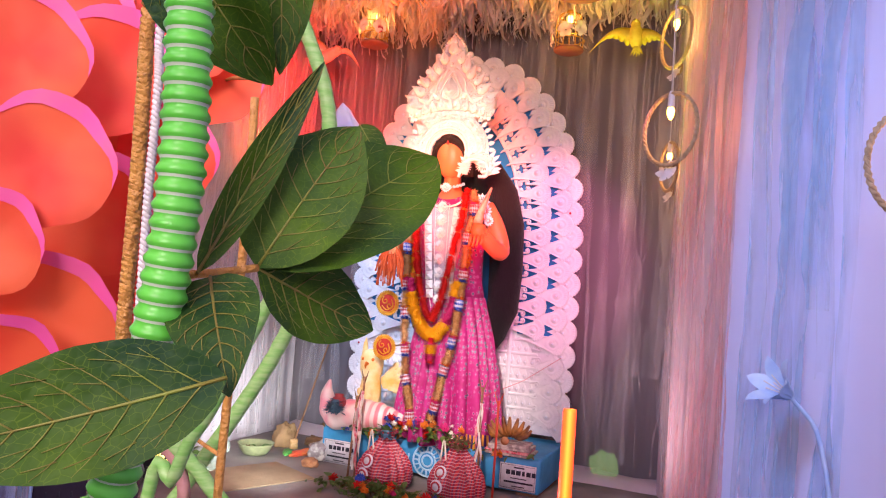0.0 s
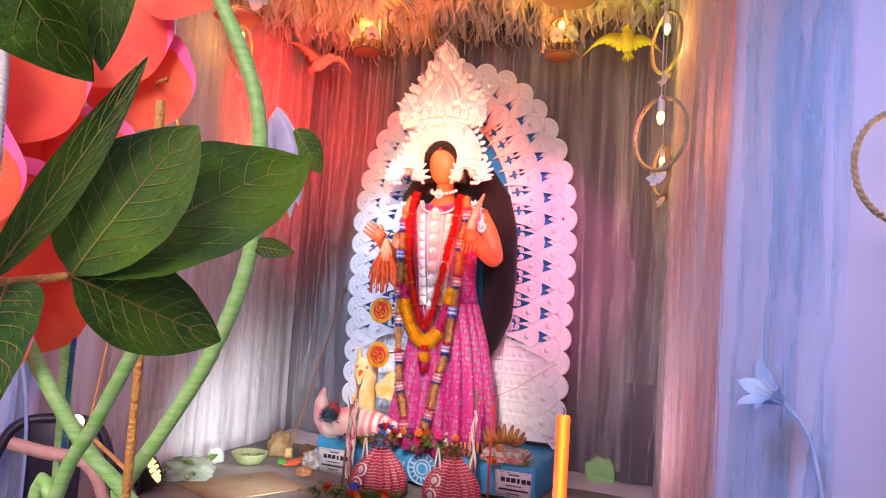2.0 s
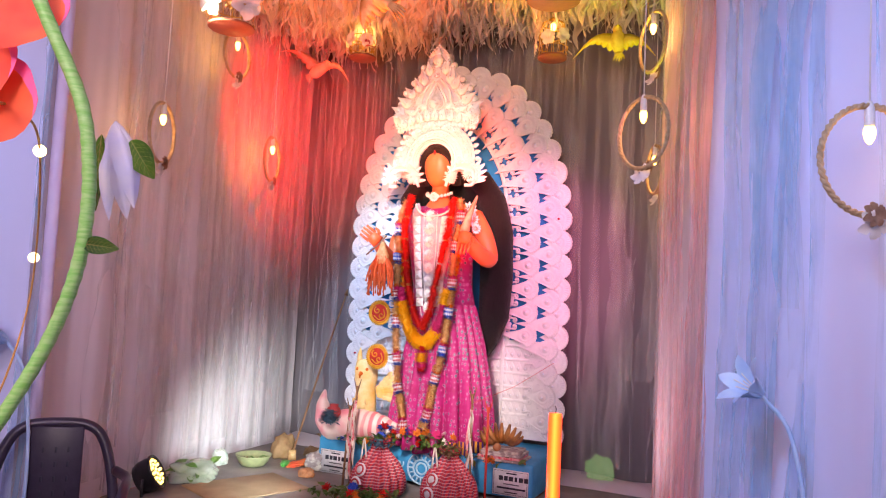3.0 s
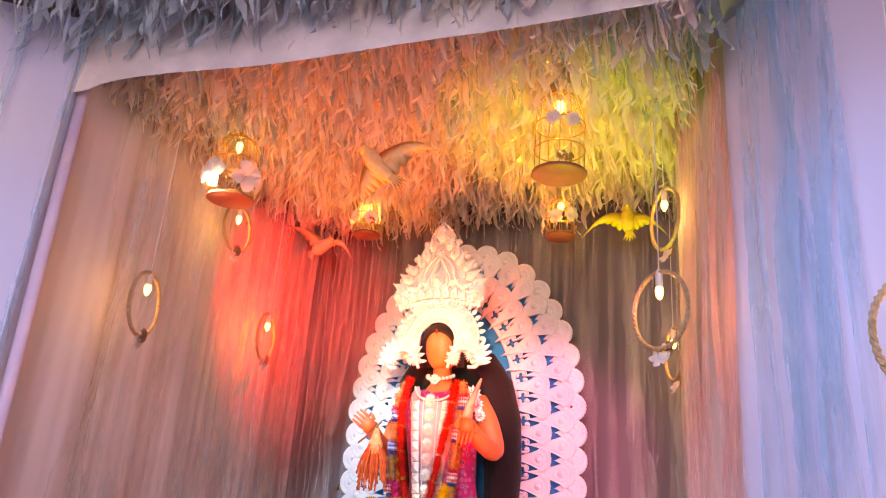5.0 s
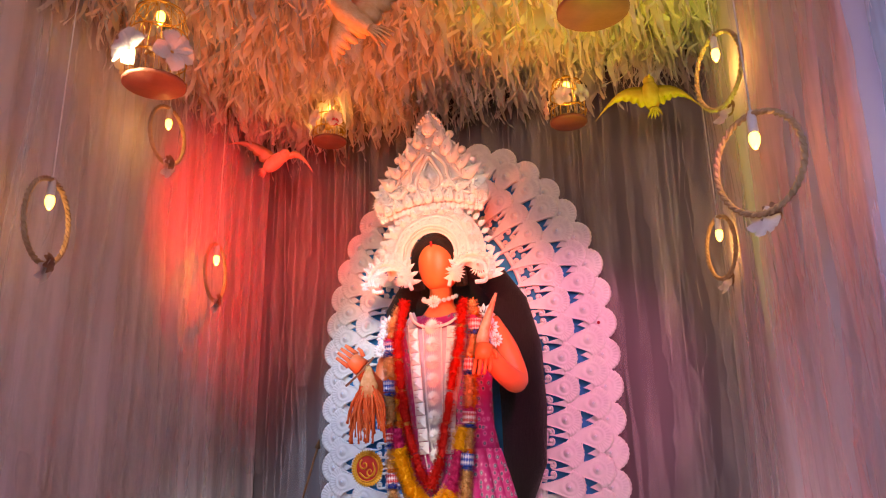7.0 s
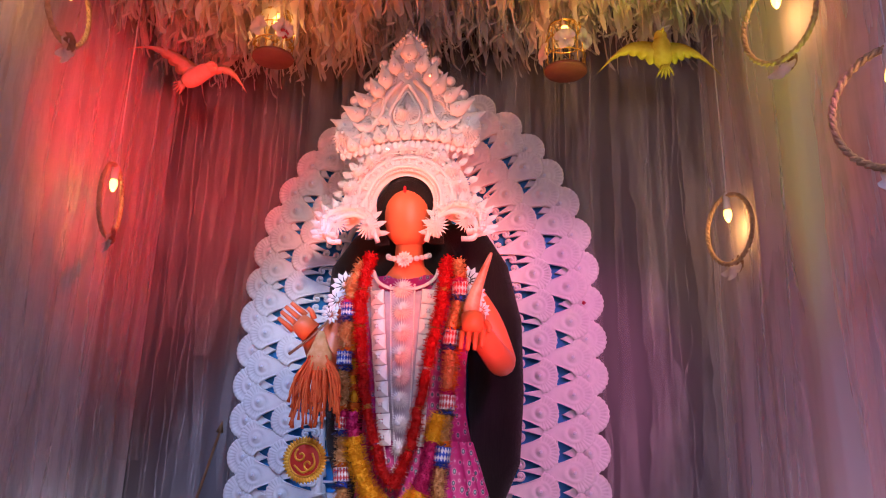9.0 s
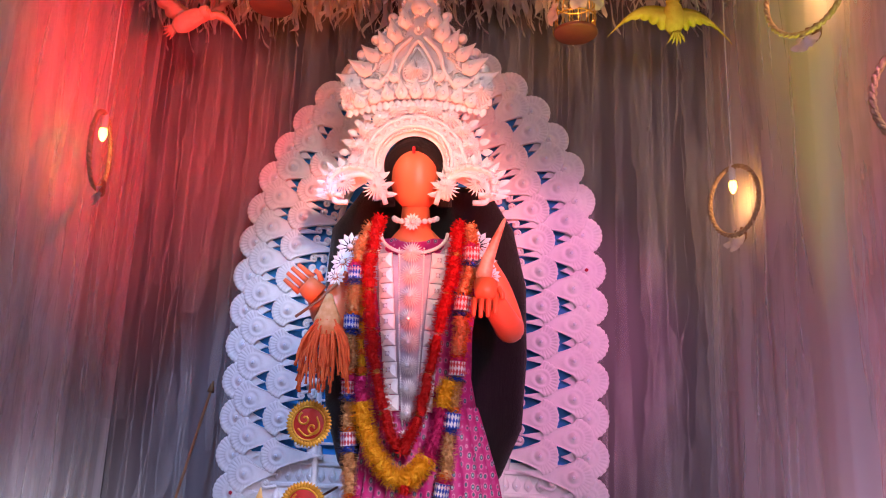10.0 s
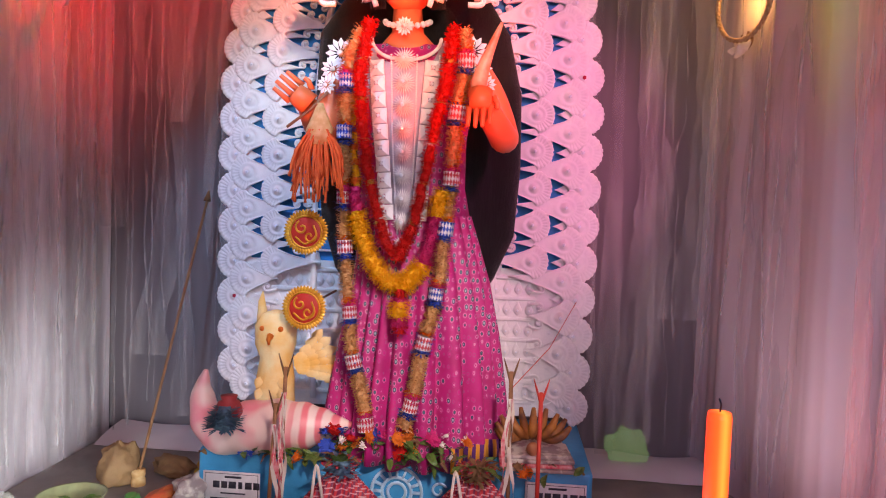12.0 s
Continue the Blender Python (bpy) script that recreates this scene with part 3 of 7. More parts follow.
def arch(inset):
    """Points and outward directions along the screen's arch, right foot to left foot, moved inwards."""
    right = smooth_line([(x, 0, z) for x, z in HALF], 12)
    pts = right + [Vector((-p.x, 0, p.z)) for p in right[-2::-1]]
    out = []
    for i, p in enumerate(pts):
        d = (pts[min(i + 1, len(pts) - 1)] - pts[max(i - 1, 0)]).normalized()
        nrm = Vector((d.z, 0, -d.x))
        out.append((p - nrm * inset, nrm))
    return out


def along(inset, spacing, start):
    """Evenly spaced places along the arch."""
    line, got, run, want = arch(inset), [], 0.0, start
    for (a, na), (b, nb) in zip(line, line[1:]):
        seg = (b - a).length
        while want <= run + seg:
            f = (want - run) / seg
            got.append((a.lerp(b, f), na.lerp(nb, f).normalized()))
            want += spacing
        run += seg
    return got


def lobe_mesh(r, tail):
    """A foam teardrop: a fluted disc with a notched edge, a soft ring, a domed middle and a tail towards -x, facing -y."""
    bm = bmesh.new()
    n = 84
    prof = [(1.0, 0.0), (1.0, 0.010), (0.95, 0.0145), (0.8, 0.0125), (0.62, 0.0115), (0.52, 0.0125), (0.45, 0.016), (0.38, 0.0125), (0.26, 0.014), (0.2, 0.02), (0.1, 0.023)]
    rings = []
    for f, h in prof:
        ring = []
        for i in range(n):
            a = 2 * math.pi * i / n
            c = math.cos(a)
            fan = max(0.0, min(1.0, (c + 0.35) / 0.5))
            rr = r * f * (1 + 0.055 * fan * (abs(math.sin(12 * a)) - 0.5) * (f > 0.9))
            flute = 0.0022 * fan * math.cos(28 * a) * (0.55 < f < 0.98)
            x, z = rr * c, rr * math.sin(a)
            if f > 0.5 and c < 0.15:
                k = (0.15 - c) / 1.15
                g = (f - 0.5) / 0.5
                x -= tail * k ** 1.5 * g
                z *= 1 - 0.93 * k ** 0.62 * g
            ring.append(bm.verts.new((x, -h - flute, z)))
        rings.append(ring)
    for p, q in zip(rings, rings[1:]):
        for i in range(n):
            bm.faces.new((p[i], p[(i + 1) % n], q[(i + 1) % n], q[i]))
    top = bm.verts.new((0, -0.0235, 0))
    for i in range(n):
        bm.faces.new((rings[-1][i], rings[-1][(i + 1) % n], top))
    bmesh.ops.recalc_face_normals(bm, faces=bm.faces)
    me = bpy.data.meshes.new("scallop")
    bm.to_mesh(me)
    bm.free()
    me.shade_smooth()
    me.materials.append(M["foam"])
    return me


def scroll(bm, at, r, turn, flip, depth):
    pts = []
    for i in range(20):
        a = turn + flip * i * 0.36
        rr = r * (1 - i / 23)
        pts.append(Vector(at) + Vector((rr * math.cos(a), depth, rr * math.sin(a))))
    tube(pts, r * 0.16, 5, bm)


def jewel_mesh(r, material):
    bm = bmesh.new()
    bmesh.ops.create_icosphere(bm, subdivisions=1, radius=r)
    me = bpy.data.meshes.new("jewel")
    bm.to_mesh(me)
    bm.free()
    me.materials.append(material)
    return me


screen = thing("ornamental_screen", pose(CX, 3.9, 0.6), "arched white foam screen of scalloped discs on blue board", "screen")
line = arch(0.03)
bm = bmesh.new()
front = [bm.verts.new((p.x, 0.0, p.z - 0.6)) for p, _ in line]
foot = [bm.verts.new((line[-1][0].x, 0.0, 0.05)), bm.verts.new((line[0][0].x, 0.0, 0.05))]
f = bm.faces.new(front + foot)
r = bmesh.ops.extrude_face_region(bm, geom=[f])
bmesh.ops.translate(bm, vec=(0, 0.025, 0), verts=[v for v in r["geom"] if isinstance(v, bmesh.types.BMVert)])
bmesh.ops.recalc_face_normals(bm, faces=bm.faces)
part("backing_board", bm, M["board_blue"], screen, "bright blue backing board", smooth=False)
disc, short_drop, teardrop, long_drop = lobe_mesh(0.066, 0.02), lobe_mesh(0.064, 0.045), lobe_mesh(0.063, 0.115), lobe_mesh(0.0585, 0.1)
jm, jr = jewel_mesh(0.0072, M["jewel"]), jewel_mesh(0.0072, M["jewel_red"])


def curl_mesh(flip):
    """A foam tendril that runs along and rolls up around a small boss."""
    bm = bmesh.new()
    pts = [Vector((-0.032, 0, flip * 0.006)), Vector((-0.014, 0, flip * 0.012))]
    pts += [Vector((0.004 + 0.015 * (1 - i / 26) * math.cos(2.0 - 0.36 * i), 0, flip * 0.015 * (1 - i / 26) * math.sin(2.0 - 0.36 * i))) for i in range(18)]
    tube(pts, lambda f: 0.0052 - 0.002 * f, 6, bm)
    bmesh.ops.create_icosphere(bm, subdivisions=2, radius=0.0075, matrix=Matrix.Translation((0.004, -0.002, 0)))
    me = shared_mesh(bm, "scroll", M["foam"])
    return me


def shared_mesh(bm, name, material):
    me = bpy.data.meshes.new(name)
    bm.to_mesh(me)
    bm.free()
    me.shade_smooth()
    me.materials.append(material)
    return me


CURL = {-1: curl_mesh(-1), 1: curl_mesh(1)}
rnd = random.Random(5)
PITCH = 0.1215
for inset, me, depth, start in ((-0.002, disc, -0.004, 0.02), (0.045, teardrop, -0.02, 0.08), (0.152, long_drop, -0.03, 0.019)):
    for p, nrm in along(0.0, PITCH, start):
        p = p - nrm * inset
        if inset > 0.1 and p.z < 1.06:
            continue
        ob = new("scallop", short_drop if me is teardrop and p.z < 1.08 else me)
        ob.parent = screen
        ang = math.atan2(nrm.z, nrm.x)
        ob.matrix_basis = Matrix.Translation((p.x, depth + rnd.uniform(-0.002, 0.002), p.z - 0.6)) @ Matrix.Rotation(-ang + rnd.uniform(-0.05, 0.05), 4, "Y") @ Matrix.Rotation(rnd.uniform(-0.05, 0.05), 4, "Z")
        jo = new("jewel", jm if rnd.random() < 0.96 else jr)
        jo.parent = ob
        jo.location = (0, -0.0235, 0)
for inset, gap, start, turn in ((0.118, 0.028, 0.08, 0), (0.222, 0.016, 0.08, 0), (0.248, 0.017, 0.08, 1)):
    for p, nrm in along(0.0, PITCH, start):
        t = Vector((-nrm.z, 0, nrm.x))
        ang = math.atan2(nrm.z, nrm.x)
        if inset > 0.2 and p.z < 1.1:
            continue
        for side in (-1, 1):
            ob = new("scroll", CURL[side if turn == 0 else -side])
            ob.parent = screen
            q = p - nrm * inset + t * side * gap
            ob.matrix_basis = Matrix.Translation((q.x, -0.026, q.z - 0.6)) @ Matrix.Rotation(-ang + math.pi * turn, 4, "Y")
            if inset > 0.2 and turn == 0:
                jo = new("jewel", jm)
                jo.parent, jo.location, jo.scale = ob, (0.004, -0.009, 0), (0.6, 0.6, 0.6)
edge = [p - Vector((0, 0.018, 0.6)) for p, _ in arch(0.275)]
part("inner_rim", tube(edge, 0.011, 8), M["foam"], screen)
# banded panels low down on both sides
drop = lathe([(0.001, -0.021), (0.011, -0.012), (0.0145, -0.002), (0.011, 0.009), (0.004, 0.021), (0.001, 0.03)], 10)
bmesh.ops.scale(drop, vec=(1, 0.45, 1), verts=drop.verts)
drop_me = shared_mesh(drop, "drop", M["foam"])
for side in (-1, 1):
    part("lower_panel", box(0.44, 0.008, 0.5, (side * 0.33, -0.006, 0.28), 0.002), M["foam"], screen)
    for k in range(7):
        z = 0.08 + 0.07 * k
        part("band", box(0.34, 0.014, 0.014, (side * 0.285, -0.012, z), 0.004), M["foam"], screen)
        if k == 6:
            break
        for j in range(9):
            o = new("drop", drop_me)
            o.parent, o.location = screen, (side * (0.135 + 0.037 * j), -0.013, z + 0.032)
            jo = new("jewel", jm)
            jo.parent, jo.location, jo.scale = o, (0, -0.0075, -0.003), (0.55, 0.55, 0.7)
    for j in range(4):
        z = 0.53 + 0.07 * j
        bx = part("square_stone", box(0.05, 0.016, 0.05, (0, 0, 0), 0.006), M["foam"], screen)
        bx.location, bx.rotation_euler = (side * (0.31 + 0.006 * j), -0.012, z), (0, side * 0.2, 0)
        jo = new("jewel", jm)
        jo.parent, jo.location = bx, (0, -0.01, 0)
        part("rail", box(0.13, 0.012, 0.008, (side * 0.27, -0.014, z + 0.035), 0.002), M["foam"], screen)

# ---- plinth ----
plinth = thing("plinth", pose(-1.04, 3.78, FLOOR), "sky-blue painted wooden plinth under the idol", "plinth")
part("top_box", box(1.14, 0.5, 0.16, (0, -0.06, 0.1), 0.012), M["plinth"], plinth)
for x in (-0.5, 0.5):
    part("foot", box(0.1, 0.42, 0.03, (x, -0.06, 0.0), 0.004), M["flower_brown"], plinth, "dark brick footing")
bm = bmesh.new()
for k in range(16):
    a = 2 * math.pi * k / 16
    box(0.006, 0.012, 0.022, (0.056 * math.cos(a), 0, 0.056 * math.sin(a)), 0, Matrix.Rotation(-a + math.pi / 2, 3, "Y"), bm)
for rr in (0.072, 0.042, 0.026):
    tube([(rr * math.cos(2 * math.pi * i / 40), 0, rr * math.sin(2 * math.pi * i / 40)) for i in range(41)], 0.005, 6, bm, cap=False)
M["pale_blue"] = mat("pale_blue", (0.45, 0.7, 0.86), 0.55, scale=20)
wheel = part("wheel_relief", bm, M["pale_blue"], plinth, "pale blue wheel relief")
wheel.location = (0.02, -0.315, 0.09)
for s in (-1, 1):
    bm = bmesh.new()
    for k in range(3):
        scroll(bm, (0.0 + s * 0.045 * k, 0, 0.01 * (-1) ** k), 0.024, 0.5 + k, s, 0)
    sw = part("scroll_relief", bm, M["pale_blue"], plinth)
    sw.location = (0.02 + s * 0.12, -0.313, 0.09)
M["paper"] = mat("paper", (0.8, 0.79, 0.82), 0.8, scale=30)
M["ink"] = mat("ink", (0.03, 0.03, 0.05), 0.7, scale=30)
for x, z in ((-1.505, 0.478), (-0.572, 0.508)):
    sign = thing("paper_sign", pose(x, 3.464, z), "white paper notice with black print pasted on the plinth", "sign", "paper notices")
    part("sheet", box(0.17, 0.002, 0.115, (0, 0, 0), 0), M["paper"], sign)
    for w, h, zz in ((0.05, 0.006, 0.042), (0.075, 0.004, -0.006), (0.135, 0.008, -0.024), (0.06, 0.004, -0.042)):
        part("print_line", box(w, 0.001, h, (0.005, -0.002, zz)), M["ink"], sign)
    for k, w in enumerate((0.02, 0.018, 0.022, 0.012, 0.02, 0.018)):
        part("print_bar", box(w, 0.001, 0.02, (-0.045 + 0.024 * k, -0.002, 0.019)), M["ink"], sign)
    for sx, sz, c in ((0.16, 0.0012, (0, -0.0015, 0.051)), (0.16, 0.0012, (0, -0.0015, -0.051)), (0.0012, 0.1, (-0.079, -0.0015, 0)), (0.0012, 0.1, (0.079, -0.0015, 0))):
        part("border_line", box(sx, 0.001, sz, c), M["ink"], sign)


# ---- the idol: one plain figure ----
def sari_material():
    m = mat("sari", (0.5, 0.012, 0.2), 0.6, color2=(0.38, 0.008, 0.14), scale=14)
    nt = m.node_tree
    b = nt.nodes["Principled BSDF"]
    base = b.inputs["Base Color"].links[0].from_socket
    tc = nt.nodes.new("ShaderNodeTexCoord")
    vo = nt.nodes.new("ShaderNodeTexVoronoi")
    vo.inputs["Scale"].default_value, vo.inputs["Randomness"].default_value = 46, 0.5
    mp = nt.nodes.new("ShaderNodeMapping")
    mp.inputs["Scale"].default_value = (1.3, 0.55, 0.85)
    nt.links.new(tc.outputs["Object"], mp.inputs["Vector"])
    nt.links.new(mp.outputs["Vector"], vo.inputs["Vector"])
    ramp = nt.nodes.new("ShaderNodeValToRGB")
    cr = ramp.color_ramp
    cr.interpolation = "CONSTANT"
    cr.elements[0].position, cr.elements[0].color = 0.0, (0.34, 0.42, 0.46, 1)
    cr.elements[1].position, cr.elements[1].color = 0.16, (0.05, 0.1, 0.14, 1)
    for pos, col in ((0.27, (0.5, 0.01, 0.2, 1)), (0.31, (0.58, 0.22, 0.38, 1)), (0.38, (0.5, 0.01, 0.2, 1)), (0.45, (0.36, 0.06, 0.2, 1)), (0.49, (0.5, 0.01, 0.2, 1))):
        cr.elements.new(pos).color = col
    nt.links.new(vo.outputs["Distance"], ramp.inputs["Fac"])
    mask = nt.nodes.new("ShaderNodeMath")
    mask.operation = "LESS_THAN"
    mask.inputs[1].default_value = 0.5
    nt.links.new(vo.outputs["Distance"], mask.inputs[0])
    mx = nt.nodes.new("ShaderNodeMix")
    mx.data_type = "RGBA"
    nt.links.new(mask.outputs[0], mx.inputs["Factor"])
    nt.links.new(base, mx.inputs["A"])
    nt.links.new(ramp.outputs["Color"], mx.inputs["B"])
    nt.links.new(mx.outputs["Result"], b.inputs["Base Color"])
    return m


def zigzag_material():
    m = mat("sari_border", (0.75, 0.3, 0.03), 0.6, scale=20)
    nt = m.node_tree
    b = nt.nodes["Principled BSDF"]
    wv = nt.nodes.new("ShaderNodeTexWave")
    wv.wave_profile = "SAW"
    wv.inputs["Scale"].default_value, wv.inputs["Distortion"].default_value = 14, 1.5
    tc = nt.nodes.new("ShaderNodeTexCoord")
    nt.links.new(tc.outputs["Object"], wv.inputs["Vector"])
    ramp = nt.nodes.new("ShaderNodeValToRGB")
    ramp.color_ramp.interpolation = "CONSTANT"
    ramp.color_ramp.elements[0].color, ramp.color_ramp.elements[1].color = (0.8, 0.38, 0.04, 1), (0.12, 0.03, 0.2, 1)
    ramp.color_ramp.elements[1].position = 0.5
    nt.links.new(wv.outputs["Fac"], ramp.inputs["Fac"])
    nt.links.new(ramp.outputs["Color"], b.inputs["Base Color"])
    return m


M["sari"], M["sari_border"] = sari_material(), zigzag_material()
M["tika"] = mat("tika", (0.6, 0.02, 0.03), 0.5, scale=30)
M["nail"] = mat("nail", (0.6, 0.02, 0.05), 0.3, scale=30)
idol = bmesh.new()


def mark(idx, start):
    idol.faces.ensure_lookup_table()
    for f in idol.faces[start:]:
        f.material_index = idx


# pleated skirt
n, rows = 324, []
prof = [(0.605, 0.262, 0.2, -1.0), (0.66, 0.26, 0.2, -1.0), (0.8, 0.246, 0.19, -0.995), (0.95, 0.225, 0.175, -0.99), (1.1, 0.2, 0.16, -0.99), (1.22, 0.178, 0.145, -1.0), (1.3, 0.165, 0.135, -1.01)]
for z, rx, ry, cx in prof:
    k = (1.3 - z) / 0.7
    row = []
    for i in range(n):
        a = 2 * math.pi * i / n
        w = 1 + (0.04 + 0.3 * k) * (abs(math.sin(11 * a + 0.9 * math.sin(3 * a) + 0.7 * z)) ** 0.8 - 0.8) + 0.04 * k * math.sin(7 * a + 2)
        row.append(idol.verts.new((cx + rx * w * math.cos(a) + 0.015 * k * (math.cos(a) > 0), 3.61 + ry * w * math.sin(a), z + 0.02 * (math.sin(a * 2 + 1) if z < 0.62 else 0))))
    rows.append(row)
s = 0
for ri, (a, b) in enumerate(zip(rows, rows[1:])):
    for i in range(n):
        f = idol.faces.new((a[i], a[(i + 1) % n], b[(i + 1) % n], b[i]))
        f.material_index = 1 if ri == 0 and (i < n * 0.06 or i > n * 0.82) else 0
idol.faces.new(rows[0][::-1])
for f in idol.faces:
    f.smooth = True
s = len(idol.faces)
loft([(-1.01, 3.61, 1.28, 0.166, 0.136), (-1.02, 3.61, 1.38, 0.155, 0.12), (-1.03, 3.6, 1.52, 0.165, 0.12), (-1.035, 3.6, 1.66, 0.188, 0.125), (-1.04, 3.61, 1.74, 0.19, 0.105), (-1.045, 3.62, 1.79, 0.14, 0.08)], 40, idol)
mark(0, s)
s = len(idol.faces)
loft([(-1.045, 3.61, 1.74, 0.12, 0.085), (-1.045, 3.6, 1.79, 0.085, 0.07), (-1.048, 3.595, 1.83, 0.048, 0.048), (-1.05, 3.59, 1.9, 0.042, 0.044)], 28, idol)
head = [(-1.05, 3.575, 1.885, 0.012, 0.02), (-1.05, 3.575, 1.893, 0.038, 0.046), (-1.05, 3.578, 1.92, 0.064, 0.066), (-1.05, 3.58, 1.96, 0.079, 0.078), (-1.05, 3.58, 2.01, 0.084, 0.082), (-1.05, 3.585, 2.06, 0.072, 0.08), (-1.05, 3.59, 2.1, 0.05, 0.06), (-1.05, 3.59, 2.125, 0.01, 0.01)]
loft(head, 32, idol)
# arms and open palms
tube(smooth_line([(-0.87, 3.6, 1.74), (-0.8, 3.58, 1.64), (-0.755, 3.55, 1.53), (-0.775, 3.46, 1.55), (-0.815, 3.41, 1.61)], 6), lambda f: 0.054 - 0.022 * f, 14, idol)
tube(smooth_line([(-1.215, 3.6, 1.73), (-1.265, 3.58, 1.62), (-1.275, 3.54, 1.52), (-1.28, 3.46, 1.54), (-1.285, 3.4, 1.585)], 6), lambda f: 0.05 - 0.02 * f, 14, idol)
for at, along_v, fan in ((Vector((-0.82, 3.395, 1.615)), Vector((0.0, -0.35, -0.94)), Vector((1, 0, 0.1))), (Vector((-1.295, 3.385, 1.6)), Vector((-0.75, -0.25, 0.62)), Vector((0.62, 0, 0.76)))):
    tube([at - along_v * 0.02, at + along_v * 0.01, at + along_v * 0.03], lambda f: 0.034 - 0.006 * f, 12, idol)
    for k in range(4):
        o = at + fan * (0.019 * (k - 1.5)) + along_v * 0.025
        tube([o, o + along_v * 0.03, o + along_v * (0.062 - 0.006 * abs(k - 1.5)) + Vector((0, -0.006, 0))], lambda f: 0.0085 - 0.003 * f, 8, idol)
    o = at + fan * 0.035
    tube([o, o + along_v * 0.02 + fan * 0.012, o + along_v * 0.035 + fan * 0.012], lambda f: 0.009 - 0.003 * f, 8, idol)
mark(2, s)
# hair: cap and the long loose falls
s = len(idol.faces)
loft([(-1.05, 3.6, 1.93, 0.066, 0.05), (-1.05, 3.605, 1.98, 0.086, 0.07), (-1.05, 3.605, 2.03, 0.092, 0.082), (-1.05, 3.597, 2.075, 0.086, 0.09), (-1.05, 3.595, 2.11, 0.066, 0.08), (-1.05, 3.595, 2.135, 0.02, 0.03)], 32, idol)
tube(smooth_line([(-1.138, 3.59, 1.9), (-1.136, 3.56, 1.985), (-1.11, 3.535, 2.045), (-1.05, 3.515, 2.072), (-0.99, 3.535, 2.045), (-0.964, 3.56, 1.985), (-0.962, 3.59, 1.9)], 6), 0.024, 10, idol)
loft([(-1.05, 3.73, 1.62, 0.2, 0.04), (-1.05, 3.73, 1.8, 0.2, 0.05), (-1.05, 3.7, 1.95, 0.14, 0.06), (-1.05, 3.67, 2.05, 0.1, 0.06)], 28, idol)
loft([(-0.835, 3.76, 1.03, 0.01, 0.02), (-0.82, 3.76, 1.1, 0.045, 0.04), (-0.795, 3.76, 1.24, 0.08, 0.05), (-0.79, 3.76, 1.45, 0.088, 0.055), (-0.795, 3.75, 1.68, 0.088, 0.055), (-0.83, 3.73, 1.86, 0.08, 0.05), (-0.92, 3.69, 1.98, 0.09, 0.05)], 30, idol)
loft([(-1.22, 3.76, 1.05, 0.015, 0.03), (-1.235, 3.76, 1.12, 0.05, 0.04), (-1.25, 3.76, 1.28, 0.085, 0.05), (-1.258, 3.76, 1.5, 0.098, 0.055), (-1.258, 3.75, 1.7, 0.1, 0.055), (-1.25, 3.73, 1.86, 0.095, 0.05), (-1.16, 3.69, 1.98, 0.08, 0.05)], 30, idol)
mark(3, s)
s = len(idol.faces)
tube([(-1.05, 3.502, 2.075), (-1.05, 3.498, 2.06), (-1.05, 3.499, 2.042)], lambda f: 0.004 + 0.001 * math.sin(3 * f), 8, idol)
mark(4, s)
bmesh.ops.translate(idol, vec=(1.0, -3.61, -0.6), verts=idol.verts)
ob = link("idol", idol, [M["sari"], M["sari_border"], M["skin"], M["hair"], M["tika"]])
ob.location = (-1.0, 3.61, 0.6)
tagged(ob, "painted clay goddess idol in magenta sari with loose black hair", "idol")


# ---- ornaments of white foam worn by the idol ----
def rosette(bm, at, r, rays, depth=0.008):
    at = Vector(at)
    for k in range(rays):
        a = 2 * math.pi * k / rays
        d, t = Vector((math.cos(a), 0, math.sin(a))), Vector((-math.sin(a), 0, math.cos(a)))
        w = r * 2.2 / rays
        p = [at + d * r * 0.2, at + d * r * 0.7 + t * w, at + d * r, at + d * r * 0.7 - t * w]
        vs = [bm.verts.new(q) for q in p]
        c = bm.verts.new(at + d * r * 0.6 + Vector((0, -depth, 0)))
        for i in range(4):
            bm.faces.new((vs[i], vs[(i + 1) % 4], c))
    bmesh.ops.create_icosphere(bm, subdivisions=1, radius=r * 0.22, matrix=Matrix.Translation(at + Vector((0, -depth * 0.6, 0))))


def bead_row(bm, pts, r):
    for p in pts:
        bmesh.ops.create_icosphere(bm, subdivisions=1, radius=r, matrix=Matrix.Translation(p))


def ring_pts(c, r, a0, a1, n, y, squash=1.0):
    return [Vector((c[0] + r * math.cos(radians(a0 + (a1 - a0) * i / (n - 1))), y, c[1] + squash * r * math.sin(radians(a0 + (a1 - a0) * i / (n - 1))))) for i in range(n)]


def petal(bm, at, d, length, width, depth=0.008):
    at, d = Vector(at), Vector(d).normalized()
    t = Vector((-d.z, 0, d.x))
    outline = [at, at + d * length * 0.35 + t * width * 0.5, at + d * length * 0.7 + t * width * 0.38, at + d * length, at + d * length * 0.7 - t * width * 0.38, at + d * length * 0.35 - t * width * 0.5]
    vs = [bm.verts.new(p) for p in outline]
    c = bm.verts.new(at + d * length * 0.45 + Vector((0, -depth, 0)))
    for i in range(6):
        bm.faces.new((vs[i], vs[(i + 1) % 6], c))


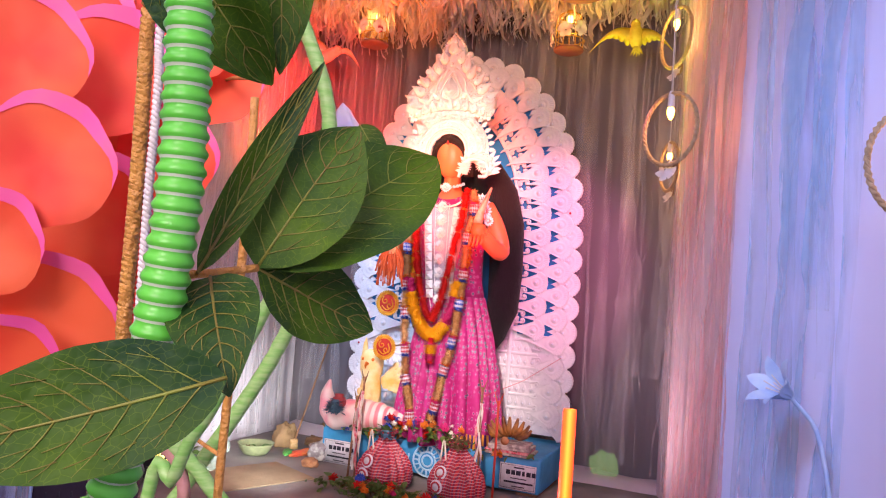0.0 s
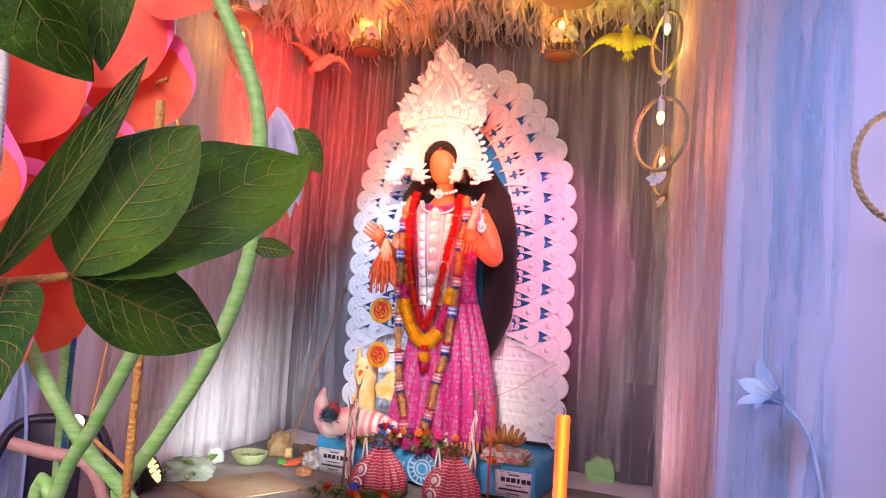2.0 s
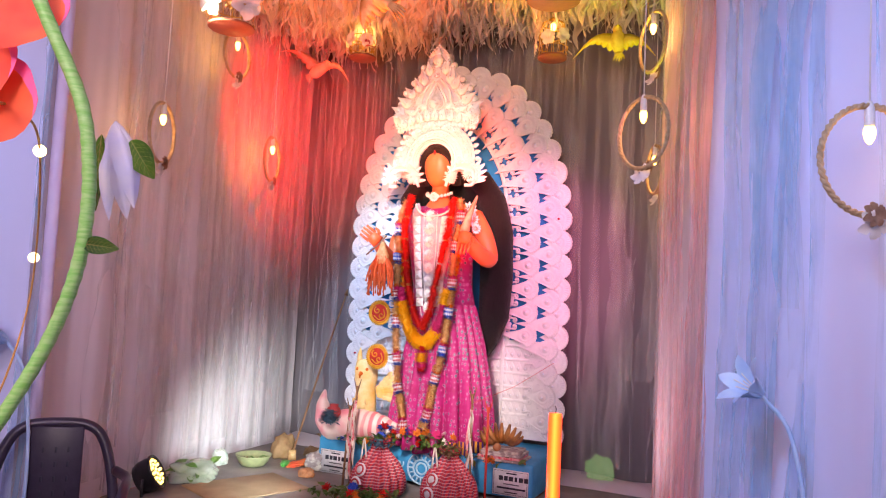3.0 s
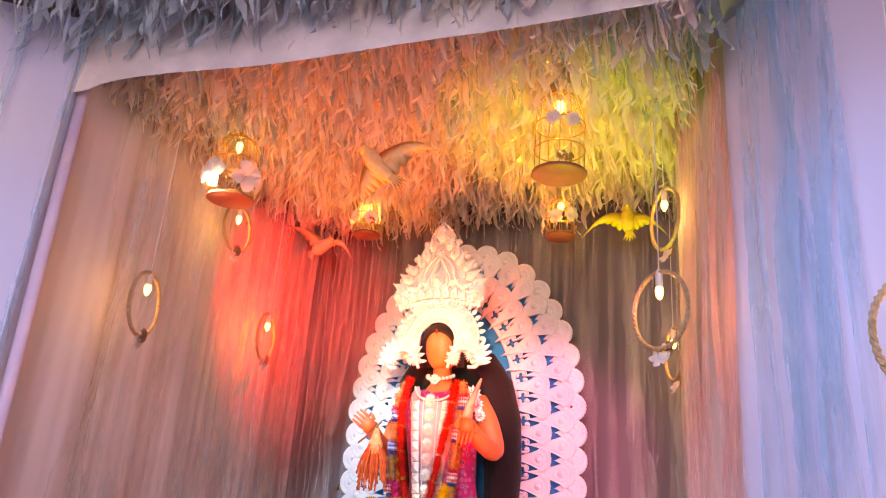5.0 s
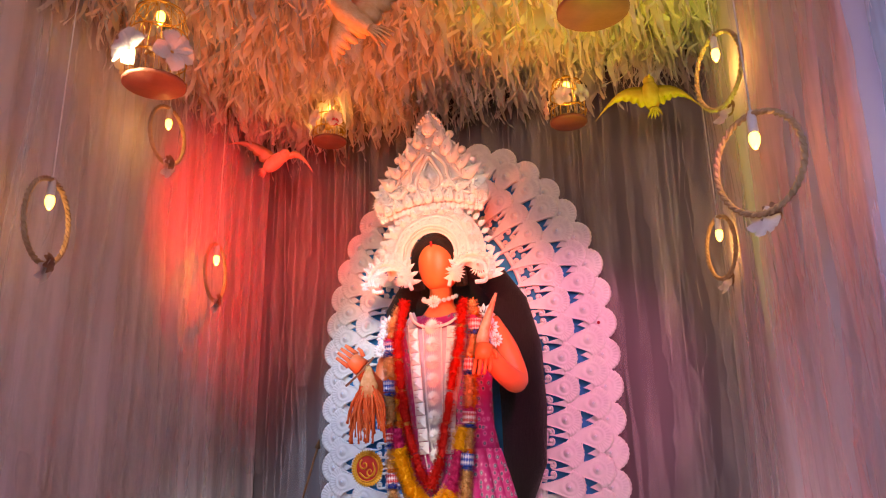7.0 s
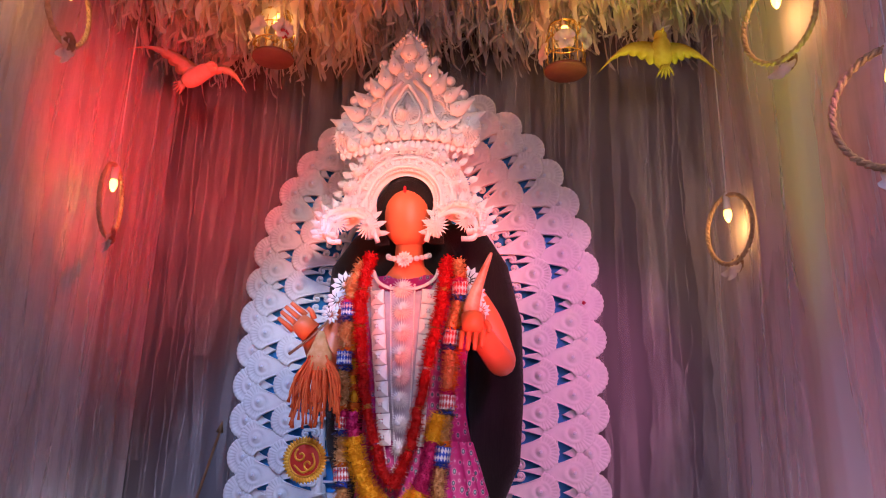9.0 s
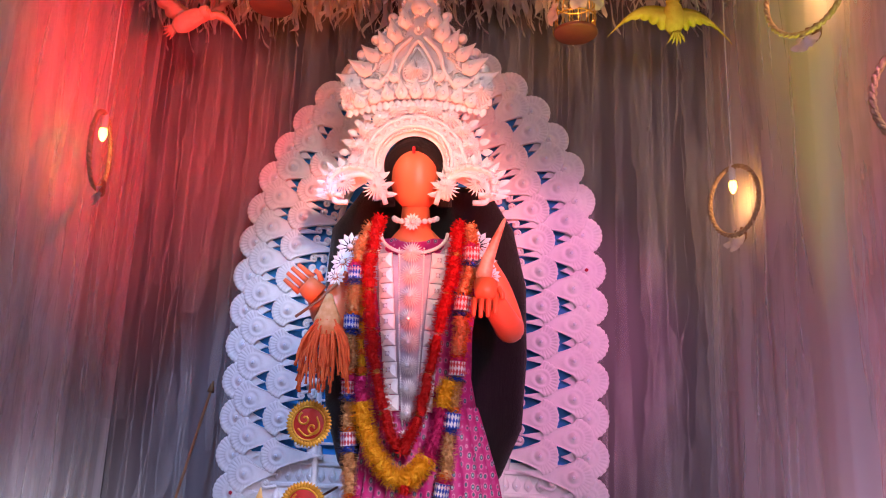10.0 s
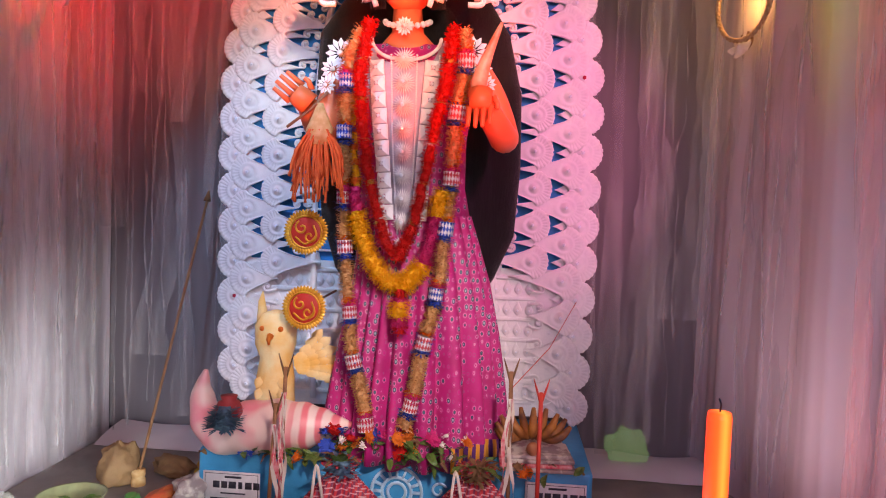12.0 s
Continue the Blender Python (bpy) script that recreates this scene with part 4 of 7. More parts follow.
def sunburst(r, rays, lift):
    """A star of thin raised foam rays in two rings, lying in the xz plane and facing -y."""
    bm = bmesh.new()
    for ring, (rr, y0) in enumerate(((r, 0.0), (r * 0.62, -lift))):
        for k in range(rays):
            a = 2 * math.pi * (k + 0.5 * ring) / rays
            d, t = Vector((math.cos(a), 0, math.sin(a))), Vector((-math.sin(a), 0, math.cos(a)))
            w = 0.9 * rr / rays
            base, mid, tip = d * rr * 0.15, d * rr * 0.6, d * rr
            up = Vector((0, y0 - lift * 0.8, 0))
            v = [bm.verts.new(p) for p in (base + up, mid - t * w * 1.5 + Vector((0, y0, 0)), mid + up, mid + t * w * 1.5 + Vector((0, y0, 0)), tip + Vector((0, y0 - 0.001, 0)))]
            for f in ((0, 1, 2), (0, 2, 3), (1, 4, 2), (2, 4, 3)):
                bm.faces.new([v[i] for i in f])
    return bm


crown = thing("crown", pose(-1.05, 3.5, 2.02), "tall white foam crown with beads, petals and rhinestones", "crown")
C = (0.0, -0.012)
for r0, y in ((0.118, -0.01), (0.152, 0.0), (0.19, 0.015)):
    part("halo_ring", tube(ring_pts(C, r0, -18, 198, 40, y), 0.006, 7), M["foam"], crown)
bm = bmesh.new()
n = 46
strip = [ring_pts(C, rr, -22, 202, n, y) for rr, y in ((0.09, 0.005), (0.13, 0.0), (0.17, 0.015), (0.205, 0.035))]
rowsv = [[bm.verts.new(p) for p in s_] for s_ in strip]
for a, b in zip(rowsv, rowsv[1:]):
    for i in range(n - 1):
        bm.faces.new((a[i], a[i + 1], b[i + 1], b[i]))
part("halo_band", bm, M["foam"], crown)
bm = bmesh.new()
bead_row(bm, ring_pts(C, 0.105, -15, 195, 44, -0.01), 0.006)
bead_row(bm, ring_pts(C, 0.17, -15, 195, 52, 0.003), 0.006)
tagged(part("beading", bm, M["foam"], crown, "string of small white beads"), kind="stuff")
for i, p in enumerate(ring_pts(C, 0.135, 5, 175, 9, -0.01)):
    bm = bmesh.new()
    rosette(bm, (0, 0, 0), 0.021, 12)
    part("rosette", bm, M["foam"], crown).location = p
for i, p in enumerate(ring_pts(C, 0.182, 0, 180, 11, 0.005)):
    part("sunburst", sunburst(0.034, 20, 0.012), M["foam"], crown).location = p + Vector((0, -0.006, 0))
    jo = new("rhinestone", jm)
    jo.parent, jo.location = crown, p + Vector((0, -0.026, 0))
bm = bmesh.new()
for i, p in enumerate(ring_pts(C, 0.205, -15, 195, 25, 0.02)):
    petal(bm, p, (p.x - C[0], 0, p.z - C[1]), 0.038, 0.024)
tagged(part("petal_fringe", bm, M["foam"], crown, "row of pointed white petals"), kind="stuff")
# upper mitre
OUT = [(0.0, 0.205), (0.12, 0.19), (0.2, 0.165), (0.225, 0.2), (0.225, 0.245), (0.19, 0.275), (0.165, 0.335), (0.125, 0.37), (0.105, 0.425), (0.068, 0.455), (0.05, 0.525), (0.0, 0.58)]
right = smooth_line([(x, 0, z) for x, z in OUT], 5)
outline = right + [Vector((-p.x, 0, p.z)) for p in right[-2:0:-1]]
bm = bmesh.new()
f = bm.faces.new([bm.verts.new(p + Vector((0, 0.03, 0))) for p in outline])
r = bmesh.ops.extrude_face_region(bm, geom=[f])
bmesh.ops.translate(bm, vec=(0, -0.03, 0), verts=[v for v in r["geom"] if isinstance(v, bmesh.types.BMVert)])
bmesh.ops.recalc_face_normals(bm, faces=bm.faces)
part("mitre", bm, M["foam"], crown, "pointed upper crown plate", smooth=False)
for sc in (1.0, 0.86):
    bm = bmesh.new()
    bead_row(bm, [Vector((p.x * sc, -0.006, 0.22 + (p.z - 0.22) * sc)) for p in outline], 0.0075 * sc)
    tagged(part("beading", bm, M["foam"], crown), kind="stuff")
for s in (-1, 1):
    for x, z, rr, turn in ((0.185, 0.235, 0.034, 0.5), (0.15, 0.3, 0.03, 0.9), (0.11, 0.37, 0.027, 1.2), (0.06, 0.45, 0.024, 1.6), (0.095, 0.255, 0.03, 2.2)):
        bm = bmesh.new()
        scroll(bm, (0, 0, 0), rr, turn if s > 0 else math.pi - turn, s, 0)
        bmesh.ops.create_icosphere(bm, subdivisions=2, radius=rr * 0.4)
        part("curl", bm, M["foam"], crown).location = (s * x, -0.012, z)
    for x, z in ((0.205, 0.29), (0.178, 0.345), (0.135, 0.395), (0.085, 0.47)):
        bm = bmesh.new()
        bmesh.ops.create_icosphere(bm, subdivisions=2, radius=0.017)
        part("knob", bm, M["foam"], crown).location = (s * x, 0.0, z)
bm = bmesh.new()
heart = smooth_line([(0, -0.012, 0.225), (0.05, -0.012, 0.245), (0.055, -0.012, 0.29), (0.03, -0.012, 0.34), (0, -0.012, 0.385), (-0.03, -0.012, 0.34), (-0.055, -0.012, 0.29), (-0.05, -0.012, 0.245), (0, -0.012, 0.225)], 6)
tube(heart, 0.007, 7, bm)
tube([Vector((p.x * 0.72, p.y, 0.3 + (p.z - 0.3) * 0.72)) for p in heart], 0.005, 7, bm)
part("heart_frame", bm, M["foam"], crown)
for at, rr, rays in (((0, -0.012, 0.285), 0.032, 20), ((0, -0.01, 0.485), 0.022, 14), ((0, -0.012, 0.42), 0.018, 12)):
    bm = bmesh.new()
    rosette(bm, (0, 0, 0), rr, rays)
    part("rosette", bm, M["foam"], crown).location = at
    jo = new("rhinestone", jewel_mesh(0.009, M["jewel"]))
    jo.parent, jo.location = crown, (at[0], at[1] - 0.012, at[2])
crnd = random.Random(41)
for s in (-1, 1):
    for x, z, rr in ((0.03, 0.235, 0.02), (0.075, 0.225, 0.022), (0.12, 0.215, 0.024), (0.165, 0.205, 0.024), (0.125, 0.265, 0.02), (0.075, 0.3, 0.018), (0.09, 0.34, 0.018), (0.05, 0.4, 0.016), (0.025, 0.445, 0.014), (0.195, 0.2, 0.022)):
        bm = bmesh.new()
        if crnd.random() < 0.5:
            rosette(bm, (0, 0, 0), rr, 12)
        else:
            scroll(bm, (0, 0, 0), rr, crnd.uniform(0, 6), s, 0)
            bmesh.ops.create_icosphere(bm, subdivisions=1, radius=rr * 0.35)
        part("boss", bm, M["foam"], crown).location = (s * x, -0.008, z)
bm = bmesh.new()
for i in range(23):
    u = -1 + 2 * i / 22
    petal(bm, (0.215 * u, -0.004, 0.2 - 0.035 * u * u), (0.35 * u, 0, 1), 0.04, 0.024)
    petal(bm, (0.2 * u, -0.002, 0.165 - 0.03 * u * u), (0.3 * u, 0, 1), 0.034, 0.022)
tagged(part("petal_fringe", bm, M["foam"], crown), kind="stuff")
bm = bmesh.new()
bead_row(bm, [Vector((0.22 * u, -0.008, 0.2 - 0.035 * u * u)) for u in [-1 + 2 * i / 44 for i in range(45)]], 0.0055)
bead_row(bm, [Vector((p.x * 0.7, -0.006, 0.27 + (p.z - 0.27) * 0.7)) for p in outline], 0.005)
tagged(part("beading", bm, M["foam"], crown), kind="stuff")
# plump drops with stones: a row over the halo and flames up the sides
plump = lathe([(0.002, -0.02), (0.014, -0.012), (0.018, 0.0), (0.012, 0.016), (0.005, 0.03), (0.001, 0.042)], 14)
bmesh.ops.scale(plump, vec=(1, 0.6, 1), verts=plump.verts)
plump_me = shared_mesh(plump, "plump_drop", M["foam"])
for i in range(9):
    u = -1 + i / 4
    o = new("plump_drop", plump_me)
    o.parent, o.location, o.rotation_euler = crown, (0.17 * u, -0.02, 0.212 - 0.035 * u * u), (0, 0.45 * u, 0)
    o.scale = (1.15, 1.15, 1.15 - 0.2 * abs(u))
    jo = new("rhinestone", jm)
    jo.parent, jo.location, jo.scale = o, (0, -0.012, -0.002), (0.8, 0.8, 1.2)
for side in (-1, 1):
    for x, z, lean, size in ((0.075, 0.405, 0.25, 1.5), (0.1, 0.37, 0.5, 1.4), (0.14, 0.335, 0.8, 1.3), (0.165, 0.29, 1.0, 1.5), (0.2, 0.25, 1.1, 1.4), (0.045, 0.45, 0.2, 1.3), (0.07, 0.265, 1.2, 1.1), (0.13, 0.24, 1.3, 1.2)):
        o = new("plump_drop", plump_me)
        o.parent, o.location, o.rotation_euler, o.scale = crown, (side * x, -0.014, z), (0, side * lean, 0), (size, size, size)
        jo = new("rhinestone", jm)
        jo.parent, jo.location, jo.scale = o, (0, -0.0115, 0), (0.6, 0.6, 0.8)
    part("rib", tube(smooth_line([(side * 0.02, -0.012, 0.4), (side * 0.07, -0.014, 0.34), (side * 0.085, -0.016, 0.28), (side * 0.13, -0.014, 0.225), (side * 0.2, -0.01, 0.2)], 6), 0.0075, 8), M["foam"], crown)
    part("scroll_end", sunburst(0.045, 22, 0.014), M["foam"], crown).location = (side * 0.2, -0.018, 0.215)
    jo = new("rhinestone", jm)
    jo.parent, jo.location = crown, (side * 0.2, -0.045, 0.215)
part("sunburst", sunburst(0.048, 26, 0.014), M["foam"], crown).location = (0, -0.016, 0.29)
for z, size in ((0.52, 1.7), (0.555, 1.1)):
    o = new("plump_drop", plump_me)
    o.parent, o.location, o.scale = crown, (0, -0.012, z - 0.02), (size, size, size * 0.8)
# curved side wings by the ears
for s in (-1, 1):
    bm = bmesh.new()
    curve = smooth_line([(s * 0.09, 0, -0.12), (s * 0.115, -0.01, -0.06), (s * 0.17, -0.02, -0.035), (s * 0.235, -0.02, -0.06), (s * 0.24, -0.02, -0.115), (s * 0.2, -0.02, -0.12)], 6)
    tube(curve, lambda f: 0.024 - 0.012 * f, 8, bm)
    tube([p + Vector((0, -0.02, 0)) for p in curve], lambda f: 0.008, 8, bm)
    tube([p + Vector((-s * 0.016, -0.014, -0.022)) for p in curve], lambda f: 0.008, 8, bm)
    mid = Vector((s * 0.175, -0.02, -0.12))
    for i in range(1, len(curve) - 2, 2):
        nrm = curve[i] - mid
        petal(bm, curve[i], nrm, 0.052, 0.02, 0.012)
        bead_row(bm, [curve[i] + nrm.normalized() * 0.012 + Vector((0, -0.024, 0)), curve[i] + Vector((0, -0.03, 0))], 0.0055)
    for at, rr in (((s * 0.105, -0.024, -0.095), 0.042), ((s * 0.2, -0.034, -0.085), 0.04)):
        sb = sunburst(rr, 18, 0.012)
        bmesh.ops.translate(sb, vec=at, verts=sb.verts)
        tmp = bpy.data.meshes.new("tmp")
        sb.to_mesh(tmp)
        sb.free()
        bm.from_mesh(tmp)
        bpy.data.meshes.remove(tmp)
    part("side_wing", bm, M["foam"], crown, "curved white foam wing with pointed petals")

collar = thing("necklace", pose(-1.046, 3.58, 1.862), "white bead necklace with a rosette on the idol's neck", "necklace")
for k in range(11):
    a = radians(190 + 160 * k / 10)
    bm = bmesh.new()
    bmesh.ops.create_icosphere(bm, subdivisions=2, radius=0.009)
    part("bead", bm, M["foam"], collar).location = (0.066 * math.cos(a), 0.066 * math.sin(a), -0.03 * math.sin(-a))
bm = bmesh.new()
rosette(bm, (0, -0.075, -0.032), 0.028, 14)
part("rosette", bm, M["foam"], collar)

plate = thing("breastplate", pose(-1.025, 3.47, 1.18), "white foam breastplate of square tiles and sunburst rosettes", "breastplate")
bm = bmesh.new()
rowsv = []
for z, w, y in ((0.0, 0.018, 0.02), (0.12, 0.055, 0.0), (0.3, 0.086, -0.006), (0.45, 0.108, -0.012), (0.54, 0.125, -0.008), (0.585, 0.13, 0.012), (0.625, 0.125, 0.05)):
    rowsv.append([bm.verts.new((w * k - 0.012 * (z / 0.6), y + 0.04 * k * k + (0.012 if z > 0.58 and abs(k) < 0.6 else 0), z if z < 0.56 else z - (z - 0.55) * 1.15 * max(0, 1 - (k / 0.85) ** 4))) for k in (-1, -0.85, -0.6, -0.3, 0, 0.3, 0.6, 0.85, 1)])
for a, b in zip(rowsv, rowsv[1:]):
    for i in range(8):
        bm.faces.new((a[i], a[i + 1], b[i + 1], b[i]))
# white backing toned darker: shade of the gaps between foam put into its colour
M["plate_cloth_shaded"] = mat("plate_cloth_shaded", (0.5, 0.46, 0.55), 0.8, color2=(0.42, 0.38, 0.48), scale=60, bump=0.1)
part("cloth", bm, M["plate_cloth_shaded"], plate, "white quilted backing with a scooped neck")
sq = bmesh.new()
for f_, h in (((0.021, 0.0), (0.021, 0.004)), ((0.021, 0.004), (0.018, 0.007)), ((0.018, 0.007), (0.006, 0.014))):
    for a in range(4):
        c0, c1 = (math.cos(math.pi / 4 + a * math.pi / 2) * 1.414, math.sin(math.pi / 4 + a * math.pi / 2) * 1.414), (math.cos(math.pi / 4 + (a + 1) * math.pi / 2) * 1.414, math.sin(math.pi / 4 + (a + 1) * math.pi / 2) * 1.414)
        sq.faces.new([sq.verts.new((c[0] * q[0], -q[1], c[1] * q[0])) for c, q in ((c0, f_), (c1, f_), (c1, h), (c0, h))])
tile_me = bpy.data.meshes.new("tile")
sq.to_mesh(tile_me)
sq.free()
tile_me.materials.append(M["foam"])
for k in range(9):
    z = 0.035 + 0.064 * k
    mid_x, y = -0.012 * (z / 0.6), -0.004 - 0.012 * math.sin(math.pi * z / 0.6)
    part("sunburst", sunburst(0.029 + 0.008 * k / 9, 24, 0.013), M["foam"], plate).location = (mid_x, y - 0.006, z)
    jo = new("rhinestone", jm)
    jo.parent, jo.location = plate, (mid_x, y - 0.03, z)
for k in range(10):
    z = 0.125 + 0.0445 * k
    y = -0.004 - 0.012 * math.sin(math.pi * z / 0.6)
    for side in (-1, 1):
        o = new("tile", tile_me)
        o.parent = plate
        o.location, o.rotation_euler = (side * (0.046 + 0.0034 * k) - 0.012 * (z / 0.6), y + 0.008, z), (0, side * 0.05, side * 0.3)
        jo = new("rhinestone", jm)
        jo.parent, jo.location, jo.scale = o, (0, -0.014, 0), (0.8, 0.8, 0.8)
for side in (-1, 1):
    for near, far in ((0.024, 0.036), (0.062, 0.098)):
        bm = bmesh.new()
        bead_row(bm, smooth_line([(side * near * 0.6, 0.008, 0.03), (side * (near + far) / 2 - 0.006, -0.012 + near * 0.15, 0.3), (side * far - 0.012, -0.014 + far * 0.16, 0.56)], 40), 0.0033)
        tagged(part("beading", bm, M["foam"], plate), kind="stuff")
bm = bmesh.new()
bead_row(bm, [Vector((-0.012 + 0.098 * math.sin(u), 0.004 + 0.02 * abs(math.sin(u)), 0.612 - 0.062 * math.cos(u))) for u in [radians(-88 + 4 * k) for k in range(45)]], 0.006)
tagged(part("neck_beading", bm, M["foam"], plate, "white beads round the scooped neck"), kind="stuff")
for x, z, s in ((-1.225, 1.72, -1), (-0.85, 1.73, 1)):
    arm = thing("armlet", pose(x, 3.5, z), "white foam armlet of pointed petals on the idol's arm", "armlet", "foam armlets")
    for k in range(3):
        bm = bmesh.new()
        rosette(bm, (0, 0, 0), 0.045 - 0.008 * k, 12, 0.012)
        part("petal_ring", bm, M["foam"], arm).location = (s * 0.02 * k, 0.0, 0.03 - 0.045 * k)


# ---- flower garlands ----
M["red_flower"] = mat("red_flower", (0.75, 0.015, 0.012), 0.7, color2=(0.6, 0.01, 0.008), scale=120, bump=0.25, veil=0.35)
M["yellow_flower"] = mat("yellow_flower", (1.0, 0.7, 0.03), 0.7, color2=(0.98, 0.6, 0.02), scale=120, bump=0.25, veil=0.35)
M["orange_flower"] = mat("orange_flower", (0.88, 0.28, 0.03), 0.7, color2=(0.78, 0.2, 0.02), scale=120, bump=0.25, veil=0.35)
M["pink_flower"] = mat("pink_flower", (0.8, 0.05, 0.3), 0.7, color2=(0.65, 0.03, 0.22), scale=120, bump=0.25, veil=0.35)
M["straw"] = mat("straw", (0.85, 0.6, 0.3), 0.8, color2=(0.72, 0.42, 0.16), scale=60, bump=0.3, veil=0.3)
M["foil_blue"] = mat("foil_blue", (0.03, 0.09, 0.55), 0.35, metal=0.3, scale=60, bump=0.5)
M["foil_gold"] = mat("foil_gold", (0.75, 0.45, 0.08), 0.3, metal=0.7, scale=60, bump=0.5)
M["foil_silver"] = mat("foil_silver", (0.75, 0.74, 0.78), 0.35, metal=0.3, scale=60, bump=0.5)


def ruff(r, h, rnd, n=18, layers=3):
    """A short tuft of petals round a string along z."""
    bm = bmesh.new()
    for j in range(layers):
        for k in range(n):
            a = 2 * math.pi * (k + rnd.random()) / n
            z = h * ((j + rnd.random()) / layers - 0.5)
            d, t = Vector((math.cos(a), math.sin(a), rnd.uniform(-0.35, 0.35))), Vector((-math.sin(a), math.cos(a), 0))
            rr = r * rnd.uniform(0.8, 1.1)
            w = 2.2 * r / n * rnd.uniform(0.8, 1.4)
            vs = [bm.verts.new(p) for p in (d * rr * 0.2 + Vector((0, 0, z)), d * rr * 0.8 + t * w + Vector((0, 0, z)), d * rr + Vector((0, 0, z + 0.2 * h * rnd.uniform(-1, 1) / layers)), d * rr * 0.8 - t * w + Vector((0, 0, z)))]
            bm.faces.new(vs)
    lathe([(r * 0.45, -h / 2), (r * 0.52, 0), (r * 0.45, h / 2)], 8, bm=bm)
    return bm


def shared(bm, name, material):
    me = bpy.data.meshes.new(name)
    bm.to_mesh(me)
    bm.free()
    me.materials.append(material)
    return me


grnd = random.Random(77)
RUFF = {k: [shared(ruff(r, h, grnd, n, l), "tuft", M[m]) for _ in range(3)] for k, r, h, n, l, m in (
    ("red", 0.0245, 0.026, 26, 4, "red_flower"), ("yellow", 0.036, 0.017, 34, 3, "yellow_flower"), ("orange", 0.026, 0.016, 24, 3, "orange_flower"),
    ("pink", 0.029, 0.024, 30, 4, "pink_flower"), ("straw", 0.026, 0.022, 20, 4, "straw"), ("yellow_small", 0.018, 0.02, 18, 3, "yellow_flower"),
    ("blue", 0.032, 0.012, 26, 3, "foil_blue"), ("silver", 0.023, 0.022, 16, 2, "foil_silver"), ("gold", 0.019, 0.01, 16, 2, "foil_gold"))}
def drum(turns):
    """A foil bead: a short cylinder with a zigzag of white triangles round it."""
    bm = bmesh.new()
    r, h, n = 0.0215, 0.036, 16
    rows = [[bm.verts.new((r * math.cos(2 * math.pi * (i + 0.5 * (k % 2)) / n), r * math.sin(2 * math.pi * (i + 0.5 * (k % 2)) / n), h * (k / 4 - 0.5))) for i in range(n)] for k in range(5)]
    for k, (a, b) in enumerate(zip(rows, rows[1:])):
        for i in range(n):
            o = i if k % 2 == 0 else (i + 1) % n
            f1 = bm.faces.new((a[i], a[(i + 1) % n], b[o]))
            f2 = bm.faces.new((b[i], a[i] if k % 2 else a[(i + 1) % n], b[(i + 1) % n]))
            f1.material_index, f2.material_index = (0, 1) if k % 2 == turns else (1, 0)
    bm.faces.new(rows[0][::-1])
    bm.faces.new(rows[-1])
    me = bpy.data.meshes.new("drum")
    bm.to_mesh(me)
    bm.free()
    for m in (M["foil_silver"], M["rose_red" if turns == 0 else "foil_blue"]):
        me.materials.append(m)
    return me


RUFF["drum"] = [drum(0), drum(0), drum(1)]
NAMES = {"drum": "foil_bead", "red": "red_tuft", "yellow": "yellow_tuft", "orange": "orange_tuft", "pink": "pink_tuft", "straw": "straw_tuft", "yellow_small": "yellow_tuft", "blue": "blue_foil", "silver": "silver_foil", "gold": "gold_foil"}


def garland(points, y, pattern, step, label):
    pts = smooth_line([(x, y(z) if callable(y) else y, z) for x, z in points], 14)
    at = pts[len(pts) // 2]
    ob = thing("flower_garland", Matrix.Translation(at), label, "garland")
    run, want, k = 0.0, 0.0, 0
    for a, b in zip(pts, pts[1:]):
        seg = (b - a).length
        while want <= run + seg:
            p = a.lerp(b, (want - run) / seg)
            kind = pattern[k % len(pattern)]
            o = new(NAMES[kind], grnd.choice(RUFF[kind]))
            o.parent = ob
            rot = (b - a).to_track_quat("Z", "Y").to_matrix().to_4x4()
            o.matrix_basis = Matrix.Translation(p - at + Vector([grnd.uniform(-0.003, 0.003) for _ in range(3)])) @ rot @ Matrix.Rotation(grnd.uniform(0, 6.28), 4, "Z") @ Matrix.Scale(grnd.uniform(0.92, 1.1), 4)
            want += step[kind] if isinstance(step, dict) else step
            k += 1
        run += seg
    return ob


STEP = {"drum": 0.026, "red": 0.02, "yellow": 0.013, "orange": 0.014, "pink": 0.02, "straw": 0.015, "yellow_small": 0.016, "blue": 0.012, "silver": 0.014, "gold": 0.01}
body_y = lambda z: 3.435 - 0.03 * math.sin(max(0, min(1, (z - 1.1) / 0.7)) * math.pi)
MIX = ["straw"] * 7 + ["orange", "pink", "drum", "blue"] + ["straw"] * 5 + ["orange", "blue", "drum", "blue"]
garland([(-1.154, 1.791), (-1.185, 1.714), (-1.19, 1.575), (-1.187, 1.372), (-1.18, 1.2), (-1.16, 1.011), (-1.15, 0.916), (-1.115, 0.79), (-1.1, 0.694)], lambda z: 3.43 - 0.05 * max(0, (1.2 - z)), MIX, STEP, "long garland of straw flowers with foil beads, falling to the feet")
garland([(-0.871, 1.794), (-0.862, 1.703), (-0.882, 1.596), (-0.893, 1.426), (-0.903, 1.255), (-0.925, 1.051), (-0.95, 0.956), (-0.972, 0.828), (-0.996, 0.716)], lambda z: 3.43 - 0.05 * max(0, (1.2 - z)), MIX[4:] + MIX[:4], STEP, "long garland of straw and orange flowers with foil beads")
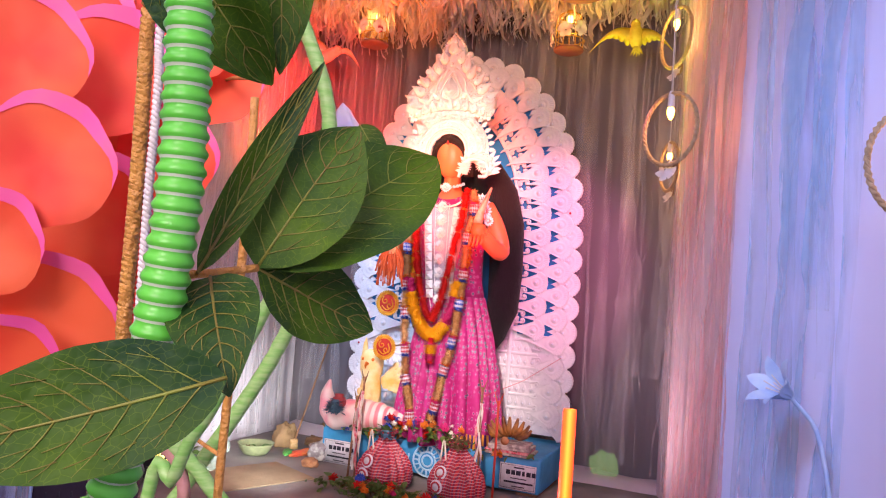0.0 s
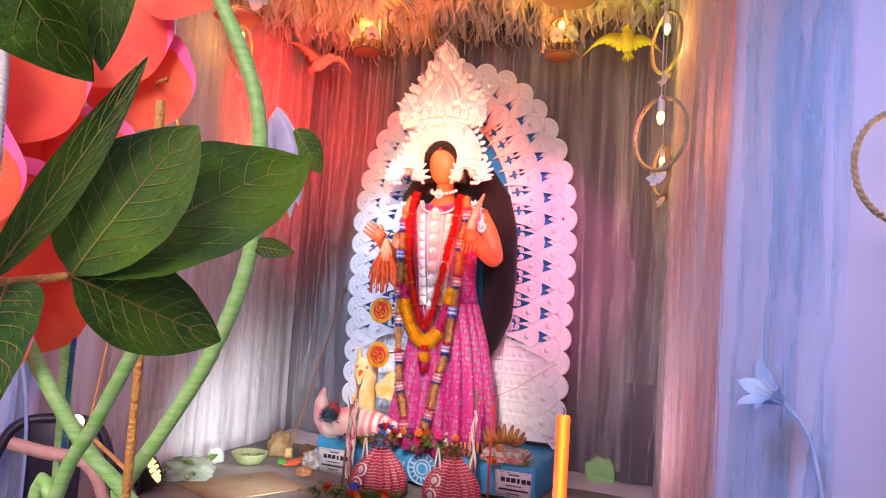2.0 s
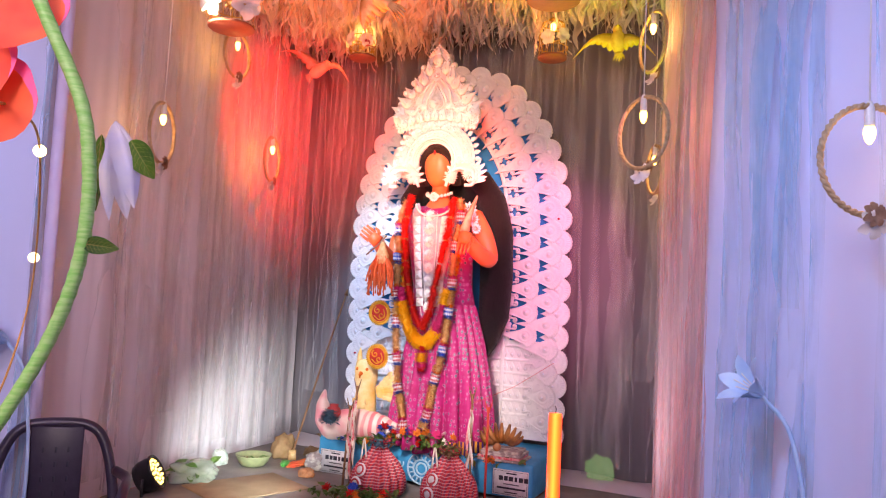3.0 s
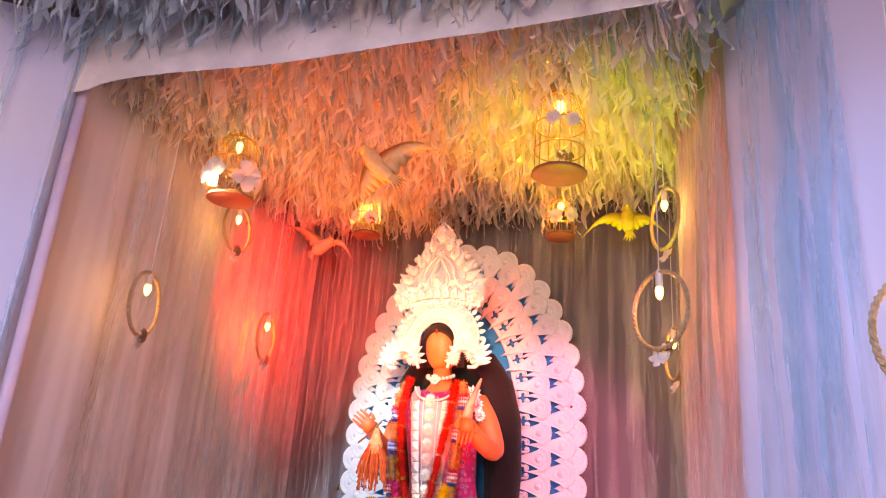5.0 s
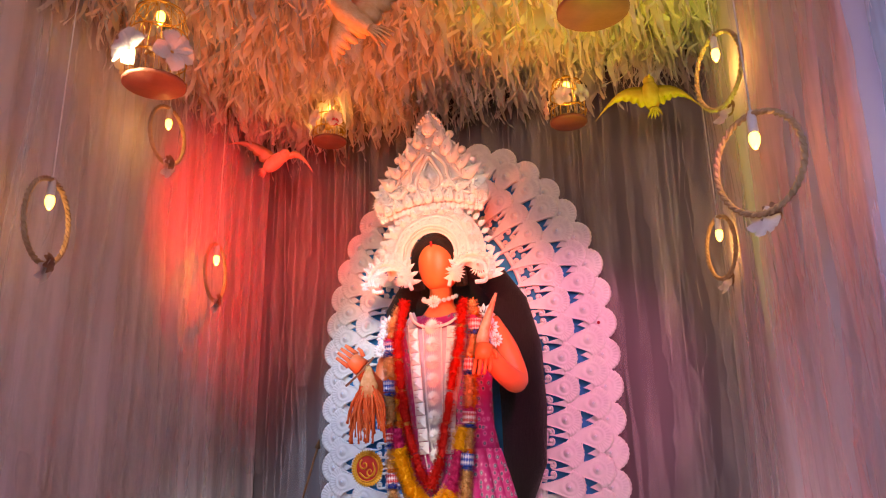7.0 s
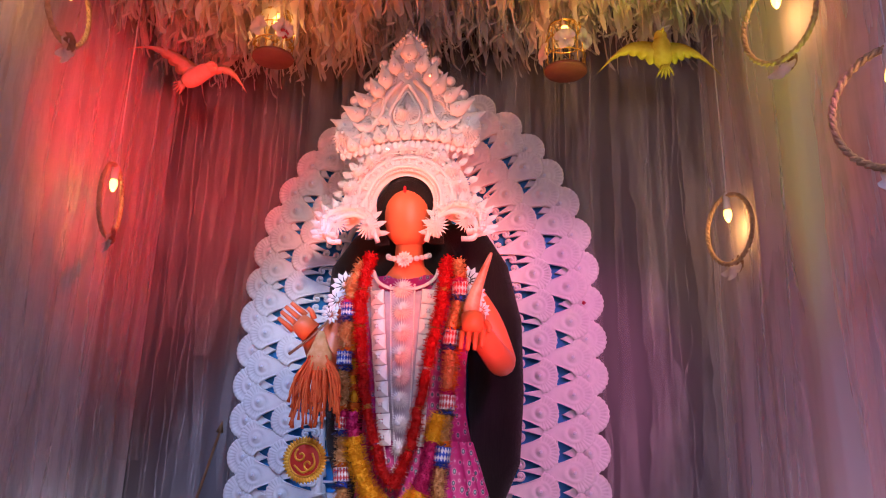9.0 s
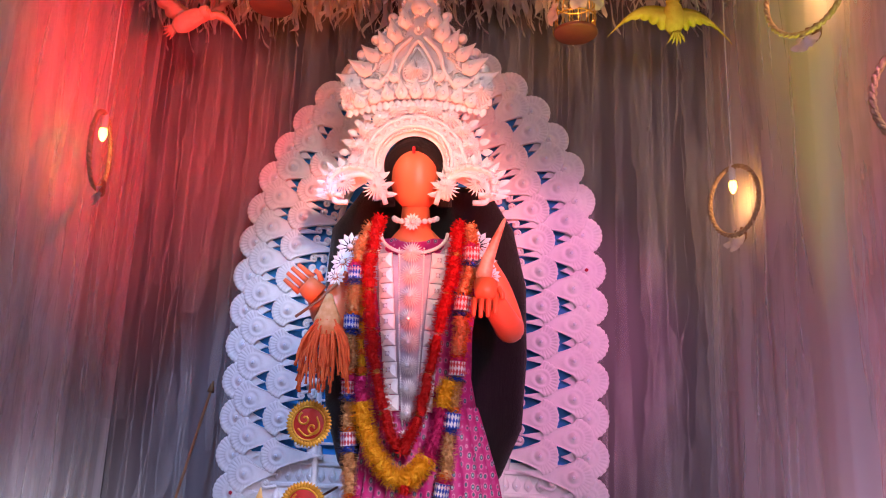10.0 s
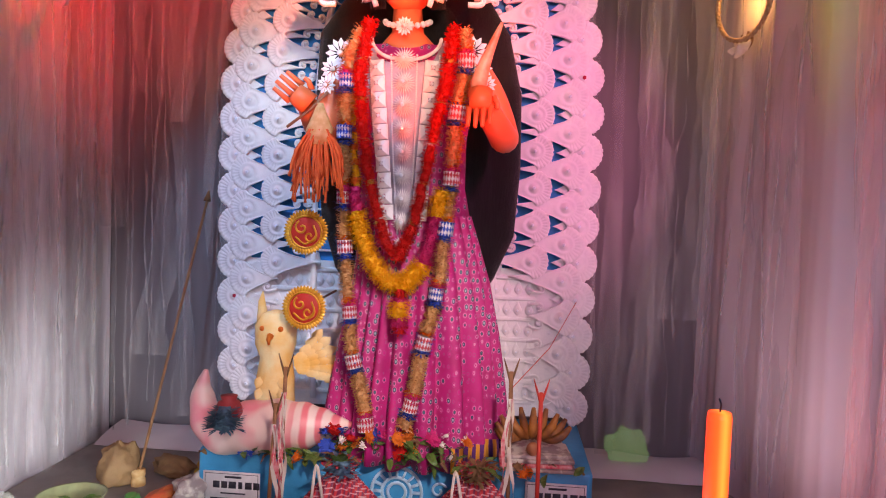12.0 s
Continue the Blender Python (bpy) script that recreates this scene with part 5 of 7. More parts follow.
garland([(-1.155, 1.36), (-1.145, 1.279), (-1.118, 1.202), (-1.076, 1.132), (-1.027, 1.108), (-0.978, 1.144), (-0.947, 1.207), (-0.93, 1.286), (-0.915, 1.36)], 3.42, ["pink"] * 3 + ["yellow"] * 26 + ["pink"] * 4, STEP, "thick yellow marigold garland with pink ends")
garland([(-1.13, 1.812), (-1.145, 1.686), (-1.133, 1.546), (-1.113, 1.406), (-1.081, 1.281), (-1.036, 1.185), (-0.991, 1.268), (-0.963, 1.394), (-0.936, 1.535), (-0.909, 1.674), (-0.9, 1.805)], lambda z: body_y(z) - 0.012, ["red"] * 5 + ["gold"], STEP, "long red flower garland with gold bands round the idol's neck")
garland([(-1.175, 1.7), (-1.17, 1.5), (-1.158, 1.36)], 3.45, ["yellow_small", "yellow_small", "orange"], STEP, "short yellow flower string beside the red garland")
garland([(-0.862, 1.77), (-0.872, 1.62), (-0.885, 1.45), (-0.9, 1.33)], 3.45, ["yellow_small", "orange"], STEP, "short yellow and orange flower string beside the red garland")
garland([(-1.02, 1.085), (-1.019, 1.03), (-1.018, 0.985)], 3.4, ["red", "pink", "yellow", "yellow", "yellow", "pink", "pink"], {**STEP, "pink": 0.012}, "pendant tuft of yellow and pink flowers")

# conch held upright in the palm
M["conch_gold"] = mat("conch_gold", (0.8, 0.5, 0.35), 0.35, color2=(0.5, 0.16, 0.08), scale=18, bump=0.2)
bm = tube(smooth_line([(0, 0, 0), (0.01, 0, 0.05), (0.03, 0, 0.11), (0.06, 0.0, 0.185)], 6), lambda f: 0.004 + 0.022 * (1 - f) ** 0.8 * (0.5 + min(0.5, f * 3)), 14)
ob = link("conch", bm, M["conch_gold"])
ob.location = (-0.83, 3.4, 1.63)
tagged(ob, "small pointed pink and gold conch held upright in the idol's palm", "conch")

# sheaf hanging from the other palm
M["sheaf"] = mat("sheaf", (0.82, 0.15, 0.03), 0.8, color2=(0.7, 0.1, 0.02), scale=50, bump=0.25)
sheaf = thing("paddy_sheaf", pose(-1.245, 3.37, 1.57), "orange tasselled paddy sheaf hanging from the idol's hand", "sheaf")
part("plait", loft([(0, 0, -0.09, 0.03, 0.012), (0, 0, -0.05, 0.038, 0.014), (0, 0, -0.01, 0.02, 0.012), (0, 0, 0.02, 0.008, 0.008)], 12), M["straw"], sheaf, "woven straw head")
part("stem", tube([(-0.09, 0, -0.045), (-0.03, 0, 0.0), (0.02, 0, 0.05)], 0.004, 6), M["flower_brown"], sheaf)
srnd = random.Random(9)
for k in range(80):
    x0 = srnd.uniform(-0.05, 0.05)
    ln = srnd.uniform(0.11, 0.2)
    pts = smooth_line([(x0 * 0.5, srnd.uniform(-0.012, 0.012), -0.05), (x0 * 1.3, srnd.uniform(-0.02, 0.01), -0.05 - ln * 0.45), (x0 * 1.55 + srnd.uniform(-0.012, 0.012), srnd.uniform(-0.015, 0.01), -0.05 - ln)], 5)
    part("strand", tube(pts, lambda f: 0.0032 + 0.0012 * math.sin(40 * f), 5), M["sheaf"], sheaf)

# two embossed medallions on the screen's edge
M["medal_red"] = mat("medal_red", (0.55, 0.03, 0.02), 0.45, color2=(0.4, 0.02, 0.015), scale=30)
M["medal_gold"] = mat("medal_gold", (0.75, 0.42, 0.04), 0.35, metal=0.5, color2=(0.6, 0.28, 0.02), scale=30, bump=0.2)
for z in (1.24, 1.02):
    md = thing("medallion", pose(-1.311, 3.5, z), "round red medallion with a fringed gold rim", "medallion", "gold-rimmed medallions")
    bm = lathe([(0.052, -0.004), (0.052, 0.004), (0.048, 0.006), (0.0, 0.006)], 36, Matrix.Rotation(radians(90), 4, "X"), cap=False)
    part("disc", bm, M["medal_red"], md)
    bm = bmesh.new()
    for k in range(40):
        a = 2 * math.pi * k / 40
        petal(bm, (0.046 * math.cos(a), -0.006, 0.046 * math.sin(a)), (math.cos(a), 0, math.sin(a)), 0.021, 0.011, 0.004)
    part("fringe_rim", bm, M["medal_gold"], md)
    bm = tube([(0.046 * math.cos(2 * math.pi * i / 40), -0.007, 0.046 * math.sin(2 * math.pi * i / 40)) for i in range(41)], 0.003, 6, cap=False)
    scroll(bm, (-0.012, -0.008, 0.012), 0.02, 2.0, 1, 0)
    scroll(bm, (0.012, -0.008, -0.012), 0.02, 0.4, -1, 0)
    tube(smooth_line([(-0.03, -0.008, -0.015), (0.0, -0.009, -0.034), (0.03, -0.008, -0.01), (0.022, -0.008, 0.02)], 6), 0.003, 6, bm)
    part("emblem", bm, M["medal_gold"], md)
    part("peg", tube([(0, 0.004, 0), (0, 0.42, 0.01)], 0.004, 6), M["flower_brown"], md)


# ---- offerings on and before the plinth ----
M["owl"] = mat("owl", (0.88, 0.78, 0.44), 0.6, color2=(0.86, 0.52, 0.12), scale=11, bump=0.25)
M["leaf_green"] = mat("leaf_green", (0.06, 0.13, 0.025), 0.45, color2=(0.1, 0.17, 0.03), scale=25, bump=0.2)
M["leaf_dry"] = mat("leaf_dry", (0.22, 0.12, 0.05), 0.7, color2=(0.13, 0.07, 0.03), scale=25, bump=0.3)
M["stick"] = mat("stick", (0.3, 0.15, 0.07), 0.7, color2=(0.2, 0.09, 0.04), scale=30, bump=0.3)
M["stick_red"] = mat("stick_red", (0.6, 0.05, 0.03), 0.6, scale=30)
M["ribbon_white"] = mat("ribbon_white", (0.75, 0.7, 0.62), 0.7, scale=30)
M["ribbon_red"] = mat("ribbon_red", (0.6, 0.03, 0.08), 0.5, color2=(0.7, 0.4, 0.4), scale=60)
M["banana"] = mat("banana", (0.42, 0.17, 0.03), 0.5, color2=(0.12, 0.04, 0.015), scale=25, bump=0.1)
M["newspaper"] = mat("newspaper", (0.55, 0.5, 0.45), 0.8, color2=(0.3, 0.24, 0.24), scale=28, mix_lo=0.45, mix_hi=0.55)
M["blue_ruffle"] = mat("blue_ruffle", (0.06, 0.12, 0.2), 0.7, color2=(0.1, 0.2, 0.28), scale=40, bump=0.4)
M["pot_red"] = mat("pot_red", (0.35, 0.04, 0.05), 0.6, color2=(0.25, 0.02, 0.03), scale=30)
M["copper"] = mat("copper", (0.5, 0.22, 0.1), 0.5, color2=(0.35, 0.14, 0.06), scale=30)


def stripes(name, a, b, scale, distort, direction="X", wave="SIN", rough=0.5):
    m = mat(name, a, rough, scale=20)
    nt = m.node_tree
    wv = nt.nodes.new("ShaderNodeTexWave")
    wv.bands_direction, wv.wave_profile = direction, wave
    wv.inputs["Scale"].default_value, wv.inputs["Distortion"].default_value = scale, distort
    tc = nt.nodes.new("ShaderNodeTexCoord")
    nt.links.new(tc.outputs["Object"], wv.inputs["Vector"])
    ramp = nt.nodes.new("ShaderNodeValToRGB")
    ramp.color_ramp.elements[0].color, ramp.color_ramp.elements[1].color = (*a, 1), (*b, 1)
    ramp.color_ramp.elements[0].position, ramp.color_ramp.elements[1].position = 0.35, 0.75
    nt.links.new(wv.outputs["Fac"], ramp.inputs["Fac"])
    nt.links.new(ramp.outputs["Color"], nt.nodes["Principled BSDF"].inputs["Base Color"])
    return m


def checks(name, a, b, c, scale):
    """Woven check: two crossed sets of bands."""
    m = stripes(name, a, b, scale, 0.3, "X")
    nt = m.node_tree
    bsdf = nt.nodes["Principled BSDF"]
    first = bsdf.inputs["Base Color"].links[0].from_socket
    wv = nt.nodes.new("ShaderNodeTexWave")
    wv.bands_direction = "Z"
    wv.inputs["Scale"].default_value, wv.inputs["Distortion"].default_value = scale, 0.3
    tc = nt.nodes.new("ShaderNodeTexCoord")
    nt.links.new(tc.outputs["Object"], wv.inputs["Vector"])
    ramp = nt.nodes.new("ShaderNodeValToRGB")
    ramp.color_ramp.elements[0].position, ramp.color_ramp.elements[1].position = 0.8, 0.92
    nt.links.new(wv.outputs["Fac"], ramp.inputs["Fac"])
    mx = nt.nodes.new("ShaderNodeMix")
    mx.data_type = "RGBA"
    mx.inputs["B"].default_value = (*c, 1)
    nt.links.new(ramp.outputs["Color"], mx.inputs["Factor"])
    nt.links.new(first, mx.inputs["A"])
    nt.links.new(mx.outputs["Result"], bsdf.inputs["Base Color"])
    return m


M["pink_conch"] = stripes("pink_conch", (0.82, 0.68, 0.64), (0.74, 0.2, 0.24), 7.5, 2.0, "X", rough=0.4)
nt = M["pink_conch"].node_tree
bsdf = nt.nodes["Principled BSDF"]
banded = bsdf.inputs["Base Color"].links[0].from_socket
tc, sep = nt.nodes.new("ShaderNodeTexCoord"), nt.nodes.new("ShaderNodeSeparateXYZ")
nt.links.new(tc.outputs["Object"], sep.inputs["Vector"])
fade = nt.nodes.new("ShaderNodeMapRange")
fade.inputs["From Min"].default_value, fade.inputs["From Max"].default_value = -0.04, 0.06
nt.links.new(sep.outputs["X"], fade.inputs["Value"])
blush = nt.nodes.new("ShaderNodeValToRGB")
blush.color_ramp.elements[0].position, blush.color_ramp.elements[1].position = 0.42, 0.62
blush.color_ramp.elements[0].color, blush.color_ramp.elements[1].color = (0.8, 0.62, 0.58, 1), (0.78, 0.28, 0.34, 1)
nz = nt.nodes.new("ShaderNodeTexNoise")
nz.inputs["Scale"].default_value = 9
nt.links.new(tc.outputs["Object"], nz.inputs["Vector"])
nt.links.new(nz.outputs["Fac"], blush.inputs["Fac"])
mx = nt.nodes.new("ShaderNodeMix")
mx.data_type = "RGBA"
nt.links.new(fade.outputs["Result"], mx.inputs["Factor"])
nt.links.new(blush.outputs["Color"], mx.inputs["A"])
nt.links.new(banded, mx.inputs["B"])
nt.links.new(mx.outputs["Result"], bsdf.inputs["Base Color"])
M["gamcha"] = checks("gamcha", (0.52, 0.02, 0.035), (0.2, 0.012, 0.06), (0.6, 0.3, 0.33), 26)

# owl figure: one plain shape
bm = loft([(0, 0, 0, 0.05, 0.045), (0, 0, 0.08, 0.062, 0.05), (0, 0, 0.19, 0.058, 0.05), (0, 0, 0.25, 0.048, 0.045), (0, -0.005, 0.29, 0.062, 0.052), (0, -0.005, 0.35, 0.064, 0.052), (0, 0, 0.385, 0.045, 0.04), (0, 0, 0.395, 0.01, 0.01)], 22)
tube([(-0.04, -0.01, 0.36), (-0.048, 0, 0.42), (-0.045, 0, 0.45)], lambda f: 0.02 - 0.018 * f, 8, bm)
tube([(0.04, -0.01, 0.36), (0.05, 0.01, 0.4)], lambda f: 0.02 - 0.016 * f, 8, bm)
for k in range(4):
    for j in range(6):
        a = radians(-20 + 15 * j)
        d = Vector((math.cos(a), 0, math.sin(a)))
        petal(bm, Vector((0.055, 0.03 - 0.008 * (3 - k), 0.225)) + d * (0.085 - 0.028 * (3 - k)), d, 0.055, 0.036, 0.01)
for s in (-1, 1):
    for k in range(5):
        petal(bm, (s * 0.03, -0.052, 0.2 - 0.035 * k), (s * 0.3, 0, -1), 0.04, 0.028, 0.008)
n0 = len(bm.faces)
for s in (-1, 1):
    bmesh.ops.create_uvsphere(bm, u_segments=10, v_segments=8, radius=0.0085, matrix=Matrix.Translation((s * 0.028, -0.05, 0.345)))
tube([(0, -0.058, 0.325), (0, -0.074, 0.315), (0, -0.07, 0.3)], lambda f: 0.011 - 0.008 * f, 8, bm)
bm.faces.ensure_lookup_table()
for f in bm.faces[n0:]:
    f.material_index = 1
ob = link("owl_figure", bm, [M["owl"], M["orange_flower"]])
ob.location = (-1.425, 3.6, 0.6)
tagged(ob, "cream and yellow moulded owl figure standing on the plinth", "owl figure")

# large painted conch lying on the plinth
radii = [0.006, 0.028, 0.045, 0.062, 0.074, 0.078, 0.07, 0.055, 0.03, 0.006]
bm = tube(smooth_line([(-0.245, 0, 0.235), (-0.255, 0, 0.17), (-0.24, 0, 0.1), (-0.19, 0, 0.06), (-0.1, 0, 0.075), (0, 0, 0.085), (0.08, 0, 0.09), (0.14, 0, 0.095), (0.19, 0, 0.1)], 6), lambda f: (lambda u: radii[int(u)] * (1 - u % 1) + radii[min(9, int(u) + 1)] * (u % 1))(f * 8.99) * (1 + 0.05 * math.sin(55 * f)), 22)
ob = link("painted_conch", bm, M["pink_conch"])
ob.location = (-1.345, 3.47, 0.595)
tagged(ob, "large pink and cream painted conch lying on the plinth", "conch")

pot = thing("offering_pot", pose(-1.5, 3.42, 0.68), "small red pot with dark blue paper ruffle and leaves", "pot")
part("pot", lathe([(0.015, 0), (0.035, 0.015), (0.042, 0.045), (0.03, 0.075), (0.02, 0.08), (0.024, 0.092)], 20), M["pot_red"], pot)
bm = bmesh.new()
for k in range(4):
    rr = ruff(0.062 - 0.008 * k, 0.026, grnd, 40, 3)
    bmesh.ops.translate(rr, vec=(0.0, -0.03, 0.02 + 0.012 * k), verts=rr.verts)
    tmp = bpy.data.meshes.new("tmp")
    rr.to_mesh(tmp)
    rr.free()
    bm.from_mesh(tmp)
    bpy.data.meshes.remove(tmp)
part("ruffle", bm, M["blue_ruffle"], pot, "crumpled dark blue paper ruffle")


def leaf_mesh(length, width, curl, seed):
    rnd = random.Random(seed)
    bm = bmesh.new()
    rows = []
    for i in range(7):
        f = i / 6
        w = width * math.sin(math.pi * min(1, 0.06 + 0.94 * f)) ** 0.75 * (1 - 0.25 * f) / 2
        z = curl * math.sin(math.pi * f) + rnd.uniform(-0.001, 0.001)
        rows.append([bm.verts.new((k * w, f * length, z + 0.25 * abs(k) * w + 0.0015 * math.sin(9 * f + 3 * k))) for k in (-1, -0.5, 0, 0.5, 1)])
    for a, b in zip(rows, rows[1:]):
        for k in range(4):
            bm.faces.new((a[k], a[k + 1], b[k + 1], b[k]))
    return bm


LEAVES = [shared(leaf_mesh(0.06, 0.028, 0.008, 1), "leaf", M["leaf_green"]), shared(leaf_mesh(0.045, 0.024, 0.004, 2), "leaf", M["leaf_green"]), shared(leaf_mesh(0.05, 0.02, 0.012, 3), "leaf", M["leaf_dry"])]
BLOOMS = [("marigold", shared(ruff(0.02, 0.016, grnd, 18, 3), "marigold", M["orange_flower"])), ("red_bloom", shared(ruff(0.024, 0.014, grnd, 16, 2), "red_bloom", M["red_flower"])), ("pink_bloom", shared(ruff(0.026, 0.018, grnd, 20, 3), "pink_bloom", M["pink_flower"])), ("white_bloom", shared(ruff(0.014, 0.008, grnd, 10, 1), "white_bloom", M["flower_white"])), ("blue_bloom", shared(ruff(0.024, 0.016, grnd, 20, 3), "blue_bloom", M["foil_blue"]))]


def heap(at, sx, sy, sz, leaves, blooms, seed, label, dry=0.2):
    rnd = random.Random(seed)
    ob = thing("leaf_heap", Matrix.Translation(at), label, "offering")
    for k in range(leaves):
        o = new("leaf", LEAVES[2] if rnd.random() < dry else LEAVES[rnd.randrange(2)])
        o.parent = ob
        u, v = rnd.gauss(0, 0.45), rnd.gauss(0, 0.45)
        u, v = max(-1, min(1, u)), max(-1, min(1, v))
        o.location = (u * sx, v * sy, 0.004 + sz * rnd.random() * (1 - 0.6 * max(abs(u), abs(v))))
        o.rotation_euler = (rnd.uniform(-0.7, 0.7), rnd.uniform(-0.6, 0.6), rnd.uniform(0, 6.28))
        o.scale = [rnd.uniform(0.7, 1.15)] * 3
    for k in range(blooms):
        name, me = BLOOMS[rnd.choice((0, 0, 0, 1, 2, 3, 3, 4))]
        o = new(name, me)
        o.parent = ob
        o.location = (rnd.uniform(-1, 1) * sx * 0.85, rnd.uniform(-1, 0.3) * sy, sz * rnd.uniform(0.5, 1.05))
        o.rotation_euler = (rnd.uniform(0.3, 1.3), rnd.uniform(-0.5, 0.5), rnd.uniform(0, 6))
    return ob


heap((-1.02, 3.42, 0.6), 0.25, 0.06, 0.1, 120, 30, 1, "green leaves and loose flowers heaped at the idol's feet")
heap((-1.4, 3.43, 0.598), 0.2, 0.035, 0.02, 22, 3, 2, "green leaves scattered along the plinth")
heap((-0.62, 3.43, 0.598), 0.14, 0.03, 0.012, 9, 2, 3, "dry leaves and a marigold on the plinth", 0.6)

# bananas on folded newspaper
stack = thing("newspaper_stack", pose(-0.63, 3.53, 0.598, 0, 0, 4), "folded printed paper and cloth stacked on the plinth", "paper stack")
for k in range(4):
    s_ = part("sheet", box(0.21 - 0.008 * k, 0.17 - 0.006 * k, 0.011, (0, 0, 0), 0.003), M["newspaper"] if k % 2 == 0 else M["ribbon_red" if k == 1 else "newspaper"], stack)
    s_.location, s_.rotation_euler = (0.004 * (-1) ** k, 0, 0.006 + 0.0115 * k), (0, 0, 0.04 * (k - 1.5))
bunch = thing("banana_bunch", pose(-0.64, 3.54, 0.648), "hand of ripe speckled bananas on newspaper", "bananas")
for k in range(10):
    a = radians(200 - 22 * k)
    d = Vector((math.cos(a), -0.35, 0.62 * math.sin(a) + 0.45))
    pts = smooth_line([(0, 0, 0.01), d * 0.03 + Vector((0, -0.01, 0.0)), d * 0.06, d * 0.082 + Vector((0, 0.01, 0.016))], 4)
    part("banana", tube(pts, lambda f: 0.004 + 0.009 * math.sin(math.pi * min(1, 0.1 + f * 0.85)), 8), M["banana"], bunch).location = (0.006 * (k - 5), -0.01 * (k % 2), 0.012)
bm = bmesh.new()
bmesh.ops.create_uvsphere(bm, u_segments=16, v_segments=10, radius=0.019)
nut = link("betel_nut", bm, M["copper"])
nut.location = (-0.64, 3.455, 0.662)
tagged(nut, "round brown betel nut on the newspaper", "nut")

# cloth-wrapped pots in front
def wrapped_pot(x, y, label, seed, top):
    rnd = random.Random(seed)
    ob = thing("wrapped_pot", pose(x, y, FLOOR + 0.004, 0, 0, rnd.uniform(-20, 20)), label, "wrapped pot", "cloth-wrapped offering pots")
    bm, n, rows = bmesh.new(), 120, []
    for z, r in ((0, 0.105), (0.02, 0.124), (0.06, 0.125), (0.1, 0.112), (0.14, 0.088), (0.175, 0.058), (0.205, 0.034), (0.225, 0.03), (0.245, 0.046)):
        rows.append([bm.verts.new((r * (1 + 0.16 * (z / 0.2) * math.sin(15 * a_ + seed + 2 * math.sin(2 * a_)) + 0.03 * math.sin(5 * a_)) * math.cos(a_), r * (1 + 0.16 * (z / 0.2) * math.sin(15 * a_ + seed + 2 * math.sin(2 * a_))) * math.sin(a_), z)) for a_ in (2 * math.pi * i / n for i in range(n))])
    for a, b in zip(rows, rows[1:]):
        for i in range(n):
            bm.faces.new((a[i], a[(i + 1) % n], b[(i + 1) % n], b[i]))
    bm.faces.new(rows[0][::-1])
    bm.faces.new(rows[-1])
    part("cloth", bm, M["gamcha"], ob, "red checked cotton cloth wrap")
    for k in range(2):
        z = 0.075 + 0.055 * k
        d = lathe([(0.0, 0.006), (0.012, 0.006), (0.013, 0.004), (0.026, 0.005), (0.03, 0.0)], 24, Matrix.Rotation(radians(90), 4, "X"), cap=False)
        dp = part("paper_disc", d, M["paper"], ob, "white paper disc")
        dp.location, dp.rotation_euler = (-0.02, -0.13 + 0.026 * k, z - 0.01), (-0.35 * k, 0, 0)
        rp = part("red_ring", tube([(0.02 * math.cos(2 * math.pi * i / 20), -0.007, 0.02 * math.sin(2 * math.pi * i / 20)) for i in range(21)], 0.004, 6, cap=False), M["rose_red"], ob)
        rp.location, rp.rotation_euler = dp.location, dp.rotation_euler
    bm = ruff(0.05, 0.03, rnd, 22, 3)
    tp = part("top_ruffle", bm, M[top], ob)
    tp.location = (0.01, -0.02, 0.235)
    for k in range(7):
        a = rnd.uniform(0, 6.28)
        lf = new("leaf", LEAVES[0 if k % 3 else 2])
        lf.parent = ob
        lf.location, lf.rotation_euler = (0.02 * math.cos(a), 0.02 * math.sin(a), 0.235), (rnd.uniform(0.1, 0.9), 0, a - 1.57)
    part("handle", tube(smooth_line([(-0.045, -0.075, 0.16), (-0.035, -0.07, 0.25), (-0.015, -0.075, 0.17)], 6), 0.004, 6), M["ribbon_white"], ob, "white paper loop")


wrapped_pot(-1.135, 3.25, "offering pot wrapped in red checked cloth with blue ruffle", 4, "blue_ruffle")
wrapped_pot(-0.79, 3.27, "offering pot wrapped in red checked cloth with dry flower", 8, "leaf_dry")
heap((-1.06, 3.06, FLOOR + 0.004), 0.34, 0.09, 0.06, 200, 12, 5, "heap of green leaves and flowers before the pots", 0.15)

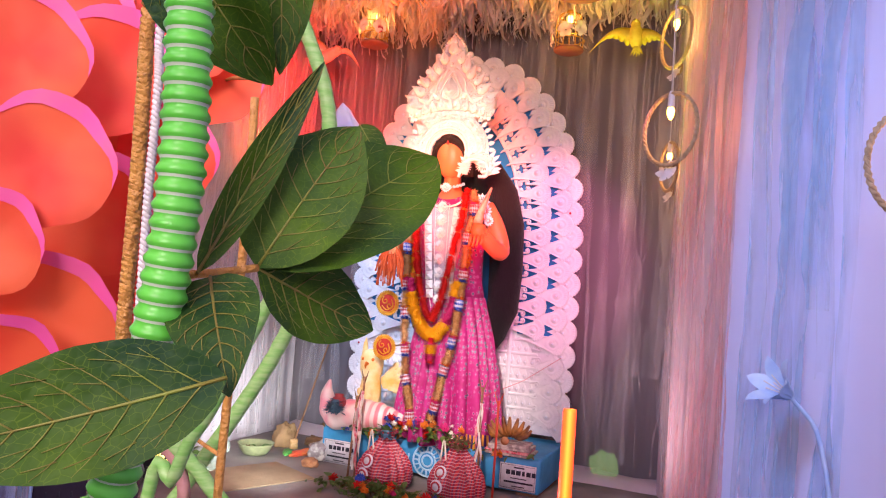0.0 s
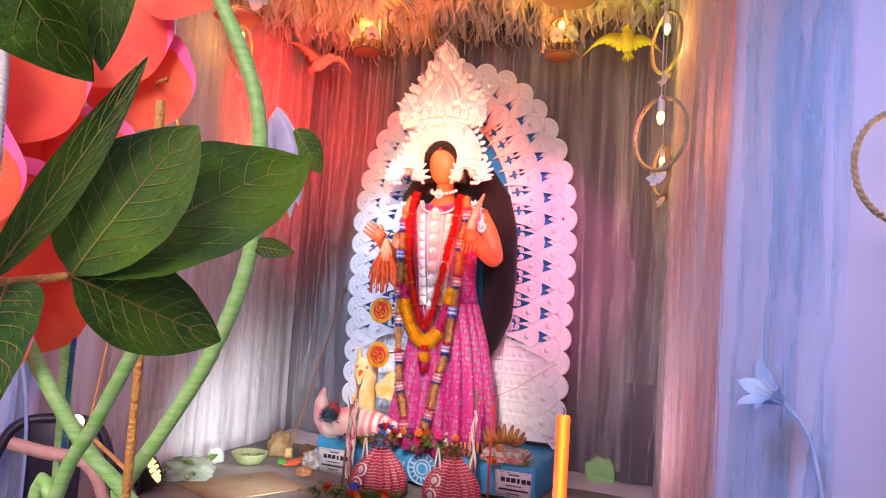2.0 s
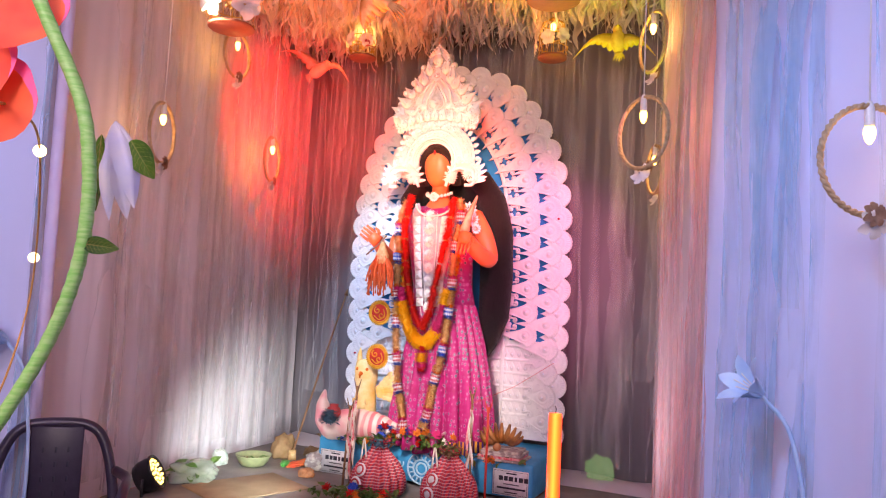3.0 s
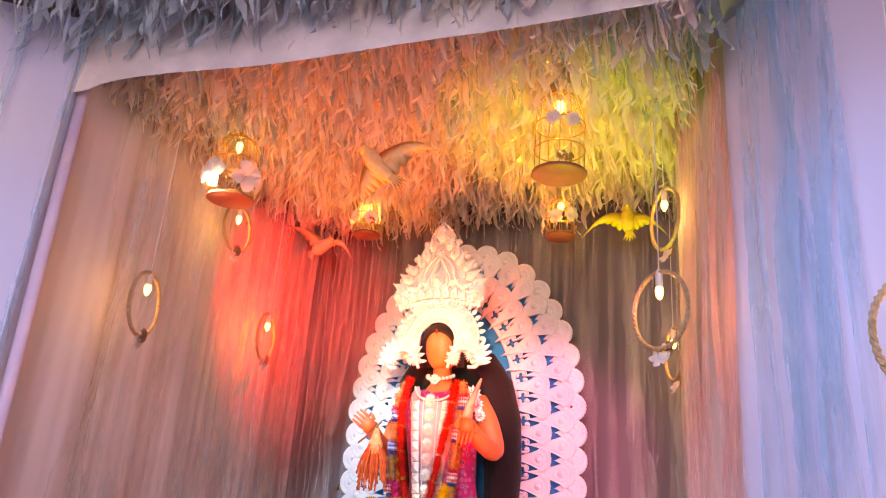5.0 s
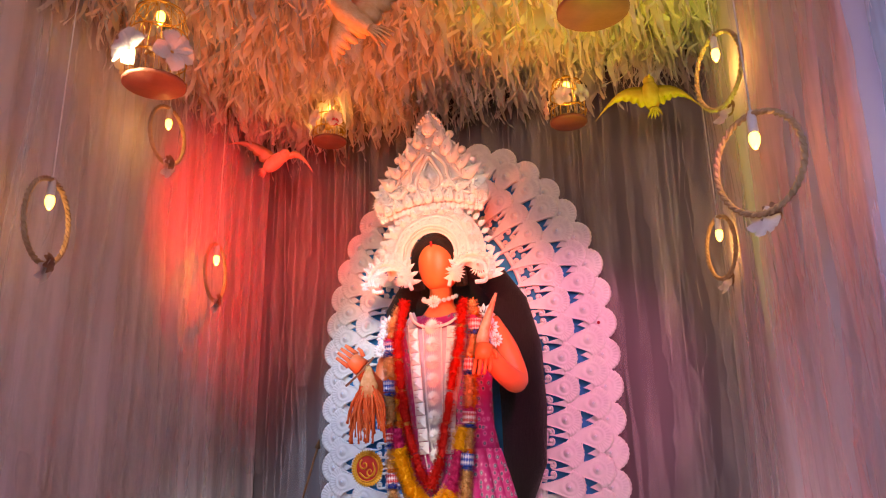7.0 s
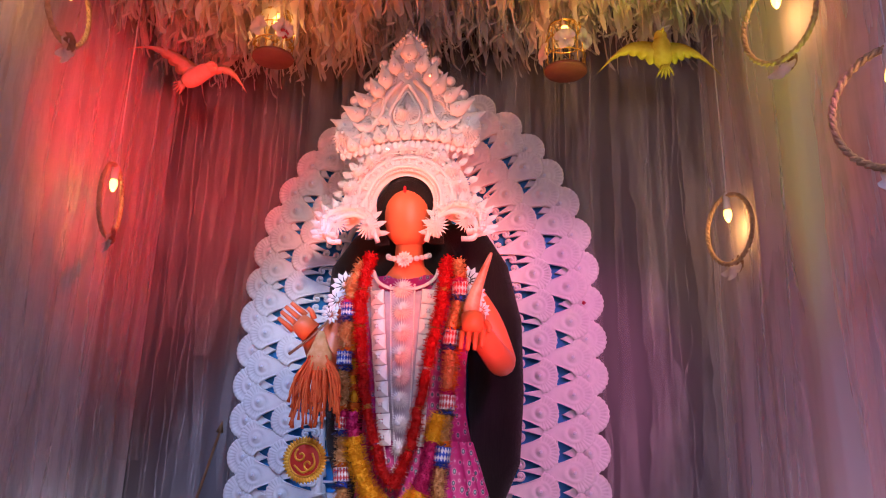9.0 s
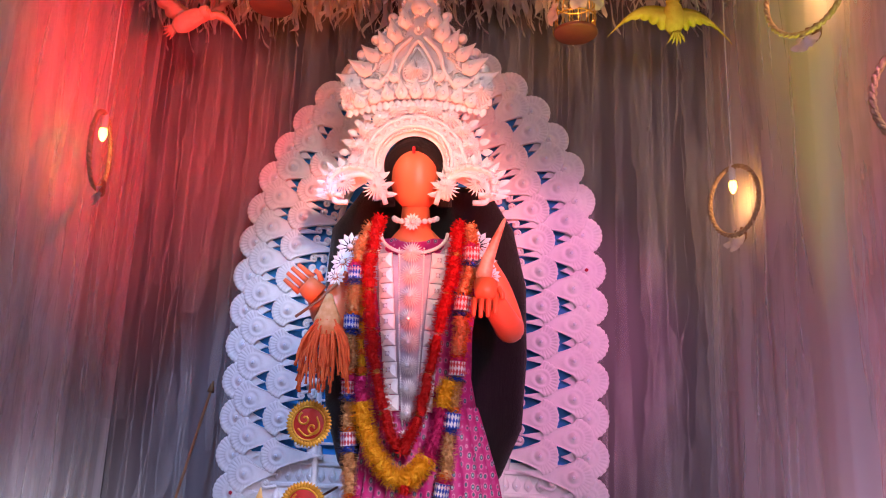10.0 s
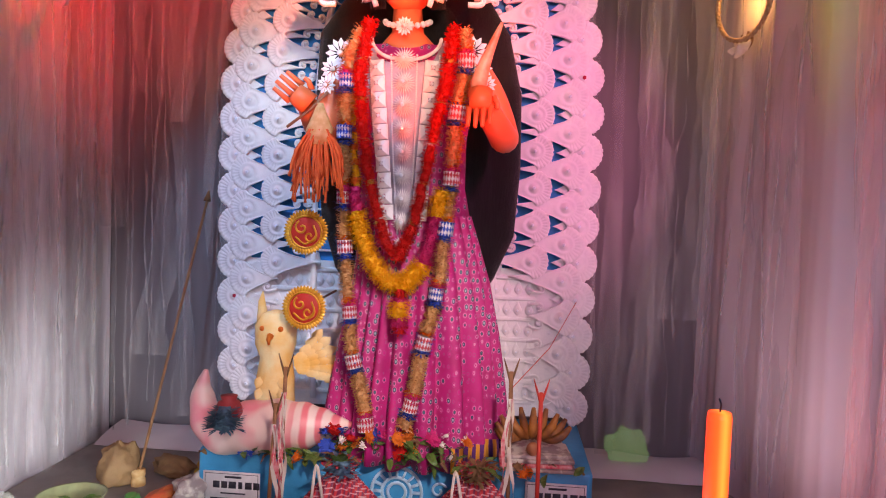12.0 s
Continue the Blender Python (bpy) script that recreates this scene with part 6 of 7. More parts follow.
# reed arrows stuck upright, tied with ribbons and thread
def reed(x, y, h, lean, material, ribbons, label):
    ob = thing("reed_arrow", pose(x, y, FLOOR), label, "reed arrow", "upright reed arrows")
    part("shaft", tube([(0, 0, 0), (lean * 0.5, 0, h * 0.5), (lean, 0, h)], 0.0055, 8), material, ob)
    for s in (-1, 1):
        part("prong", tube([(lean, 0, h - 0.03), (lean + s * 0.014, 0, h + 0.015), (lean + s * 0.02, 0, h + 0.035)], lambda f: 0.004 - 0.003 * f, 6), M["leaf_dry"] if material is M["stick"] else material, ob)
    rnd = random.Random(int(x * 1000))
    for k in range(ribbons):
        s = rnd.uniform(-0.03, 0.03)
        bm = bmesh.new()
        rows = []
        for i in range(11):
            f = i / 10
            c = Vector((lean * 0.8 + s * f + 0.006 * math.sin(12 * f + k), -0.008, h * 0.86 - (h * 0.75) * f))
            w = 0.006
            rows.append([bm.verts.new(c + Vector((w * math.cos(7 * f + k), w * math.sin(7 * f + k), 0))), bm.verts.new(c - Vector((w * math.cos(7 * f + k), w * math.sin(7 * f + k), 0)))])
        for a, b in zip(rows, rows[1:]):
            bm.faces.new((a[0], a[1], b[1], b[0]))
        part("ribbon", bm, M["ribbon_white"] if k % 2 == 0 else M["ribbon_red"], ob)
    return ob


reed(-1.315, 3.3, 0.47, 0.015, M["stick"], 4, "brown reed arrow with trailing white ribbons")
reed(-1.335, 3.27, 0.38, 0.02, M["stick"], 2, "brown reed arrow tied with cloth ribbon")
reed(-0.705, 3.3, 0.49, -0.005, M["stick"], 3, "brown reed arrow tied with red and white ribbon")
reed(-0.632, 3.3, 0.44, 0.0, M["stick_red"], 0, "red-painted reed arrow before the bananas")
thread = link("thread", tube([(-0.705, 3.3, 0.87), (-0.6, 3.55, 0.93), (-0.5, 3.86, 1.03)], 0.0012, 5), M["stick_red"])
tagged(thread, "thin dark red thread tied from reed to screen", "thread")
cane = thing("leaning_cane", pose(-1.86, 3.6, FLOOR), "thin dark cane leaning against the back curtain in a spool", "cane")
part("shaft", tube([(0, 0, 0.03), (0.03, 0.18, 0.48), (0.045, 0.38, 0.9)], 0.005, 8), M["stick"], cane)
part("tip", tube([(0.045, 0.38, 0.9), (0.047, 0.39, 0.94)], lambda f: 0.012 * (1 - f) + 0.002, 8), M["leaf_dry"], cane)
part("spool", lathe([(0.022, 0), (0.022, 0.02), (0.018, 0.024), (0.021, 0.03), (0.021, 0.05)], 16), M["straw"], cane, "orange-brown spool holder")

# tall candle: its glow and the brighter upright stripe are put into the wax emission
candle = thing("candle", pose(-0.263, 3.047, FLOOR), "tall orange-red glowing candle", "candle")
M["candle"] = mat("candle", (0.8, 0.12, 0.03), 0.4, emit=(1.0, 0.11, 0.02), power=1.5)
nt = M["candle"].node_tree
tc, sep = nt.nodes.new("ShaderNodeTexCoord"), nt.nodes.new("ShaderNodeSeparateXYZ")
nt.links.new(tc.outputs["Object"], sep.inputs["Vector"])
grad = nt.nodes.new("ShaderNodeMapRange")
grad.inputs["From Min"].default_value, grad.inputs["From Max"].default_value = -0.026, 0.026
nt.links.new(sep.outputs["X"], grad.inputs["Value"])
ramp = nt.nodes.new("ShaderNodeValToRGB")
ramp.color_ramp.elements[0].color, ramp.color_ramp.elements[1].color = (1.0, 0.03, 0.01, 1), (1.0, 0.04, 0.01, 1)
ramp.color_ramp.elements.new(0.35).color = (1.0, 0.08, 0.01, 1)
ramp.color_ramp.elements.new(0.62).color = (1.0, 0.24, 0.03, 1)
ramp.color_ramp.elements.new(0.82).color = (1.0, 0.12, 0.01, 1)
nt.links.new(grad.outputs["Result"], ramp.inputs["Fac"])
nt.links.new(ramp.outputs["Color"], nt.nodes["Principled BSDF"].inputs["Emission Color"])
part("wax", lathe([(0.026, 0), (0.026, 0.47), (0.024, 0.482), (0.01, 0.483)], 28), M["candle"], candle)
part("wick", tube([(0, 0, 0.48), (0.002, 0, 0.5), (-0.003, 0, 0.512)], 0.002, 6), M["ink"], candle)

# ---- clutter on the stage ----
M["black_plastic"] = mat("black_plastic", (0.02, 0.02, 0.022), 0.4, color2=(0.03, 0.03, 0.035), scale=40, bump=0.1)
M["led"] = mat("led", (1, 0.9, 0.5), 0.3, emit=(1.0, 0.66, 0.15), power=2.2)
M["cardboard"] = mat("cardboard", (0.42, 0.3, 0.18), 0.85, color2=(0.34, 0.24, 0.14), scale=9, bump=0.15)
M["bowl"] = mat("bowl", (0.3, 0.32, 0.16), 0.35, color2=(0.22, 0.24, 0.12), scale=30)
M["film"] = mat("film", (0.75, 0.8, 0.72), 0.2, color2=(0.6, 0.7, 0.55), scale=14, bump=0.4, alpha=0.4)
M["brown_paper"] = mat("brown_paper", (0.3, 0.18, 0.08), 0.8, color2=(0.2, 0.11, 0.05), scale=12, bump=0.3)
M["yellow_cloth"] = mat("yellow_cloth", (0.6, 0.4, 0.04), 0.8, color2=(0.45, 0.28, 0.02), scale=20, bump=0.3)
M["packet_red"] = mat("packet_red", (0.65, 0.08, 0.04), 0.35, color2=(0.6, 0.2, 0.05), scale=20)
M["packet_green"] = mat("packet_green", (0.08, 0.3, 0.06), 0.35, color2=(0.1, 0.4, 0.08), scale=20)

par = thing("par_light", pose(-1.97, 2.7, FLOOR, 0, 0, -62), "round black stage light with lit yellow LEDs on the stage floor", "stage light")
tilt = Matrix.Translation((0, 0, 0.075)) @ Matrix.Rotation(radians(-62), 4, "X")
part("body", lathe([(0.03, -0.05), (0.06, -0.045), (0.07, -0.02), (0.072, 0.03), (0.075, 0.032), (0.075, 0.042), (0.066, 0.042), (0.064, 0.034)], 32, tilt), M["black_plastic"], par)
for s in (-1, 1):
    part("bracket", tube([(s * 0.082, 0, 0.075), (s * 0.082, 0, 0.006), (0, -0.01, 0.004)], 0.006, 8), M["black_plastic"], par)
k = 0
for ring, cnt in ((0.012, 3), (0.033, 8), (0.053, 14)):
    for i in range(cnt):
        a = 2 * math.pi * i / cnt
        bm = bmesh.new()
        bmesh.ops.create_uvsphere(bm, u_segments=8, v_segments=6, radius=0.0075)
        part("led", bm, M["led"], par).matrix_basis = tilt @ Matrix.Translation((ring * math.cos(a), ring * math.sin(a), 0.034))
brd = link("cardboard_sheet", box(0.34, 0.46, 0.006, (0, 0, 0), 0.001), M["cardboard"])
brd.matrix_world = pose(-1.68, 3.0, FLOOR + 0.005, 0, 0, -24)
tagged(brd, "flat brown cardboard sheet on the stage floor", "cardboard")
bowl = thing("bowl", pose(-1.93, 3.36, FLOOR), "olive plastic colander bowl on the stage floor", "bowl")
bm = lathe([(0.04, 0.0), (0.06, 0.006), (0.078, 0.03), (0.088, 0.058), (0.094, 0.06), (0.09, 0.054), (0.074, 0.028), (0.05, 0.01), (0.0, 0.008)], 36, cap=False)
part("shell", bm, M["bowl"], bowl)
for k in range(4):
    lf = new("leaf", LEAVES[k % 3])
    lf.parent = bowl
    lf.location, lf.rotation_euler = (0.03 * math.cos(2 * k), 0.03 * math.sin(2 * k), 0.02 + 0.006 * k), (0.3, 0.1, 1.7 * k)


def crumple(sx, sy, sz, seed, cuts=4):
    bm = bmesh.new()
    bmesh.ops.create_icosphere(bm, subdivisions=cuts, radius=1)
    for v in bm.verts:
        n3 = noise.noise(v.co * 1.7 + Vector((seed, 0, 0))) + 0.5 * noise.noise(v.co * 4.1 + Vector((0, seed, 0)))
        c = v.co * (1 + 0.35 * n3)
        v.co = Vector((c.x * sx, c.y * sy, max(0.0, c.z + 0.6) * sz))
    return bm


veg = thing("greens_bag", pose(-1.98, 2.98, FLOOR + 0.002), "clear plastic bag of pale green leaves on the stage", "vegetables")
part("bag", crumple(0.12, 0.11, 0.055, 3), M["film"], veg, "clear crumpled plastic film")
vr = random.Random(3)
for k in range(40):
    lf = new("leaf", LEAVES[k % 2])
    lf.parent = veg
    lf.location, lf.rotation_euler, lf.scale = (vr.gauss(0, 0.045), vr.gauss(0, 0.04), vr.uniform(0.01, 0.06)), (vr.uniform(-0.8, 0.8), vr.uniform(-0.8, 0.8), vr.uniform(0, 6)), [1.3] * 3
for nm, at, size, mt, sd, lb in (
        ("paper_bag", (-1.93, 3.62), (0.07, 0.06, 0.075), "brown_paper", 7, "crumpled brown paper bag on the stage floor"),
        ("paper_bag", (-1.8, 3.72), (0.1, 0.05, 0.03), "brown_paper", 8, "flattened brown paper bag on the stage floor"),
        ("yellow_cloth", (-1.63, 3.66), (0.07, 0.06, 0.05), "yellow_cloth", 9, "bunched yellow cloth beside the plinth"),
        ("grey_cloth", (-1.62, 3.5), (0.07, 0.06, 0.06), "newspaper", 10, "bunched grey cloth beside the plinth"),
        ("snack_packet", (-1.74, 3.5), (0.09, 0.03, 0.018), "packet_red", 11, "shiny red and yellow packet on the stage floor"),
        ("snack_packet", (-1.81, 3.47), (0.05, 0.025, 0.012), "packet_green", 12, "shiny green packet on the stage floor"),
        ("clay_lump", (-1.58, 3.33), (0.05, 0.035, 0.025), "copper", 13, "brown clay lump on the stage floor"),
        ("plastic_bag", (-2.08, 3.28), (0.04, 0.04, 0.05), "film", 14, "clear crumpled plastic bag against the side curtain")):
    ob = link(nm, crumple(*size, sd), M[mt])
    ob.location = (*at, FLOOR + 0.002)
    ob.rotation_euler = (0, 0, sd * 0.7)
    tagged(ob, lb, nm.replace("_", " "))
bm = bmesh.new()
rows = []
for i in range(61):
    x = -2.2 + 2.2 * i / 60
    rows.append([bm.verts.new((x, y + 0.012 * noise.noise((x * 5, k, 0)), z * (1 + 0.5 * noise.noise((x * 3.3, 1, k))))) for k, (y, z) in enumerate(((3.92, 0.002), (3.97, 0.02), (4.04, 0.03), (4.12, 0.034)))])
for a, b in zip(rows, rows[1:]):
    for k in range(3):
        bm.faces.new((a[k], b[k], b[k + 1], a[k + 1]))
ob = link("floor_cloth", bm, M["drape"])
ob.location = (0, 0, FLOOR + 0.001)
tagged(ob, "whitish cloth bunched along the foot of the back curtain", "cloth")
# green light is put into the net's colour and emission, no lamp inside
glow = link("green_net_wrap", crumple(0.07, 0.03, 0.07, 21), mat("green_glow_net", (0.5, 0.75, 0.35), 0.5, color2=(0.35, 0.6, 0.3), scale=30, bump=0.6, emit=(0.5, 0.9, 0.3), power=0.12, alpha=0.25))
glow.location = (-0.29, 4.03, FLOOR + 0.036)
tagged(glow, "crumpled net with the green glow put into its own colour", "net light")

# ---- plastic chair beside the stage ----
M["chair"] = mat("chair", (0.03, 0.022, 0.045), 0.35, color2=(0.04, 0.03, 0.055), scale=30, bump=0.05)
chair = thing("plastic_chair", pose(-1.62, 1.9, GROUND, 0, 0, 42), "dark purple moulded plastic armchair beside the stage", "chair")
bm = bmesh.new()
rows = []
for x in (-0.21, -0.1, 0, 0.1, 0.21):
    rows.append([bm.verts.new((x, y, 0.42 - 0.02 * (1 - (x / 0.21) ** 2))) for y in (-0.2, 0, 0.2)])
for a, b in zip(rows, rows[1:]):
    for k in (0, 1):
        bm.faces.new((a[k], b[k], b[k + 1], a[k + 1]))
r = bmesh.ops.extrude_face_region(bm, geom=bm.faces[:])
bmesh.ops.translate(bm, vec=(0, 0, -0.018), verts=[v for v in r["geom"] if isinstance(v, bmesh.types.BMVert)])
bmesh.ops.recalc_face_normals(bm, faces=bm.faces)
part("seat", bm, M["chair"], chair)
hoop = smooth_line([(-0.2, 0.2, 0.42), (-0.19, 0.22, 0.62), (-0.13, 0.25, 0.79), (0, 0.26, 0.82), (0.13, 0.25, 0.79), (0.19, 0.22, 0.62), (0.2, 0.2, 0.42)], 8)
part("back_frame", tube(hoop, 0.018, 10), M["chair"], chair)
part("back_splat", box(0.17, 0.014, 0.4, (0, 0.245, 0.61), 0.006), M["chair"], chair)
for k in range(6):
    for j in range(3):
        part("hole", box(0.008, 0.016, 0.02, (0.04 * (j - 1), 0.2445, 0.48 + 0.05 * k), 0.002), M["ink"], chair)
for s in (-1, 1):
    part("armrest", tube(smooth_line([(s * 0.2, 0.21, 0.66), (s * 0.25, 0.08, 0.66), (s * 0.25, -0.1, 0.64), (s * 0.22, -0.18, 0.42)], 6), 0.017, 10), M["chair"], chair)
    for y in (-0.19, 0.2):
        part("leg", tube([(s * 0.19, y, 0.42), (s * 0.22, y * 1.15, 0.0)], lambda f: 0.022 - 0.006 * f, 10), M["chair"], chair)


# ---- cloth lilies by the curtains ----
M["lily_blue"] = mat("lily_blue", (0.6, 0.75, 0.92), 0.6, color2=(0.3, 0.5, 0.85), scale=9, bump=0.1)


def lily(at, tip, label, seed, r=0.1):
    rnd = random.Random(seed)
    ob = thing("cloth_lily", Matrix.Translation(at), label, "cloth flower", "cloth lilies")
    d = (Vector(tip) - Vector(at)).normalized()
    rot = d.to_track_quat("Z", "Y").to_matrix()
    for k in range(6):
        a = 2 * math.pi * k / 6
        bm = bmesh.new()
        rows = []
        for i in range(8):
            f = i / 7
            w = 0.24 * r * math.sin(math.pi * min(1, 0.1 + 0.9 * f)) ** 0.8
            rad = r * (0.12 + 0.7 * f ** 1.5)
            c = Vector((rad * math.cos(a), rad * math.sin(a), r * (1.25 * f - 0.35 * f ** 3)))
            t = Vector((-math.sin(a), math.cos(a), 0))
            rows.append([bm.verts.new(rot @ (c + t * w * q + Vector((0, 0, 0.1 * w * abs(q))))) for q in (-1, 0, 1)])
        for p, q in zip(rows, rows[1:]):
            for j in (0, 1):
                bm.faces.new((p[j], p[j + 1], q[j + 1], q[j]))
        part("petal", bm, M["lily_blue"], ob)
    part("stem", tube(smooth_line([(0, 0, 0), Vector((0.08, 0.02, -0.12)), Vector((0.12, 0.03, -0.45)), Vector((0.1, 0.02, GROUND - at[2]))], 6), 0.006, 8), M["lily_blue"], ob)
    for k in range(4):
        part("stamen", tube([(0, 0, 0), rot @ Vector((0.02 * math.cos(k * 1.6), 0.02 * math.sin(k * 1.6), r * 0.8))], 0.002, 5), M["flower_white"], ob)


lily((0.465, 2.48, 1.1), (0.36, 2.4, 1.17), "pale blue cloth lily on a stem before the satin curtain", 1)
lily((-1.95, 1.98, 1.1), (-1.98, 1.8, 1.16), "pale blue cloth lily on a stem by the niche pole", 2, 0.085)


# ---- artificial flower arch close to the entrance ----
def vein_material():
    m = mat("vein_leaf", (0.01, 0.045, 0.014), 0.55, color2=(0.055, 0.125, 0.006), scale=45, bump=0.15, stretch=(1, 1, 1))
    nt = m.node_tree
    b = nt.nodes["Principled BSDF"]
    b.inputs["Specular IOR Level"].default_value = 0.15
    base = b.inputs["Base Color"].links[0].from_socket
    tc = nt.nodes.new("ShaderNodeTexCoord")
    vo = nt.nodes.new("ShaderNodeTexVoronoi")
    vo.feature = "DISTANCE_TO_EDGE"
    vo.inputs["Scale"].default_value = 800
    mp = nt.nodes.new("ShaderNodeMapping")
    mp.inputs["Scale"].default_value = (1.0, 0.45, 1.0)
    nt.links.new(tc.outputs["Object"], mp.inputs["Vector"])
    nt.links.new(mp.outputs["Vector"], vo.inputs["Vector"])
    mr = nt.nodes.new("ShaderNodeMapRange")
    mr.inputs["From Min"].default_value, mr.inputs["From Max"].default_value = 0.01, 0.035
    mr.inputs["To Min"].default_value, mr.inputs["To Max"].default_value = 0.3, 0.0
    nt.links.new(vo.outputs["Distance"], mr.inputs["Value"])
    big = nt.nodes.new("ShaderNodeTexNoise")
    big.inputs["Scale"].default_value = 55
    nt.links.new(tc.outputs["Object"], big.inputs["Vector"])
    mul = nt.nodes.new("ShaderNodeMath")
    mul.operation = "MULTIPLY"
    nt.links.new(mr.outputs["Result"], mul.inputs[0])
    nt.links.new(big.outputs["Fac"], mul.inputs[1])
    mx = nt.nodes.new("ShaderNodeMix")
    mx.data_type = "RGBA"
    mx.inputs["B"].default_value = (0.3, 0.42, 0.03, 1)
    nt.links.new(mul.outputs[0], mx.inputs["Factor"])
    nt.links.new(base, mx.inputs["A"])
    nt.links.new(mx.outputs["Result"], b.inputs["Base Color"])
    return m


M["vein_leaf"] = vein_material()
M["vein"] = mat("vein", (0.2, 0.26, 0.03), 0.5, color2=(0.2, 0.14, 0.03), scale=60)
M["petal_orange"] = mat("petal_orange", (0.95, 0.17, 0.06), 0.6, color2=(0.88, 0.06, 0.035), scale=28, detail=2, veil=0.3)
M["petal_rim"] = mat("petal_rim", (0.85, 0.09, 0.35), 0.6, color2=(0.8, 0.12, 0.3), scale=60)
M["stem_green"] = mat("stem_green", (0.12, 0.6, 0.06), 0.4, color2=(0.09, 0.5, 0.05), scale=60)
M["stem_groove_pale"] = mat("stem_groove_pale", (0.62, 0.75, 0.58), 0.5, scale=60)
M["stem_pale"] = mat("stem_pale", (0.2, 0.5, 0.1), 0.5, color2=(0.36, 0.6, 0.22), scale=300, stretch=(0.4, 0.4, 2))
M["gold_cord"] = mat("gold_cord", (0.62, 0.32, 0.07), 0.45, color2=(0.5, 0.24, 0.05), scale=150, bump=0.4)
M["bud"] = mat("bud", (0.68, 0.64, 0.68), 0.6, color2=(0.5, 0.5, 0.72), scale=60)
M["dry_stem"] = mat("dry_stem", (0.5, 0.26, 0.24), 0.6, color2=(0.38, 0.2, 0.17), scale=60, bump=0.2)
M["blue_cord"] = mat("blue_cord", (0.02, 0.05, 0.35), 0.4, color2=(0.02, 0.2, 0.1), scale=120)
M["bulb_small"] = mat("bulb_small", (1, 0.8, 0.5), 0.2, emit=(1.0, 0.66, 0.25), power=5)


def blade(base, tip, width, facing, bow=0.0, fold=0.25, wave=0.0):
    """A leaf blade from base to tip, its upper side towards facing."""
    base, tip, facing = Vector(base), Vector(tip), Vector(facing)
    d = tip - base
    side = d.cross(facing).normalized()
    up = side.cross(d).normalized()
    bm = bmesh.new()
    rows, n = [], 18
    for i in range(n + 1):
        f = i / n
        w = width / 2 * (math.sin(math.pi * f ** 0.78) ** 0.8 if 0 < f < 1 else 0.02)
        c = base + d * f + up * bow * math.sin(math.pi * f)
        row = []
        for k in (-1, -0.66, -0.33, 0, 0.33, 0.66, 1):
            row.append(bm.verts.new(c + side * w * k + up * (fold * w * abs(k) + wave * math.sin(9 * f + 2 * k) * abs(k) + 0.03 * w * math.sin(30 * f) * abs(k))))
        rows.append(row)
    for a, b in zip(rows, rows[1:]):
        for k in range(6):
            bm.faces.new((a[k], b[k], b[k + 1], a[k + 1]))
    bmesh.ops.remove_doubles(bm, verts=bm.verts, dist=1e-6)
    def on(f, k):
        w = width / 2 * (math.sin(math.pi * f ** 0.78) ** 0.8 if 0 < f < 1 else 0.02)
        return base + d * f + up * (bow * math.sin(math.pi * f) + 0.00012 + fold * w * abs(k) + wave * math.sin(9 * f + 2 * k) * abs(k)) + side * w * k
    rib = tube([on(f, 0) for f in (0, 0.2, 0.4, 0.6, 0.8, 0.95)], lambda f: 0.0003 * (1 - 0.85 * f), 6)
    for i in range(7):
        f0 = 0.08 + 0.115 * i
        for q in (-1, 1):
            line_ = [on(min(0.97, f0 + 0.15 * k + 0.05 * k * k), q * k * 0.93) for k in (0, 0.2, 0.4, 0.6, 0.8, 1)]
            tube(line_, lambda f: 0.00014 * (1 - 0.75 * f), 4, rib)
            for k0 in (0.35, 0.65):
                f1 = f0 + 0.15 * k0 + 0.05 * k0 * k0
                tube([on(min(0.97, f1 + 0.1 * g), q * min(0.95, k0 + 0.12 * g)) for g in (0, 0.5, 1)], 0.00007, 4, rib)
    return bm, rib


EYEWARD = Vector((0.35, -0.92, 0.12))
spray = thing("leaf_spray", Matrix(), "artificial leaves on a ribbed green stem", "artificial plant")


def add_blade(*args, **kw):
    bm, rib = blade(*args, **kw)
    p = part("leaf", bm, M["vein_leaf"], spray, "dark green cloth leaf with yellow veins")
    part("midrib", rib, M["vein"], p)


tri = (0.2652, 0.3546, 1.3129)
add_blade(tri, (0.2733, 0.3714, 1.3418), 0.021, EYEWARD + Vector((0.1, 0, 0.1)), bow=0.0015)
add_blade(tri, (0.2754, 0.4048, 1.3425), 0.028, EYEWARD + Vector((0.1, 0, 0.25)), bow=0.002)
add_blade(tri, (0.2748, 0.3811, 1.3024), 0.0165, EYEWARD + Vector((0, 0, 0.2)), bow=-0.001)
add_blade((0.2634, 0.3419, 1.3112), (0.2722, 0.3594, 1.3508), 0.007, EYEWARD + Vector((0.6, 0, 0)), bow=-0.004, fold=0.5)
add_blade((0.2634, 0.345, 1.3108), (0.279, 0.333, 1.2945), 0.014, EYEWARD + Vector((0.2, 0, 0.2)), bow=0.002)
add_blade((0.2803, 0.3305, 1.2975), (0.2535, 0.304, 1.287), 0.017, EYEWARD + Vector((0, 0, 0.15)), bow=-0.0015)
add_blade((0.25, 0.338, 1.372), (0.2635, 0.3565, 1.346), 0.02, EYEWARD + Vector((-0.1, 0, -0.2)), bow=0.002)
add_blade((0.262, 0.355, 1.378), (0.2645, 0.357, 1.348), 0.012, EYEWARD + Vector((0.8, 0, 0)), bow=0.002)
part("stalk", tube(smooth_line([(0.2635, 0.3345, 1.3105), (0.262, 0.345, 1.3112), tri], 6), 0.0007, 8), M["gold_cord"], spray, "thin tan leaf stalk")
